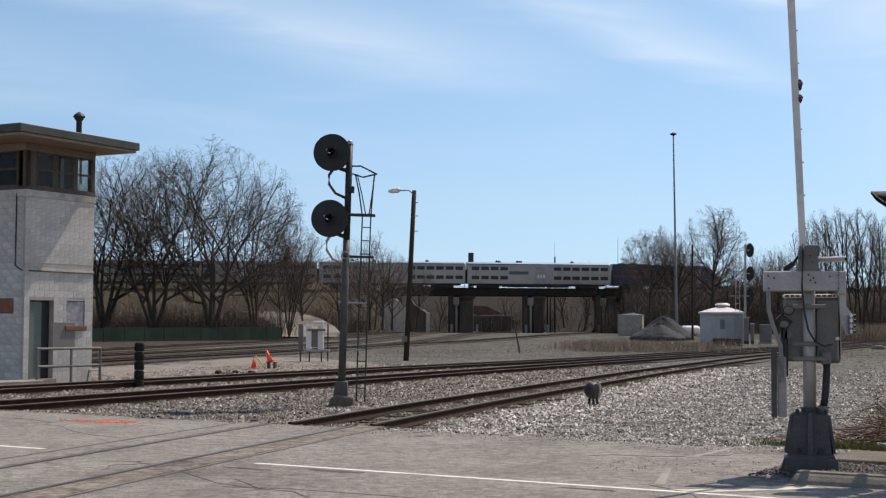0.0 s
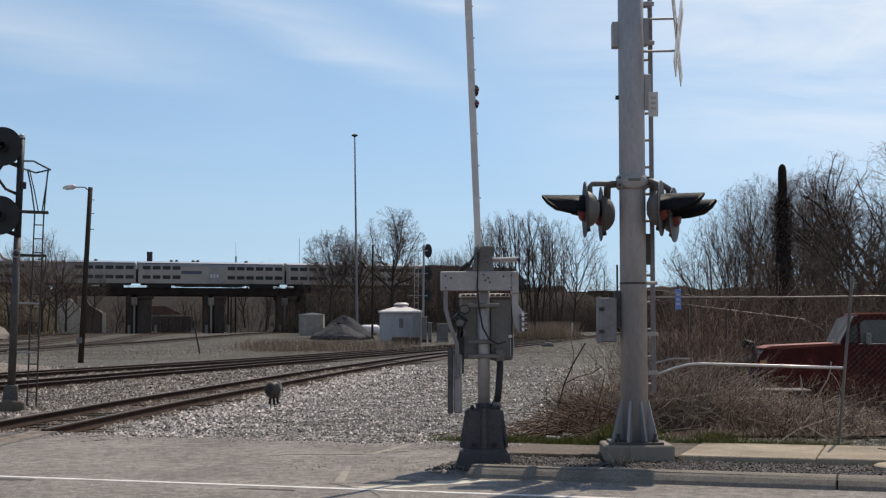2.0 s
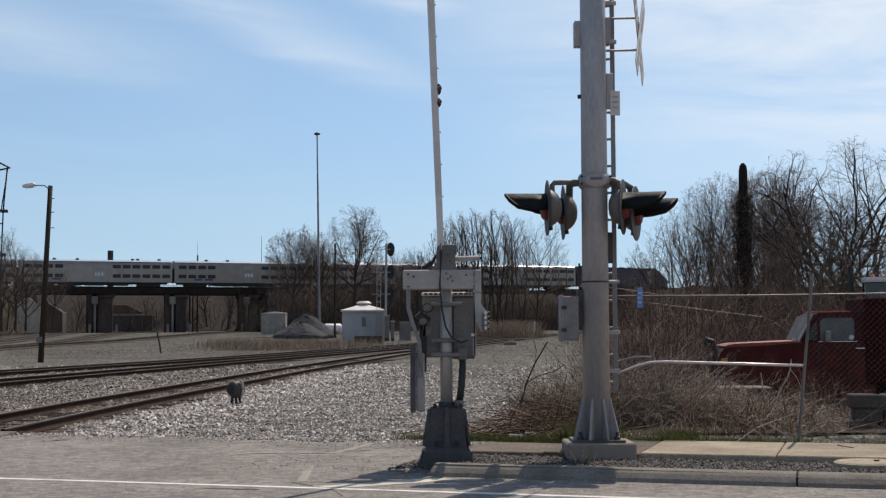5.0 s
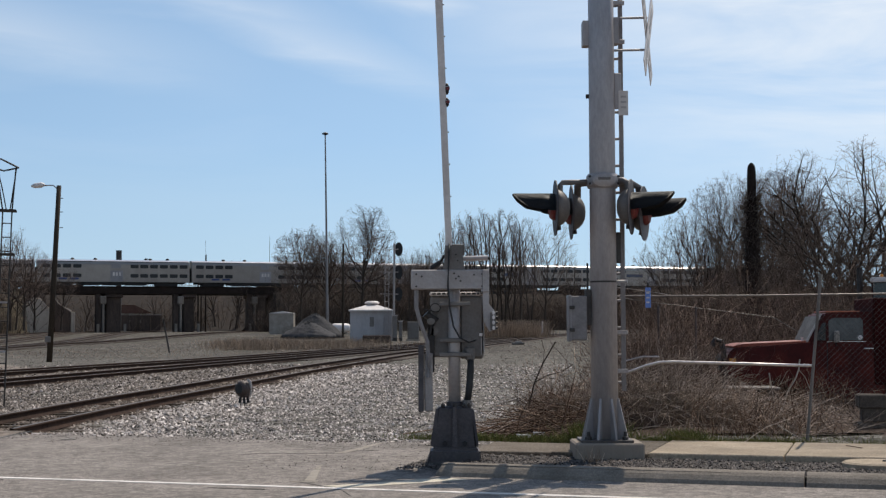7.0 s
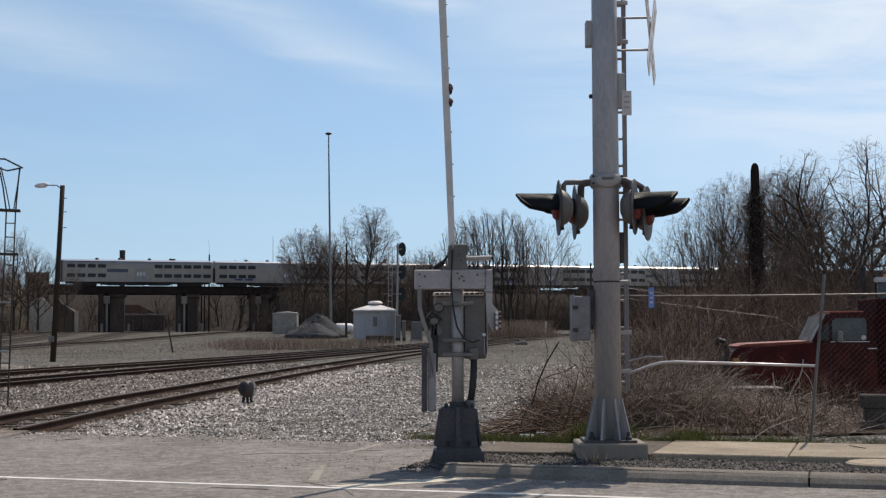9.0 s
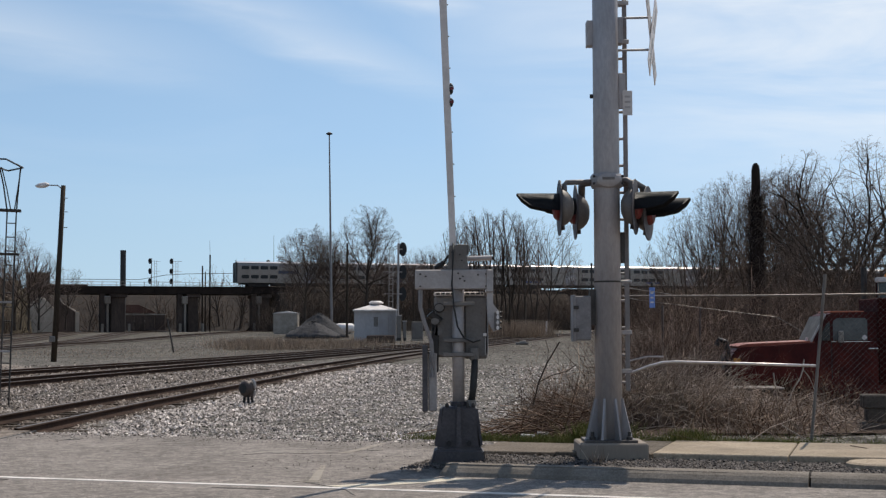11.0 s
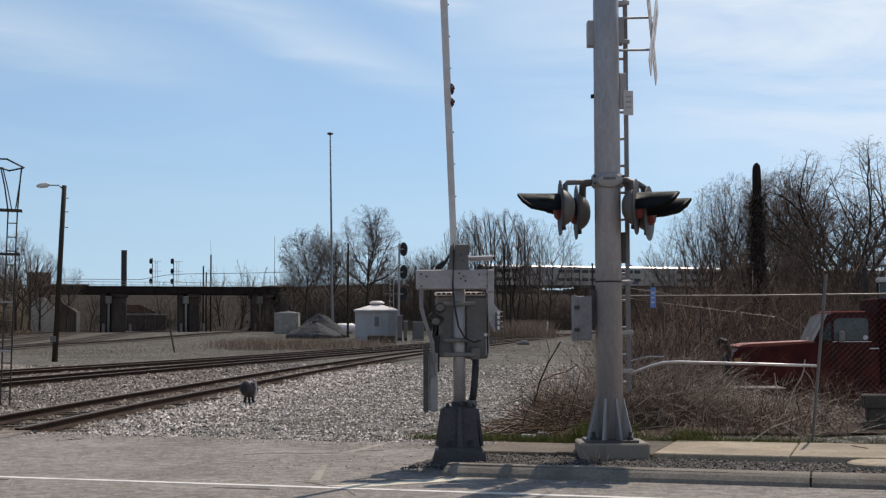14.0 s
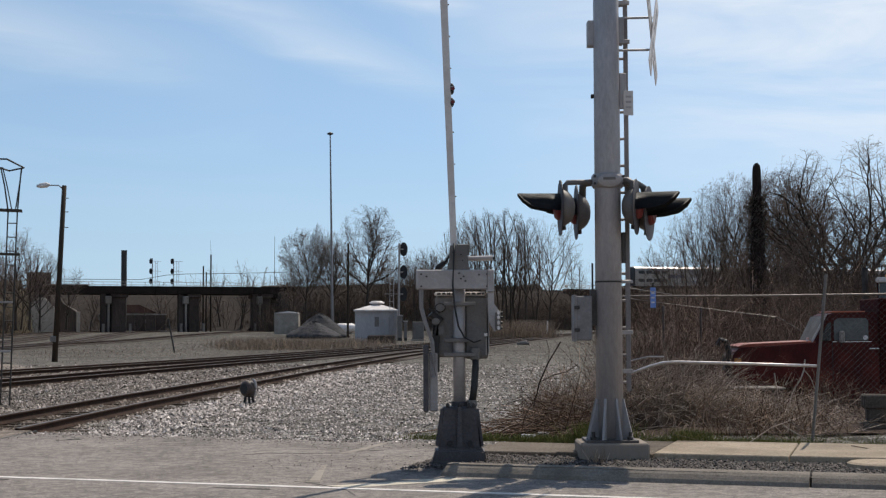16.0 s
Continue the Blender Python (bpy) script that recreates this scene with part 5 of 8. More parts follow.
base = part("base", bevelled(prism([(-0.24, 0.15), (0.25, 0.15), (0.235, 0.22), (0.195, 0.6), (-0.185, 0.6), (-0.225, 0.22)], -0.2, 0.2), 0.018), M_BLUEGREY, gate, "dark blue-grey cast base")
part("base_web", prism([(-0.03, 0.2), (0.03, 0.2), (0.02, 0.6), (-0.02, 0.6)], -0.225, -0.19), M_BLUEGREY, base)
part("side_gusset", prism([(-0.27, 0.22), (-0.22, 0.2), (-0.18, 0.58), (-0.21, 0.58)], -0.2, -0.12), M_BLUEGREY, base)
part("side_gusset", prism([(0.27, 0.22), (0.22, 0.2), (0.18, 0.58), (0.21, 0.58)], -0.2, -0.12), M_BLUEGREY, base)
for x in (-0.13, 0.0, 0.1, 0.16):
    part("nut", lathe([(0.022, 0), (0.022, 0.03), (0.012, 0.05)], 6, pose(x, -0.19, 0.6)), M_DARKSTEEL, base)
for x in (-0.11, 0.11):
    part("anchor_nut", rod((x, -0.235, 0.24), (x, -0.2, 0.24), 0.03, n=6), M_BLACK, base)
part("mast", rod((0, 0, 0.55), (0, 0, 2.28), 0.068, n=20), M_ALU, gate, "bright aluminium mast tube", True)
part("mast_sleeve", rod((0, 0, 0.6), (0, 0, 0.66), 0.09, n=20), M_BLUEGREY, gate)
for z in (1.28, 1.47, 1.95):
    cl = part("mast_clamp", rod((0, 0, z - 0.03), (0, 0, z + 0.03), 0.088, n=16), M_GREYBOX, gate)
    part("clamp_bar", box(-0.17, -0.1, z - 0.025, 0.18, -0.06, z + 0.025, 0.006), M_GREYBOX, cl)
# mechanism cases behind the mast
left = part("mechanism_case", box(-0.27, 0.06, 1.24, -0.03, 0.42, 2.06, 0.03), M_GREYBOX, gate, "weathered grey mechanism case")
part("case_lid", box(-0.275, 0.05, 2.06, -0.035, 0.43, 2.11, 0.015), M_WHITE, left, "pale case lid with slots")
for k in range(4):
    part("lid_slot", box(-0.245 + k * 0.055, 0.043, 2.074, -0.205 + k * 0.055, 0.052, 2.1), M_DARKSTEEL, left)
part("port", rod((-0.21, 0.07, 1.9), (-0.21, -0.02, 1.9), 0.05, n=16), M_GREYBOX, left, "round capped port")
part("port_ring", rod((-0.21, 0.06, 1.9), (-0.21, 0.02, 1.9), 0.062, n=16), M_DARKSTEEL, left)
part("port", rod((-0.235, 0.07, 1.6), (-0.235, 0.0, 1.6), 0.07, n=16), M_GREYBOX, left)
right = part("mechanism_case", box(0.05, 0.02, 1.22, 0.39, 0.42, 2.06, 0.035), M_GREYBOX, gate, "weathered grey mechanism case")
part("case_lid", box(0.05, 0.01, 2.06, 0.33, 0.43, 2.11, 0.015), M_WHITE, right, "pale case lid with slots")
for k in range(4):
    part("lid_slot", box(0.08 + k * 0.06, 0.003, 2.074, 0.125 + k * 0.06, 0.012, 2.1), M_DARKSTEEL, right)
part("hinge_strip", box(0.385, 0.0, 1.3, 0.405, 0.06, 1.95, 0.005), M_ALU, right)
part("latch", box(0.3, -0.01, 1.52, 0.37, 0.02, 1.56, 0.004), M_WHITE, right)
part("panel_rib", box(0.335, -0.006, 1.27, 0.35, 0.02, 1.5), M_ALU, right)
part("conduit_hub", box(0.12, -0.06, 1.2, 0.23, 0.05, 1.38, 0.02), M_GREYBOX, right)
# crossbeam that carries the counterweights
beam = part("crossbeam", bevelled(box(-0.48, -0.14, 2.14, 0.42, -0.05, 2.4), 0.012), M_ALU, gate, "pale aluminium crossbeam")
part("beam_end", box(0.36, -0.16, 2.1, 0.5, 0.28, 2.4, 0.012), M_ALU, beam)
bolt_row(beam, [(x, -0.14, z) for x in (-0.42, 0.35) for z in (2.18, 2.34)] + [(0.0, -0.14, 2.35), (0.05, -0.14, 2.31), (0.07, -0.14, 2.25), (0.02, -0.14, 2.28), (0.22, -0.14, 2.33), (-0.36, -0.14, 2.31)], 0.012)
hub = part("arm_hub", prism([(-0.13, 2.4), (0.12, 2.4), (0.1, 2.55), (0.09, 2.72), (-0.1, 2.72), (-0.11, 2.5)], -0.12, 0.08), M_GREYBOX, gate, "tapered grey arm socket")
part("hub_plate", box(-0.02, -0.09, 2.6, 0.12, 0.1, 2.74, 0.01), M_GREYBOX, hub)
bolt_row(hub, [(-0.07, -0.12, 2.63), (0.02, -0.12, 2.6), (0.04, -0.12, 2.52)], 0.01)
part("stub_shaft", rod((0.08, -0.02, 2.55), (0.48, -0.02, 2.56), 0.034, n=12), M_ALU, gate)
part("shaft_end", rod((0.46, -0.02, 2.555), (0.52, -0.02, 2.56), 0.02, n=8), M_DARKSTEEL, gate)
arm = part("arm", bevelled(prism([(-0.09, 2.62), (-0.018, 2.62), (-0.142, 6.9), (-0.228, 6.9)], -0.06, -0.02), 0.006), M_WHITE, gate, "white gate arm seen edge on")
part("arm_sleeve", box(-0.1, -0.075, 2.5, -0.02, -0.005, 2.72, 0.006), M_DARKSTEEL, arm)
for z, h in ((4.82, 0.075), (4.64, 0.06)):
    lamp = part("arm_lamp", lathe([(0.01, z - h), (0.024, z - h * 0.6), (0.027, z), (0.024, z + h * 0.6), (0.01, z + h)], 12, pose(-0.072, -0.04, 0)), M_BLACK, arm, "small black warning lamp on the arm", True)
    part("lamp_lens", rod((-0.06, -0.066, z), (-0.06, -0.082, z), 0.022, n=12), M_REDLENS, lamp)
    part("lamp_clip", box(-0.09, -0.07, z + h * 0.3, -0.04, -0.012, z + h * 0.45), M_ALU, lamp)
for k in range(10):
    z = 2.95 + k * 0.43
    if not 4.5 < z < 4.95:
        x = -0.018 - 0.029 * (z - 2.62)
        part("arm_bolt", rod((x - 0.004, -0.04, z), (x + 0.014, -0.04, z), 0.009, n=6), M_DARKSTEEL, arm)
part("cable", tube([(-0.05, -0.1, 2.75), (-0.06, -0.17, 2.5), (-0.07, -0.18, 2.2), (-0.05, -0.17, 1.9), (-0.01, -0.16, 1.65), (0.06, -0.15, 1.5), (0.16, -0.12, 1.44), (0.24, -0.05, 1.47)], 0.011, 6), M_RUBBER, gate, "", True)
part("cable", tube([(-0.1, 0.0, 2.6), (-0.16, 0.02, 2.5), (-0.22, 0.04, 2.45), (-0.26, 0.06, 2.42)], 0.016, 6), M_RUBBER, gate)
part("plug", rod((-0.15, 0.01, 2.51), (-0.24, 0.05, 2.43), 0.03, 0.04, 8), M_BLACK, gate)
# support straps and counterweights
strap = part("strap", tube([(-0.42, -0.1, 2.16), (-0.42, -0.1, 1.9), (-0.38, -0.1, 1.72), (-0.3, -0.1, 1.45), (-0.285, -0.1, 1.2), (-0.285, -0.1, 0.98)], 0.026, 6), M_LADDER, gate, "bent pale strap")
part("counterweight", box(-0.4, -0.12, 0.55, -0.34, 0.06, 1.4, 0.008), M_BLUEGREY, gate, "dark hanging counterweight plate")
part("counterweight", box(-0.335, -0.07, 0.55, -0.24, 0.02, 1.3, 0.01), M_ALU, gate)
part("counterweight", box(-0.3, 0.0, 1.05, -0.22, 0.1, 1.8, 0.01), M_DARKSTEEL, gate, "dark hanging counterweight plate")
part("crank", rod((-0.32, -0.02, 1.82), (-0.2, 0.0, 1.72), 0.05, n=10), M_DARKSTEEL, gate)
part("crank_pin", rod((-0.26, -0.08, 1.72), (-0.26, 0.08, 1.72), 0.045, n=12), M_GREYBOX, gate)
part("crank_link", tube([(-0.34, -0.04, 1.88), (-0.27, -0.05, 1.86), (-0.25, -0.05, 1.7), (-0.27, -0.05, 1.55), (-0.32, -0.05, 1.5)], 0.014, 6), M_DARKSTEEL, gate)
side = part("side_arm", bevelled(prism([(0.37, 2.15), (0.5, 2.15), (0.49, 1.95), (0.6, 1.86), (0.63, 1.72), (0.6, 1.6), (0.5, 1.58), (0.4, 1.7), (0.37, 1.85)], -0.13, -0.08), 0.006), M_ALU, gate, "curved pale side arm")
part("weight_block", box(0.52, -0.2, 1.6, 0.63, 0.05, 1.84, 0.01), M_GREYBOX, side)
for dz in (1.63, 1.7, 1.77, 1.83):
    part("bolt", rod((0.58, -0.24, dz), (0.58, -0.19, dz), 0.028, n=8), M_WHITE, side)
    part("bolt_end", rod((0.62, -0.22, dz), (0.66, -0.22, dz), 0.016, n=6), M_BLACK, side)
part("conduit", tube([(0.18, -0.02, 1.24), (0.18, -0.03, 1.1), (0.165, -0.04, 0.85), (0.14, -0.05, 0.64)], 0.04, 8), M_RUBBER, gate, "black flexible conduit", True)
part("conduit_nut", rod((0.14, -0.05, 0.6), (0.142, -0.05, 0.68), 0.055, n=8), M_GREYBOX, gate)

for o in gate.children_recursive:
    for v in o.data.vertices:
        c = v.co
        c.z = c.z * 1.1 if c.z < 0.6 else 0.66 + (c.z - 0.6) * 0.84
        if c.x > 0.25:
            c.x = 0.25 + (c.x - 0.25) * 0.55

# ---- cantilever flasher mast ----
MAST_X, MAST_Y = 1.87, 15.95
mast = thing("flasher_mast", pose(MAST_X, MAST_Y, ROAD_Z + 0.05), "tall galvanised steel mast with crossing flashers and a ladder", "crossing signal mast")
part("footing", box(-0.36, -0.33, -0.1, 0.4, 0.4, 0.2, 0.018), M_OLDCONC, mast, "square concrete footing")
part("base_plate", box(-0.29, -0.27, 0.2, 0.29, 0.27, 0.23, 0.005), M_MASTGREY, mast)
pole = part("pole", rod((0, 0, 0.22), (0, 0, 7.4), 0.152, 0.142, 32), M_GALV, mast, "thick galvanised steel tube", True)
for k in range(8):
    ang = k * 45 + 22
    part("gusset", prism([(0.14, 0.23), (0.27, 0.23), (0.26, 0.28), (0.165, 0.68), (0.14, 0.68)], -0.012, 0.012, None, pose(0, 0, 0, 0, 0, ang)), M_GALV, mast)
for k in range(4):
    ang = radians(45 + 90 * k)
    part("anchor_bolt", lathe([(0.035, 0), (0.035, 0.04), (0.02, 0.05), (0.018, 0.1)], 6, pose(0.29 * math.cos(ang), 0.27 * math.sin(ang), 0.22)), M_DARKSTEEL, mast)
for z, h in ((3.13, 0.16),):
    cl = part("flasher_clamp", lathe([(0.165, z - h / 2), (0.185, z - h / 2 + 0.03), (0.185, z + h / 2 - 0.03), (0.165, z + h / 2)], 24), M_ALU, mast, "pale cast clamp")
    part("clamp_badge", lathe([(0.082, 0.0), (0.082, 0.03), (0.07, 0.04)], 24, pose(0, -0.155, z - 0.005, 90, 0, 0) @ Matrix.Diagonal((1.72, 1, 1, 1))), M_ALU, cl, "oval cast clamp face", True)
    part("badge_bar", box(-0.07, -0.2, z + 0.0, 0.07, -0.19, z + 0.03, 0.004), M_GREYBOX, cl)
    bolt_row(cl, [(x, -0.15, z + dz) for x in (-0.16, 0.16) for dz in (-0.04, 0.04)], 0.016)
part("cable_band", rod((0, 0, 1.98), (0, 0, 2.0), 0.152, n=24), M_DARKSTEEL, mast)
part("side_knob", rod((-0.14, 0, 4.1), (-0.18, 0, 4.1), 0.025, n=8), M_DARKSTEEL, mast)


def flasher(x, y, z, way, lean, flip):
    """One lamp: round back plate, tapered housing, lens and a long hood, facing along the road."""
    m = pose(x, y, z, 0, 0, way)
    f = part("back_plate", lathe([(0.315, -0.006), (0.315, 0.006)], 28, m @ pose(0, 0, 0, 90, 0, 0)), M_BLUEGREY, mast, "round dark background plate")
    part("housing", lathe([(0.21, 0.0), (0.208, 0.03), (0.18, 0.08), (0.135, 0.12), (0.08, 0.145), (0.025, 0.152)], 22, m @ pose(0, 0.01, 0, -90, 0, 0)), M_GREYBOX, f, "grey lamp housing", True)
    part("lens", lathe([(0.14, 0.0), (0.135, 0.03), (0.11, 0.055), (0.05, 0.07)], 18, m @ pose(0, -0.01, 0, 90, 0, 0)), M_REDLENS, f, "dark red lens")
    part("latch", rod(m @ Vector((0, 0.03, -0.19)), m @ Vector((0, 0.045, -0.25)), 0.028, 0.02, 8), M_DARKSTEEL, f)
    # hood: an open shell cut away below
    hb = bmesh.new()
    rings = []
    for d, half in ((0.01, 104), (0.16, 100), (0.32, 88), (0.42, 62), (0.48, 28)):
        ring = []
        for k in range(15):
            an = radians(90 - half + 2 * half * k / 14)
            ring.append(hb.verts.new(m @ Vector((0.165 * math.cos(an), -d, 0.165 * math.sin(an)))))
        rings.append(ring)
    for a, b in zip(rings, rings[1:]):
        for k in range(14):
            hb.faces.new((a[k], a[k + 1], b[k + 1], b[k]))
    bmesh.ops.solidify(hb, geom=hb.faces[:], thickness=0.006)
    part("hood", hb, M_BLACK, f, "long black hood", True)
    return f


FLZ = 2.83
flasher(-0.545, -0.1, FLZ - 0.01, -89, 0, 0)
flasher(-0.33, 0.28, FLZ - 0.03, -90, 0, 0)
flasher(0.31, -0.1, FLZ, 75, 0, 0)
flasher(0.5, 0.22, FLZ - 0.05, 71, 0, 0)
part("crossarm", tube([(-0.15, -0.02, 3.12), (-0.36, -0.04, 3.115), (-0.46, -0.06, 3.11), (-0.485, -0.08, 3.08), (-0.485, -0.1, 2.9)], 0.03, 8), M_GREYBOX, mast, "grey lamp arm", True)
part("crossarm", tube([(-0.13, 0.1, 3.13), (-0.22, 0.2, 3.13), (-0.255, 0.27, 3.1), (-0.26, 0.28, 2.9)], 0.042, 8), M_GREYBOX, mast, "", True)
part("crossarm", tube([(0.14, -0.02, 3.13), (0.22, -0.05, 3.13), (0.27, -0.08, 3.1), (0.285, -0.1, 2.9)], 0.042, 8), M_GREYBOX, mast, "", True)
part("crossarm", tube([(0.13, 0.1, 3.12), (0.36, 0.18, 3.12), (0.44, 0.22, 3.08), (0.46, 0.22, 2.9)], 0.042, 8), M_GREYBOX, mast, "", True)
# junction box on the side
jb = part("junction_box", box(-0.4, -0.12, 1.33, -0.2, 0.16, 1.83, 0.012), M_LADDER, mast, "grey steel junction box with hinges")
part("door_lip", box(-0.405, -0.135, 1.32, -0.375, 0.17, 1.84, 0.004), M_LADDER, jb)
for z in (1.45, 1.7):
    part("hinge", box(-0.4, -0.15, z - 0.02, -0.34, -0.12, z + 0.02, 0.006), M_DARKSTEEL, jb)
part("box_bracket", box(-0.21, -0.05, 1.5, -0.14, 0.05, 1.9, 0.005), M_DARKSTEEL, mast)
part("box_whip", rod((-0.18, 0, 1.83), (-0.18, 0, 2.2), 0.012, n=6), M_DARKSTEEL, mast)
part("cable_grip", rod((0.14, -0.05, 1.99), (0.26, -0.08, 1.99), 0.02, n=6), M_ALU, mast)
# ladder
for x, y in ((0.245, 0.2), (-0.06, 0.3)):
    part("ladder_rail", box(x - 0.026, y - 0.012, 0.75, x + 0.026, y + 0.012, 7.3, 0.004), M_LADDER, mast)
for z in np.arange(0.85, 7.2, 0.31):
    part("rung", rod((-0.06, 0.3, z), (0.245, 0.2, z), 0.016, n=6), M_LADDER, mast)
for z in (0.98, 1.42, 3.15, 4.75, 5.2):
    part("ladder_bracket", box(0.1, 0.1, z - 0.025, 0.283, 0.13, z + 0.025, 0.005), M_ALU, mast)
part("side_plate", box(0.15, -0.02, 2.2, 0.2, 0.04, 2.55, 0.005), M_DARKSTEEL, mast)
# boxes and signs higher up
part("upper_box", box(-0.21, -0.02, 4.68, -0.13, 0.14, 4.97, 0.006), M_GALV, mast)
part("upper_box", box(0.13, -0.04, 4.7, 0.2, 0.12, 5.0, 0.006), M_GALV, mast)
part("sign_bracket", box(0.14, -0.05, 3.95, 0.22, 0.0, 4.36, 0.008), M_GALV, mast)
plate = part("number_plate", box(0.2, -0.11, 3.8, 0.31, -0.095, 4.08, 0.003), M_WHITE, mast, "small white plate with grey bars")
plate.matrix_basis = pose(-0.02, 0.02, 0.07)
for z in (3.88, 3.94, 4.0):
    part("bar", box(0.225, -0.113, z, 0.285, -0.109, z + 0.022), M_ALU, plate)
for z in (4.63, 5.0):
    part("crossbuck_arm", rod((0.14, 0.02, z), (0.53, -0.02, z), 0.014, n=6), M_ALU, mast)
CB = pose(0.53, -0.02, 4.8, 0, 0, 75)
for tilt in (48, -48):
    blade = part("crossbuck_blade", box(-0.61, -0.006, -0.115, 0.61, 0.006, 0.115, 0.004, m=None), M_WHITE, mast, "white crossbuck blade with grey bars")
    blade.matrix_basis = CB @ pose(0, 0.01 if tilt > 0 else -0.01, 0, 0, tilt, 0)
    for k in range(7):
        if k != 3:
            part("bar", box(-0.5 + k * 0.145, -0.009, -0.05, -0.41 + k * 0.145, 0.009, 0.05), M_ALU, blade)

# ---- fence ----
FA, FW = -1.05, 18.1       # run along the road, distance across


def fp(a, z, w=FW):
    return rd(a, w, z)


fence = thing("chain_link_fence", Matrix.Identity(4), "rusty chain-link fence on leaning galvanised posts", "fence")


def post(a, lean, top, z0=0.2):
    b, t = fp(a, z0), fp(a + lean, top)
    p = part("post", rod(b, t, 0.019, n=10), M_GREYBOX, fence)
    return p


post(-0.91, 0.21, 2.37)
for a in (2.15, 5.2, 8.3, 11.4):
    post(a, 0.0, 2.2)
part("top_rail", tube([fp(-3.35, 2.125), fp(-2.4, 2.118), fp(-1.6, 2.112), fp(-0.76, 2.115), fp(1, 2.125), fp(4, 2.13), fp(11.4, 2.13)], 0.013, 8), M_OLDWIRE, fence, "thin weathered top rail")
part("bent_pipe", tube([fp(-3.2, 1.1), fp(-3.11, 1.146), fp(-2.89, 1.228), fp(-2.72, 1.273), fp(-2.55, 1.281), fp(-1.6, 1.26), fp(-0.83, 1.239)], 0.018, 8), M_SHINY, fence, "bent galvanised pipe", True)
part("loose_pipe", tube([fp(-3.4, 1.25, 19.2), fp(-3.3, 1.274, 19.2), fp(-3.1, 1.321, 19.2), fp(-2.88, 1.322, 19.2)], 0.012, 6), M_SHINY, fence)
part("strut", rod(fp(-0.92, 0.3), fp(-1.25, 0.5), 0.007, n=6), M_CONC, fence)
wire0, wire1 = [], []
H0, H1 = 0.3, 2.11
for k in range(-26, 160):
    a0 = -0.85 + k * 0.072
    for sgn in (1, -1):
        lo, hi = (a0, a0 + (H1 - H0)) if sgn > 0 else (a0 + (H1 - H0), a0)
        zlo, zhi = H0, H1
        x0, x1, z0, z1 = lo, hi, zlo, zhi
        left = -0.78
        if x0 < left and x1 < left:
            continue
        if x0 < left:
            z0 += (left - x0) / (x1 - x0) * (z1 - z0)
            x0 = left
        if x1 < left:
            z1 = z0 + (left - x0) / (x1 - x0) * (z1 - z0)
            x1 = left
        wire0.append(tuple(fp(x0, z0, FW + 0.01 * sgn)))
        wire1.append(tuple(fp(x1, z1, FW + 0.01 * sgn)))
n = len(wire0)
finish("mesh_wire", sticks_mesh("mesh_wire", wire0, wire1, np.full(n, 0.0018), np.full(n, 0.0018)), M_MESHWIRE, fence)
wires = thing("fence_wire", Matrix.Identity(4), "two sagging wires strung beside the mast", "wire")
part("strand", tube([rd(-3.2, 15.9, 2.21), rd(-2.9, 16.9, 2.19), rd(-2.6, 18.05, 2.14)], 0.004, 5), M_OLDWIRE, wires)
part("strand", tube([rd(-3.2, 15.9, 2.15), rd(-3.03, 18.05, 2.074), rd(-2.52, 18.05, 2.005), rd(-1.89, 18.05, 1.922), rd(-1.28, 18.05, 1.841), rd(-0.98, 18.05, 1.658)], 0.004, 5), M_OLDWIRE, wires)
tag = thing("tag", pose(*rd(-2.84, 18.05, 2.12), 0, 0, ROAD_TURN), "small blue plastic tag hung on the fence wire", "tag")
part("plate", box(-0.036, -0.008, -0.15, 0.034, 0.008, 0.11, 0.006), M_BLUETAG, tag)
for z in (-0.09, -0.03, 0.03):
    part("bar", box(-0.02, -0.011, z, 0.018, 0.011, z + 0.02), M_WHITE, tag)
part("clip", box(-0.012, -0.014, 0.11, 0.012, 0.014, 0.17), M_DARKSTEEL, tag)


# ---- vehicles and blocks behind the fence ----
truck = thing("pickup_truck", pose(6.02, 30.1, 0.12, 0, 0, -5), "derelict faded red pickup truck with a dark cab guard", "pickup truck")
TW = 0.92
low = part("lower_body", bevelled(prism([(0.05, 0.55), (0.0, 0.8), (0.05, 1.05), (0.18, 1.16), (0.9, 1.2), (1.55, 1.25), (3.2, 1.28), (3.2, 0.1), (1.74, 0.12), (1.66, 0.34), (0.52, 0.38), (0.3, 0.48)], -TW, TW), 0.035, 2), M_TRUCK, truck)
part("bonnet", bevelled(prism([(0.16, 1.15), (0.12, 1.18), (0.35, 1.235), (1.72, 1.295), (1.72, 1.2)], -TW + 0.06, TW - 0.06), 0.02, 2), M_BONNET, low, "faded orange-red bonnet painted lighter for sun on its top")
cab = part("cab", bevelled(prism([(1.66, 1.24), (1.93, 1.79), (2.02, 1.865), (2.9, 1.89), (3.2, 1.84), (3.2, 1.24)], -TW + 0.08, TW - 0.08), 0.04, 2), M_TRUCK, truck)
part("roof_patch", box(2.08, -0.72, 1.875, 2.75, 0.72, 1.905, 0.005), M_LOCORED, cab, "orange-red panel on the roof")
part("windscreen", prism([(1.69, 1.28), (1.92, 1.78), (1.9, 1.8), (1.66, 1.3)], -0.78, 0.78), M_SCREEN, cab)
part("windscreen_frame", prism([(1.66, 1.26), (1.96, 1.83), (1.93, 1.85), (1.63, 1.28)], -0.86, -0.82), M_ALU, cab, "pale windscreen edge")
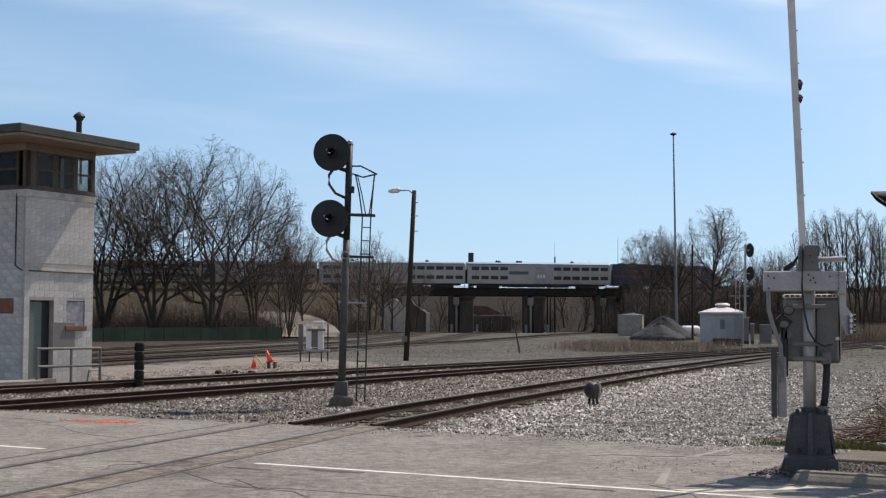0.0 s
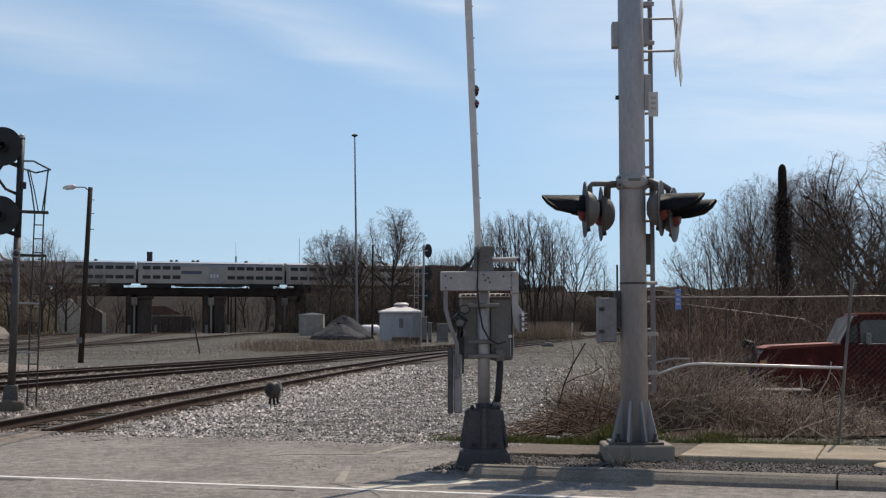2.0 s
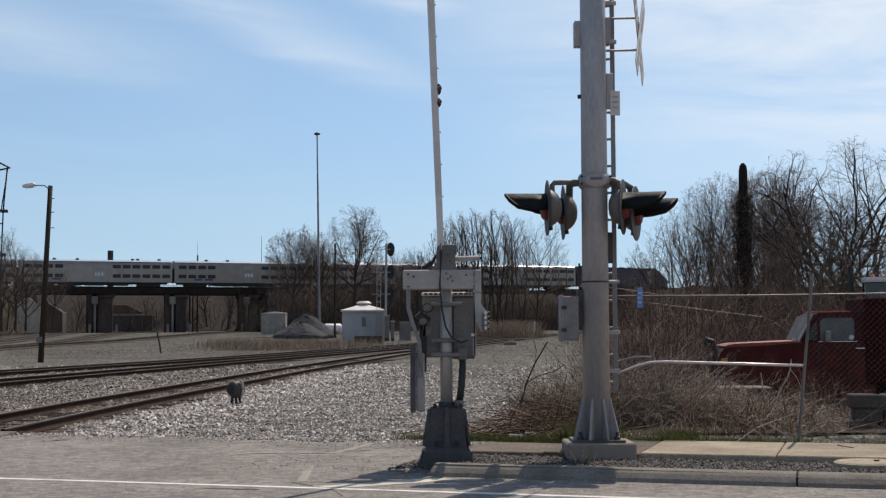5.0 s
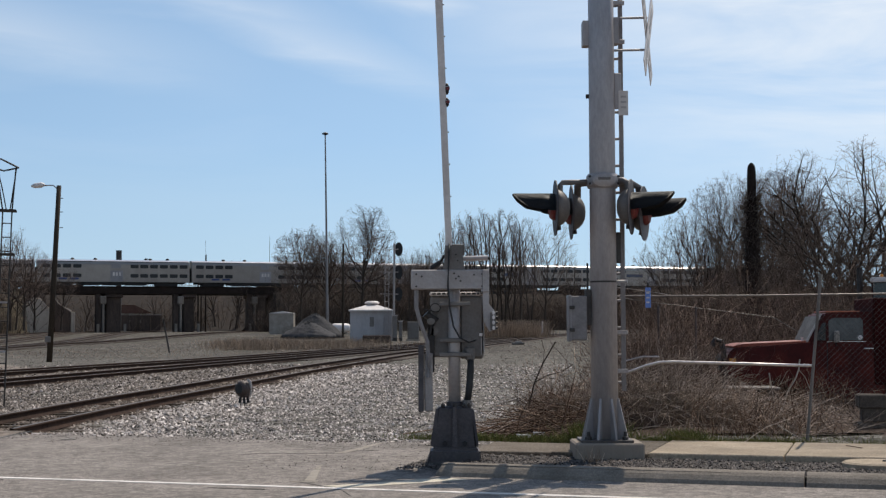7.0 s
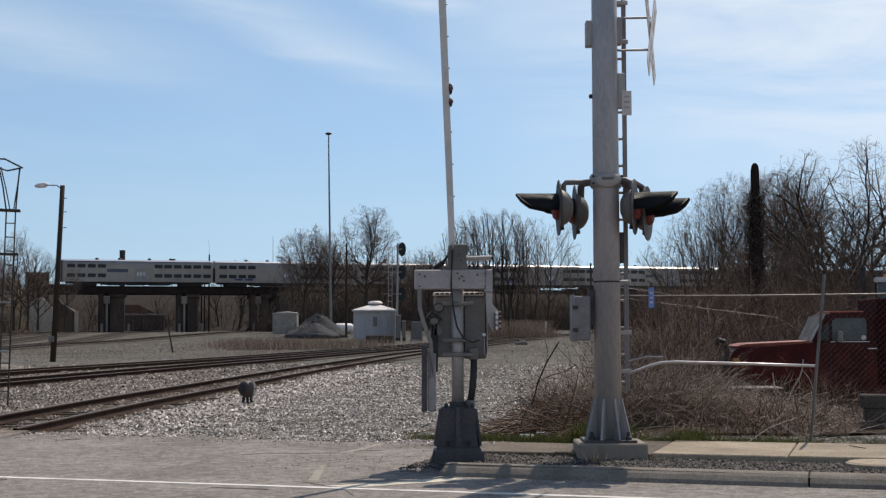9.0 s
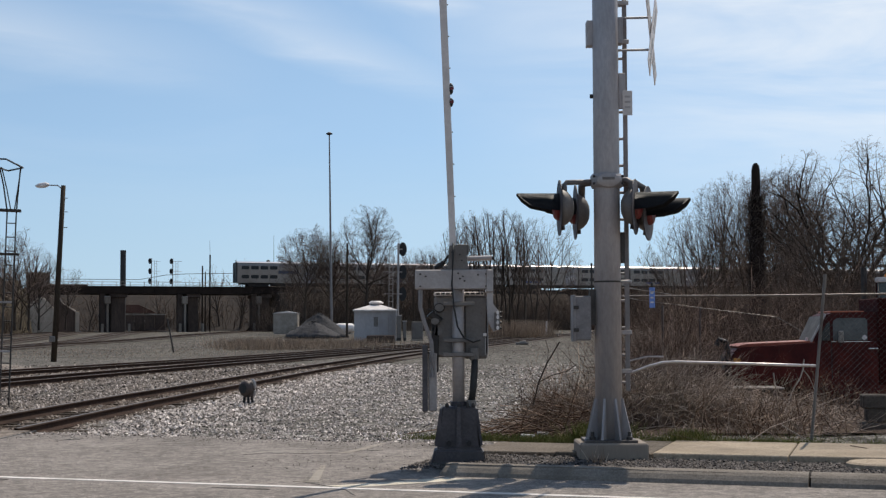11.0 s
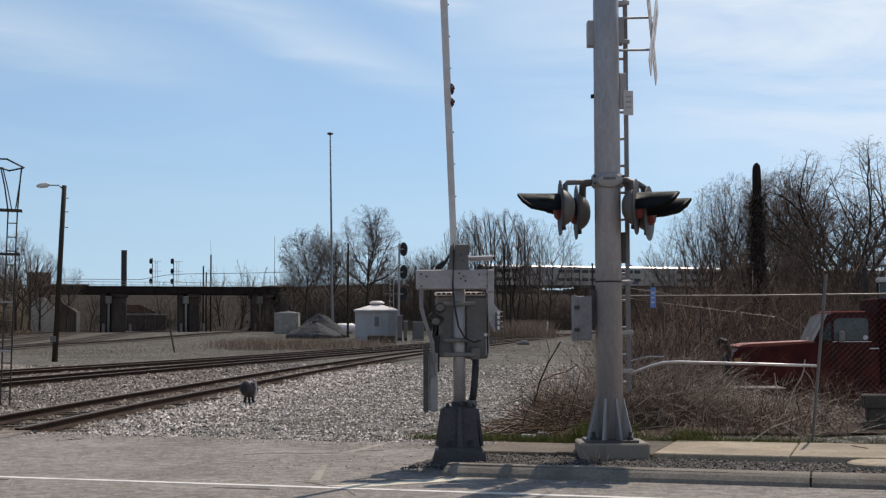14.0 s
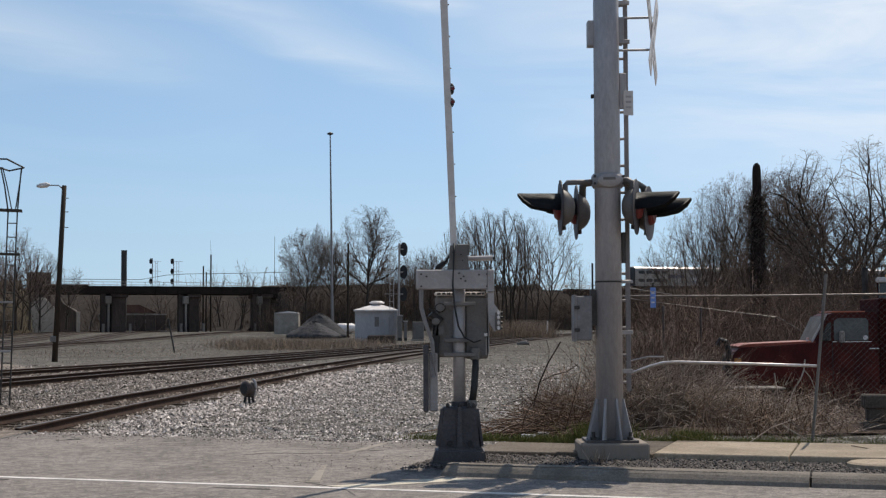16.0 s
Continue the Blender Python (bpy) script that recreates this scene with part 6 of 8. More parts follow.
for y in (-TW + 0.065, TW - 0.065):
    part("side_window", prism([(2.09, 1.3), (2.09, 1.7), (2.17, 1.76), (2.74, 1.76), (2.78, 1.7), (2.78, 1.3)], y - 0.012, y + 0.012), M_DARKGLASS if y > 0 else mat("dusty_glass", (0.075, 0.085, 0.085), (0.14, 0.15, 0.148), 3, 0.15, 0, 0, spread=0), cab, "dusty side window")
    part("quarter_window", prism([(1.78, 1.3), (1.97, 1.66), (2.03, 1.66), (2.03, 1.3)], y - 0.012, y + 0.012), M_DARKGLASS, cab)
    part("window_trim", box(2.05, y - 0.014, 1.27, 2.84, y + 0.014, 1.285), M_CHROME, cab)
part("sticker", lathe([(0.05, 0), (0.05, 0.004)], 12, pose(2.72, -TW + 0.05, 1.36, 90, 0, 0)), M_WHITE, cab)
mirror = part("mirror", box(2.17, -TW - 0.16, 1.26, 2.27, -TW - 0.06, 1.5, 0.02), M_CONC, truck, "faded pale door mirror")
part("mirror_arm", rod((2.22, -TW, 1.2), (2.22, -TW - 0.1, 1.3), 0.012, n=6), M_BLACK, mirror)
part("door_handle", box(2.78, -TW - 0.03, 1.12, 2.98, -TW - 0.005, 1.15, 0.006), M_CHROME, truck)
part("door_seam", box(2.04, -TW - 0.004, 0.5, 2.055, -TW + 0.02, 1.26), M_BLACK, truck)
part("cowl_flasher", rod((1.6, -0.6, 1.28), (1.6, -0.6, 1.36), 0.03, n=8), M_WHITE, truck)
# bumper and headlights are coloured dark for the shade on the front
part("bumper", box(-0.1, -TW + 0.1, 0.42, 0.0, TW - 0.1, 0.6, 0.03), M_TRUCKDARK, truck)
part("grille", box(-0.02, -0.62, 0.66, 0.02, 0.62, 1.0, 0.01), M_DARKSTEEL, truck)
for y in (-0.76, 0.76):
    part("headlight", box(-0.03, y - 0.12, 0.72, 0.03, y + 0.12, 0.95, 0.02), M_DARKGLASS, truck)
part("side_marker", box(0.06, -TW - 0.012, 0.86, 0.2, -TW + 0.01, 0.94, 0.005), M_AMBER, truck)
for x, y in ((1.05, -0.8), (1.05, 0.8), (4.35, -0.8), (4.35, 0.8)):
    w = part("wheel", rod((x, y - 0.11, 0.36), (x, y + 0.11, 0.36), 0.36, n=20), M_TYRE, truck)
    part("rim", rod((x, y - 0.12, 0.36), (x, y + 0.12, 0.36), 0.19, n=14), M_RAIL, w)
rear = part("bed", box(3.46, -0.95, 0.1, 6.2, 0.95, 1.3, 0.03), M_TRUCKDARK, truck, "dark red cargo bed")
part("headboard", box(2.98, -0.96, 0.4, 3.44, 0.96, 2.17, 0.02), M_TRUCKDARK, truck, "dark red cab guard")
part("wheel_arch", box(3.9, -1.0, 0.05, 4.85, -0.9, 0.85, 0.05), M_BLACK, rear)
wrench = thing("engine_part", pose(5.86, 29.3, 0.1), "black engine hoist arm standing in the brush", "machine part")
part("post", rod((0, 0, 0), (0.05, 0, 1.1), 0.06, n=8), M_BLACK, wrench)
part("arm", tube([(0.05, 0, 1.1), (0.0, 0, 1.3), (-0.12, 0, 1.34), (-0.18, 0, 1.22)], 0.06, 8), M_BLACK, wrench)
part("hook", tube([(0.05, 0, 1.1), (0.16, 0, 0.95), (0.14, 0, 0.8)], 0.025, 6), M_ALU, wrench)

semi = thing("white_truck", pose(11.46, 37.3, 0.1, 0, 0, -17), "dark truck cab with a white bonnet and roof visor", "truck")
cabin = part("cab", bevelled(prism([(0.0, 0.5), (0.0, 2.83), (0.12, 2.91), (2.0, 2.91), (2.0, 0.5)], -0.2, 2.0), 0.05, 2), M_TRUCKDARK, semi, "dark cab sides")
part("roof_visor", bevelled(box(-0.03, -0.42, 2.747, 2.15, 0.3, 2.882), 0.03, 2), M_WHITE, cabin, "bright white roof visor")
part("windscreen", box(0.03, -0.24, 2.102, 2.12, -0.2, 2.747, 0.02), M_DARKGLASS, cabin, "dark windscreen")
part("pillar", box(1.03, -0.26, 2.102, 1.1, -0.19, 2.747), M_BLACK, cabin)
# pale panel added to show a reflection in the dark glass
part("sun_blind", box(0.416, -0.265, 2.177, 0.929, -0.243, 2.552, 0.01), M_SCREEN, cabin, "pale panel painted as a reflection in the windscreen")
for x in (0.257, 0.468, 0.679, 0.951, 1.238, 1.51):
    part("clearance_light", lathe([(0.05, 0), (0.045, 0.05), (0.02, 0.085)], 8, pose(x, -0.3, 2.882)), M_AMBER, semi)
bonnet = part("bonnet", bevelled(prism([(-1.35, 1.937), (-0.2, 2.102), (-0.2, 0.6), (-1.4, 0.6)], 0.239, 1.9, None, ALONG_X), 0.05, 2), M_WHITE, semi)
part("grille", box(0.49, -1.44, 0.8, 1.65, -1.36, 1.653, 0.02), M_DARKSTEEL, bonnet)
for x in (0.36, 1.78):
    part("headlight", lathe([(0.09, 0), (0.08, 0.03), (0.04, 0.045)], 12, pose(x, -1.38, 1.1, 90, 0, 0)), M_DARKGLASS, bonnet)
part("exhaust", rod((-0.3, 0.4, 0.5), (-0.3, 0.4, 3.16), 0.08, n=10), M_DARKSTEEL, semi)
for x in (0.25, 1.85):
    part("wheel", rod((x - 0.14, -0.8, 0.5), (x + 0.14, -0.8, 0.5), 0.5, n=20), M_TYRE, semi)

pile = thing("block_stack", pose(5.8, 19.6, 0.2, 0, 0, ROAD_TURN + 6), "stack of broken grey concrete blocks in the weeds", "concrete blocks")
rb = random.Random(8)
for row in range(3):
    for i in range(4):
        for j in range(2):
            if row == 2 and i == 3:
                continue
            x0 = i * 0.41 + (0.05 if row % 2 else 0) + rb.uniform(-0.02, 0.02)
            b = part("block", box(0, 0, 0, 0.39, 0.2, 0.19, 0.018), M_BLOCKS, pile)
            b.matrix_basis = pose(x0, j * 0.22 + rb.uniform(-0.03, 0.02), row * 0.193, rb.uniform(-1.0, 1.0), rb.uniform(-1.5, 1.5), rb.uniform(-5, 5))
pallet = thing("pallet", pose(5.3, 27.2, 0.2, 0, 0, -4), "weathered grey timber pallet lying in dead weeds", "pallet")
for y in np.arange(0, 1.0, 0.2):
    part("board", box(0, y, 0.32, 1.25, y + 0.12, 0.345, 0.004), M_CONC, pallet)
for x in (0.0, 0.56, 1.13):
    part("bearer", box(x, 0, 0.0, x + 0.09, 1.0, 0.32, 0.004), M_TRIM, pallet)

# ---- vine-covered trunk ----
VX, VY = 13.4, 60.0
snag = thing("dead_trunk", pose(VX, VY, 0), "dark dead trunk wrapped in bare vines", "tree trunk")
part("trunk", lathe([(0.42, -0.2), (0.36, 2), (0.31, 5), (0.2, 7.3), (0.185, 8.3), (0.15, 8.52), (0.06, 8.64)], 14), M_SNAG, snag, "dark brown trunk")
vr = np.random.default_rng(4)
p0, p1 = [], []
for k in range(2600):
    z = vr.uniform(0.5, 7.2) ** 1.0
    an, rr = vr.uniform(0, 2 * np.pi), 0.3 - 0.012 * z + abs(vr.normal(0, 0.12)) * (1.1 if z < 6 else 0.7)
    q = np.array((rr * np.cos(an), rr * np.sin(an), z))
    d = vr.normal(0, 0.14, 3) + np.array((0, 0, 0.14))
    p0.append(q)
    p1.append(q + d)
finish("vines", sticks_mesh("vines", p0, p1, np.full(2600, 0.016), np.full(2600, 0.008)), M_BRUSHDARK, snag)

# ---- dwarf signal ----
dwarf = thing("dwarf_signal", pose(-4.3, 31.4, 0.02, 0, 0, 0), "small dark dwarf signal lamp standing on the ballast", "dwarf signal")
part("foot", box(-0.14, -0.12, 0, 0.14, 0.12, 0.05, 0.01), M_DARKSTEEL, dwarf)
for x, y in ((-0.1, 0.0), (0.02, -0.08), (0.1, 0.02)):
    part("leg", rod((x, y, 0.04), (x * 0.7, y, 0.2), 0.03, n=6), M_BLACK, dwarf)
part("case", box(-0.09, -0.11, 0.17, 0.14, 0.12, 0.36, 0.025), M_OLDTIN, dwarf)
head = part("lamp_body", lathe([(0.12, -0.14), (0.165, -0.12), (0.175, 0.1), (0.13, 0.16)], 20, pose(0, 0, 0.36, 90, 0, -35)), M_OLDTIN, dwarf, "", True)
part("visor", tube([(0.1 + 0.06 * math.cos(k), -0.06, 0.36 + 0.19 * math.sin(k)) for k in np.arange(-1.3, 2.2, 0.35)], 0.034, 6), M_ALU, dwarf, "pale metal visor rim")
part("lens", lathe([(0.12, 0), (0.1, 0.02)], 16, pose(-0.085, -0.12, 0.36, 90, 0, -35)), M_BLACK, dwarf)

# ---- two-target signal with ladder ----
sig = thing("searchlight_signal", pose(-9.75, 30.1, 0.0, 0, 1.5, 14), "black two-target searchlight signal mast with a service ladder", "railway signal")
part("footing", bevelled(prism([(-0.3, -0.1), (0.32, -0.1), (0.28, 0.2), (-0.1, 0.26), (-0.22, 0.18)], -0.3, 0.3), 0.03), M_DIRTWALK, sig, "rough concrete footing")
part("base_casting", bevelled(prism([(-0.17, 0.2), (0.15, 0.2), (0.13, 0.55), (-0.14, 0.55)], -0.16, 0.16), 0.02), M_MASTGREY, sig)
part("mast", rod((0, 0, 0.5), (0, 0, 3.7), 0.085, 0.078, 14), M_MASTGREY, sig, "grey mast tube", True)
part("mast_top", rod((0, 0, 3.7), (0, 0, 5.85), 0.076, 0.074, 14), M_BLACK, sig, "", True)
part("mast_cap", lathe([(0.085, 5.85), (0.06, 5.92), (0.02, 5.95)], 12), M_ALU, sig)
for z, x in ((5.64, -0.385), (4.16, -0.385)):
    tgt = part("target", lathe([(0.42, -0.012), (0.42, 0.012)], 36, pose(x, -0.12, z, 90, 0, -6)), M_BLACK, sig, "large round black target")
    part("lamp_case", box(x - 0.17, -0.05, z - 0.2, x + 0.16, 0.25, z + 0.2, 0.05), M_BLACK, tgt)
    part("visor", lathe([(0.1, 0), (0.115, 0.2), (0.105, 0.2), (0.09, 0.0)], 16, pose(x + 0.02, -0.13, z - 0.02, 90, 0, -6)), M_BLACK, tgt)
    # chrome disc added, tilted skyward to give the lens its glint
    part("glint_plate", lathe([(0.085, 0), (0.06, 0.012)], 12, pose(x - 0.05, -0.2, z + 0.03, 52, 0, 20)), M_CHROME, tgt, "chrome disc added for the glint on the lens")
    part("bracket", tube([(x + 0.1, 0.05, z - 0.22), (x + 0.2, 0.02, z - 0.34), (0, 0, z - 0.4)], 0.05, 8), M_BLACK, sig)
    part("cable_pipe", tube([(x + 0.05, 0.0, z - 0.33), (x - 0.06, 0, z - 0.5), (x - 0.05, 0, z - 0.7), (x + 0.1, 0, z - 0.9), (-0.05, 0, z - 1.0)], 0.032, 8), M_DARKSTEEL if z > 5 else M_ALU, sig, "", True)
part("conduit_box", box(0.03, -0.12, 4.75, 0.14, -0.02, 4.9, 0.01), M_BLACK, sig)
part("ring", tube([(0.08 * math.cos(k), -0.1 - 0.02 * k, 3.35 + 0.08 * math.sin(k)) for k in np.arange(0, 6.3, 0.5)], 0.014, 6), M_ALU, sig)
LX0, LX1 = 0.33, 0.52
for x, x2 in ((LX0, 0.14), (LX1, 0.57)):
    part("ladder_rail", tube([(x, 0.1, 0.1), (x, 0.1, 3.3), (x, 0.1, 4.25), ((x + x2) / 2, 0.1, 4.8), (x2, 0.1, 5.2)], 0.018, 6), M_DARKSTEEL, sig)
for z in np.arange(0.4, 4.3, 0.3):
    part("rung", rod((LX0, 0.1, z), (LX1, 0.1, z), 0.012, n=6), M_DARKSTEEL, sig)
part("cage_ring", tube([(0.05, 0.0, 5.36), (0.28, -0.25, 5.34), (0.62, 0.1, 5.21), (0.3, 0.4, 5.16), (0.05, 0.05, 5.2)], 0.02, 6), M_DARKSTEEL, sig, "thin steel guard hoop")
for z in (4.27, 3.33):
    part("step_plate", box(-0.1, -0.15, z - 0.025, 0.62, 0.2, z + 0.02, 0.006), M_DARKSTEEL, sig)
for z in (2.3, 1.25):
    part("stay", box(-0.12, 0.04, z - 0.02, 0.5, 0.1, z + 0.02, 0.004), M_GALV, sig)
part("cage_bar", tube([(0.18, 0.1, 5.2), (0.3, 0.1, 4.75), (0.4, 0.1, 4.3)], 0.014, 6), M_DARKSTEEL, sig)
part("cage_bar", tube([(0.58, 0.1, 5.2), (0.53, 0.1, 4.75), (0.48, 0.1, 4.3)], 0.014, 6), M_DARKSTEEL, sig)

# ---- lamp pole, relay cabinet, cones, bollard ----
lamp = thing("street_lamp", pose(-19.52, 71.6, 0), "dark leaning wooden pole with a small street lamp", "street lamp")
part("pole", rod((-0.12, 0, -0.1), (0.28, 0, 8.95), 0.15, 0.12, 12), M_WOODPOLE, lamp, "", True)
part("lamp_arm", tube([(0.3, 0, 8.7), (0.0, -0.05, 8.95), (-0.5, -0.1, 8.95)], 0.035, 6), M_ALU, lamp)
part("lamp_head", lathe([(0.06, -0.35), (0.13, -0.15), (0.14, 0.15), (0.07, 0.32)], 12, pose(-0.75, -0.1, 8.95, 0, 84, 0)), M_WHITE, lamp, "pale lamp head", True)
part("meter_box", box(-0.3, -0.22, 1.0, -0.02, -0.08, 1.3, 0.02), M_GREYBOX, lamp)
for z in (6.8, 7.6, 8.3):
    part("insulator", rod((0.32, 0, z), (0.5, 0, z), 0.02, n=6), M_DARKSTEEL, lamp)
relay = thing("relay_cabinet", pose(-23.2, 67.4, 0.0, 0, 0, 16), "pale grey open relay cabinet rack on steel legs", "relay cabinet")
for x in (-0.75, -0.3, 0.3, 0.62):
    part("leg", rod((x, 0.1, 0), (x, 0.1, 1.9 if x in (-0.75, 0.62) else 0.7), 0.04, n=6), M_DARKSTEEL, relay)
part("side_case", box(-0.85, -0.1, 0.55, -0.62, 0.4, 1.9, 0.02), M_GREYBOX, relay)
part("case", box(-0.48, -0.05, 0.62, -0.2, 0.35, 1.85, 0.02), M_WHITE, relay)
part("case", box(0.12, -0.05, 0.62, 0.4, 0.35, 1.85, 0.02), M_WHITE, relay)
part("panel", box(-0.2, 0.0, 0.75, 0.12, 0.3, 1.55, 0.02), M_GREYBOX, relay)
part("hood", box(-0.4, -0.15, 1.55, 0.5, 0.35, 1.66, 0.02), M_GREYBOX, relay)
part("top_case", box(-0.15, -0.1, 1.88, 0.4, 0.35, 2.05, 0.04), M_WHITE, relay)
part("shelf", box(-0.6, -0.2, 0.52, 0.72, 0.4, 0.62, 0.01), M_ALU, relay)


def cone(m, label, h):
    c = thing("traffic_cone", m, label, "traffic cone", "cones beside the track")
    part("base", box(-0.16, -0.16, 0, 0.16, 0.16, 0.04, 0.01), M_CONE, c)
    part("shell", lathe([(0.12, 0.03), (0.035, h), (0.03, h)], 14), M_CONE, c, "", True)
    return c


cone(pose(-21.6, 55.0, 0.03), "small orange plastic traffic cone", 0.42)
cone(pose(-20.95, 55.2, 0.32, 0, -22, 0), "orange traffic cone tilted on a stand", 0.5)
stand = thing("stand", pose(-20.9, 55.2, 0), "small dark stand under the tilted cone", "stand")
part("top", box(-0.2, -0.15, 0.28, 0.2, 0.15, 0.32, 0.01), M_LOCORED, stand)
for x in (-0.12, 0.14):
    part("leg", box(x - 0.04, -0.1, 0, x + 0.04, 0.1, 0.28), M_DARKSTEEL, stand)
bar = thing("marker_bar", pose(-21.25, 55.1, 0.02), "yellow painted bar leaning over beside the cones", "marker")
part("bar", rod((0.12, 0, 0), (-0.3, 0, 0.52), 0.035, n=8), M_YELLOW, bar)
for k, (x, y, w) in enumerate(((-19.9, 47.9, 0.3), (-19.3, 48.6, 0.5), (-18.9, 48.5, 0.3))):
    sc = thing("scrap_plate", pose(x, y, 0.03, 8, 0, 30 * k), "rusty dark steel scrap lying on the gravel", "scrap", "scrap on the gravel")
    part("plate", box(-w, -0.1, 0, w, 0.1, 0.05, 0.02), M_RAIL, sc)
    part("end", box(-w - 0.08, -0.12, 0.02, -w + 0.12, 0.12, 0.12, 0.03), M_RAIL, sc)
boll = thing("bumping_post", pose(-17.9, 36.8, 0), "black ribbed rubber post between the tracks", "post")
for k in range(5):
    part("segment", lathe([(0.12, k * 0.26), (0.14, k * 0.26 + 0.04), (0.14, k * 0.26 + 0.2), (0.11, k * 0.26 + 0.25)], 14), M_TYRE, boll, "", True)
stake = thing("stake", pose(-18.2, 95.5, 0), "thin leaning steel stake in the gravel", "stake")
part("bar", rod((0.1, 0, 0), (-0.35, 0, 2.3), 0.06, 0.05, 6), M_DARKSTEEL, stake)

# ---- control tower ----
TWR = Matrix.Translation((-21.5, 36.7, 0.0)) @ Matrix.Rotation(math.atan2(0.967, 0.256), 4, "Z")
tower = thing("control_tower", TWR, "two-storey painted concrete-block railway control tower with a flat overhanging roof", "control tower")
W, DEP, TOPZ = 2.85, 5.2, 5.58
# the front runs along local x at y = 0, the depth along +y
core = bmesh.new()
box(0.02, 0.22, 0.0, W - 0.02, DEP, TOPZ, 0, core)
part("core", core, M_MORTAR, tower)
DOOR = (0.22, 1.2, 0.2, 2.5)
WIN = (1.72, 2.5, 1.75, 2.5)
front = part("front_wall", bmesh.new(), M_MORTAR, tower)
fb = bmesh.new()
for x0, x1, z0, z1 in ((0.02, DOOR[0], 0, TOPZ), (DOOR[0], DOOR[1], DOOR[3], TOPZ), (DOOR[1], WIN[0], 0, TOPZ), (WIN[0], WIN[1], 0, WIN[2]), (WIN[0], WIN[1], WIN[3], TOPZ), (WIN[1], W - 0.02, 0, TOPZ), (DOOR[0], DOOR[1], 0, DOOR[2])):
    box(x0, 0.001, z0, x1, 0.22, z1, 0, fb)
fb.to_mesh(front.data)
fb.free()
BLOCKS = {}


def block(parent, x0, x1, z0, y=None, on_side=False):
    w = round(x1 - x0, 3)
    key = (w, on_side)
    if key not in BLOCKS:
        b = box(0.004, -0.004, 0.004, w - 0.004, 0.05, 0.194, 0.004) if not on_side else box(-0.004, 0.004, 0.004, 0.05, w - 0.004, 0.194, 0.004)
        me = bpy.data.meshes.new("block")
        b.to_mesh(me)
        b.free()
        me.materials.append(M_BLOCK)
        BLOCKS[key] = me
    o = finish("block", BLOCKS[key], None, parent)
    o.location = (x0, 0.0, z0) if not on_side else (0.0, x0, z0)
    return o


rows = 28
for r in range(rows):
    z = r * 0.199
    if not 3.3 < z + 0.1 < 3.5:
        edges = [0.0] + list(np.arange(0.4 if r % 2 else 0.2, W, 0.4)) + [W]
        for x0, x1 in zip(edges, edges[1:]):
            segs = [(x0, x1)]
            for hx0, hx1, hz0, hz1 in (DOOR, WIN):
                if z + 0.19 > hz0 and z < hz1:
                    nxt = []
                    for s0, s1 in segs:
                        if s1 <= hx0 or s0 >= hx1:
                            nxt.append((s0, s1))
                        else:
                            if s0 < hx0:
                                nxt.append((s0, hx0))
                            if s1 > hx1:
                                nxt.append((hx1, s1))
                    segs = nxt
            for s0, s1 in segs:
                if s1 - s0 > 0.03:
                    block(front, round(s0, 3), round(s1, 3), z)
sidew = part("side_wall", box(0.001, 0.25, 0.0, 0.22, DEP, TOPZ), M_MORTAR, tower)
for r in range(rows):
    z = r * 0.199
    edges = [0.06] + list(np.arange(0.3 if r % 2 else 0.5, 2.2, 0.4))
    for y0, y1 in zip(edges, edges[1:]):
        block(sidew, round(y0, 3), round(y1, 3), z, None, True)
part("side_render", box(-0.004, 2.05, 0, 0.03, DEP, TOPZ), M_BLOCK, tower)
part("brick_band", box(-0.012, 0.4, 2.1, 0.02, 3.0, 2.55, 0.004), M_BRICKRED, tower, "faded red brick band")
part("string_course", box(-0.02, -0.02, 3.34, W + 0.01, 0.06, 3.42, 0.008), M_MORTAR, tower)
part("top_course", box(-0.03, -0.03, 5.5, W + 0.03, DEP + 0.03, 5.71, 0.012), M_BLOCK, tower)
door = part("door", box(DOOR[0] + 0.25, 0.14, DOOR[2], DOOR[1] - 0.35, 0.18, DOOR[3] - 0.04, 0.006), M_DOOR, tower, "grey-green door standing ajar")
door.matrix_basis = pose(0, 0, 0, 0, 0, 0)
part("door_leaf_edge", box(DOOR[0] + 0.02, 0.06, DOOR[2], DOOR[0] + 0.26, 0.12, DOOR[3] - 0.04, 0.006), M_DOOR, door)
# black panel fills the doorway gap in place of its shade
part("door_shadow_panel", box(DOOR[1] - 0.36, 0.17, DOOR[2], DOOR[1] - 0.02, 0.215, DOOR[3] - 0.02), M_BLACK, tower, "black panel standing for shade in the open doorway")
part("door_sill", box(DOOR[0] - 0.05, -0.12, 0.02, DOOR[1] + 0.05, 0.02, DOOR[2], 0.01), M_OLDCONC, tower)
board = part("window_cover", box(WIN[0] + 0.02, 0.03, WIN[2], WIN[1] - 0.02, 0.06, WIN[3] - 0.02, 0.004), M_FOIL, tower, "crumpled foil sheet over a window")
part("window_sill", box(WIN[0] - 0.06, -0.05, WIN[2] - 0.13, WIN[1] + 0.06, 0.03, WIN[2], 0.01), M_BRICKRED, tower, "red brick sill")
part("patch", box(1.22, -0.008, 1.1, 2.1, 0.02, 1.85, 0.003), M_RENDER, tower, "grey rendered patch")
part("conduit", tube([(-0.02, 0.35, 5.6), (-0.025, 0.35, 4.2), (-0.025, 0.35, 3.5), (-0.03, 0.1, 3.36), (0.2, -0.03, 3.35), (W, -0.03, 3.35)], 0.02, 6), M_DARKSTEEL, tower)
# window band
WB0, WB1 = 5.71, 7.07
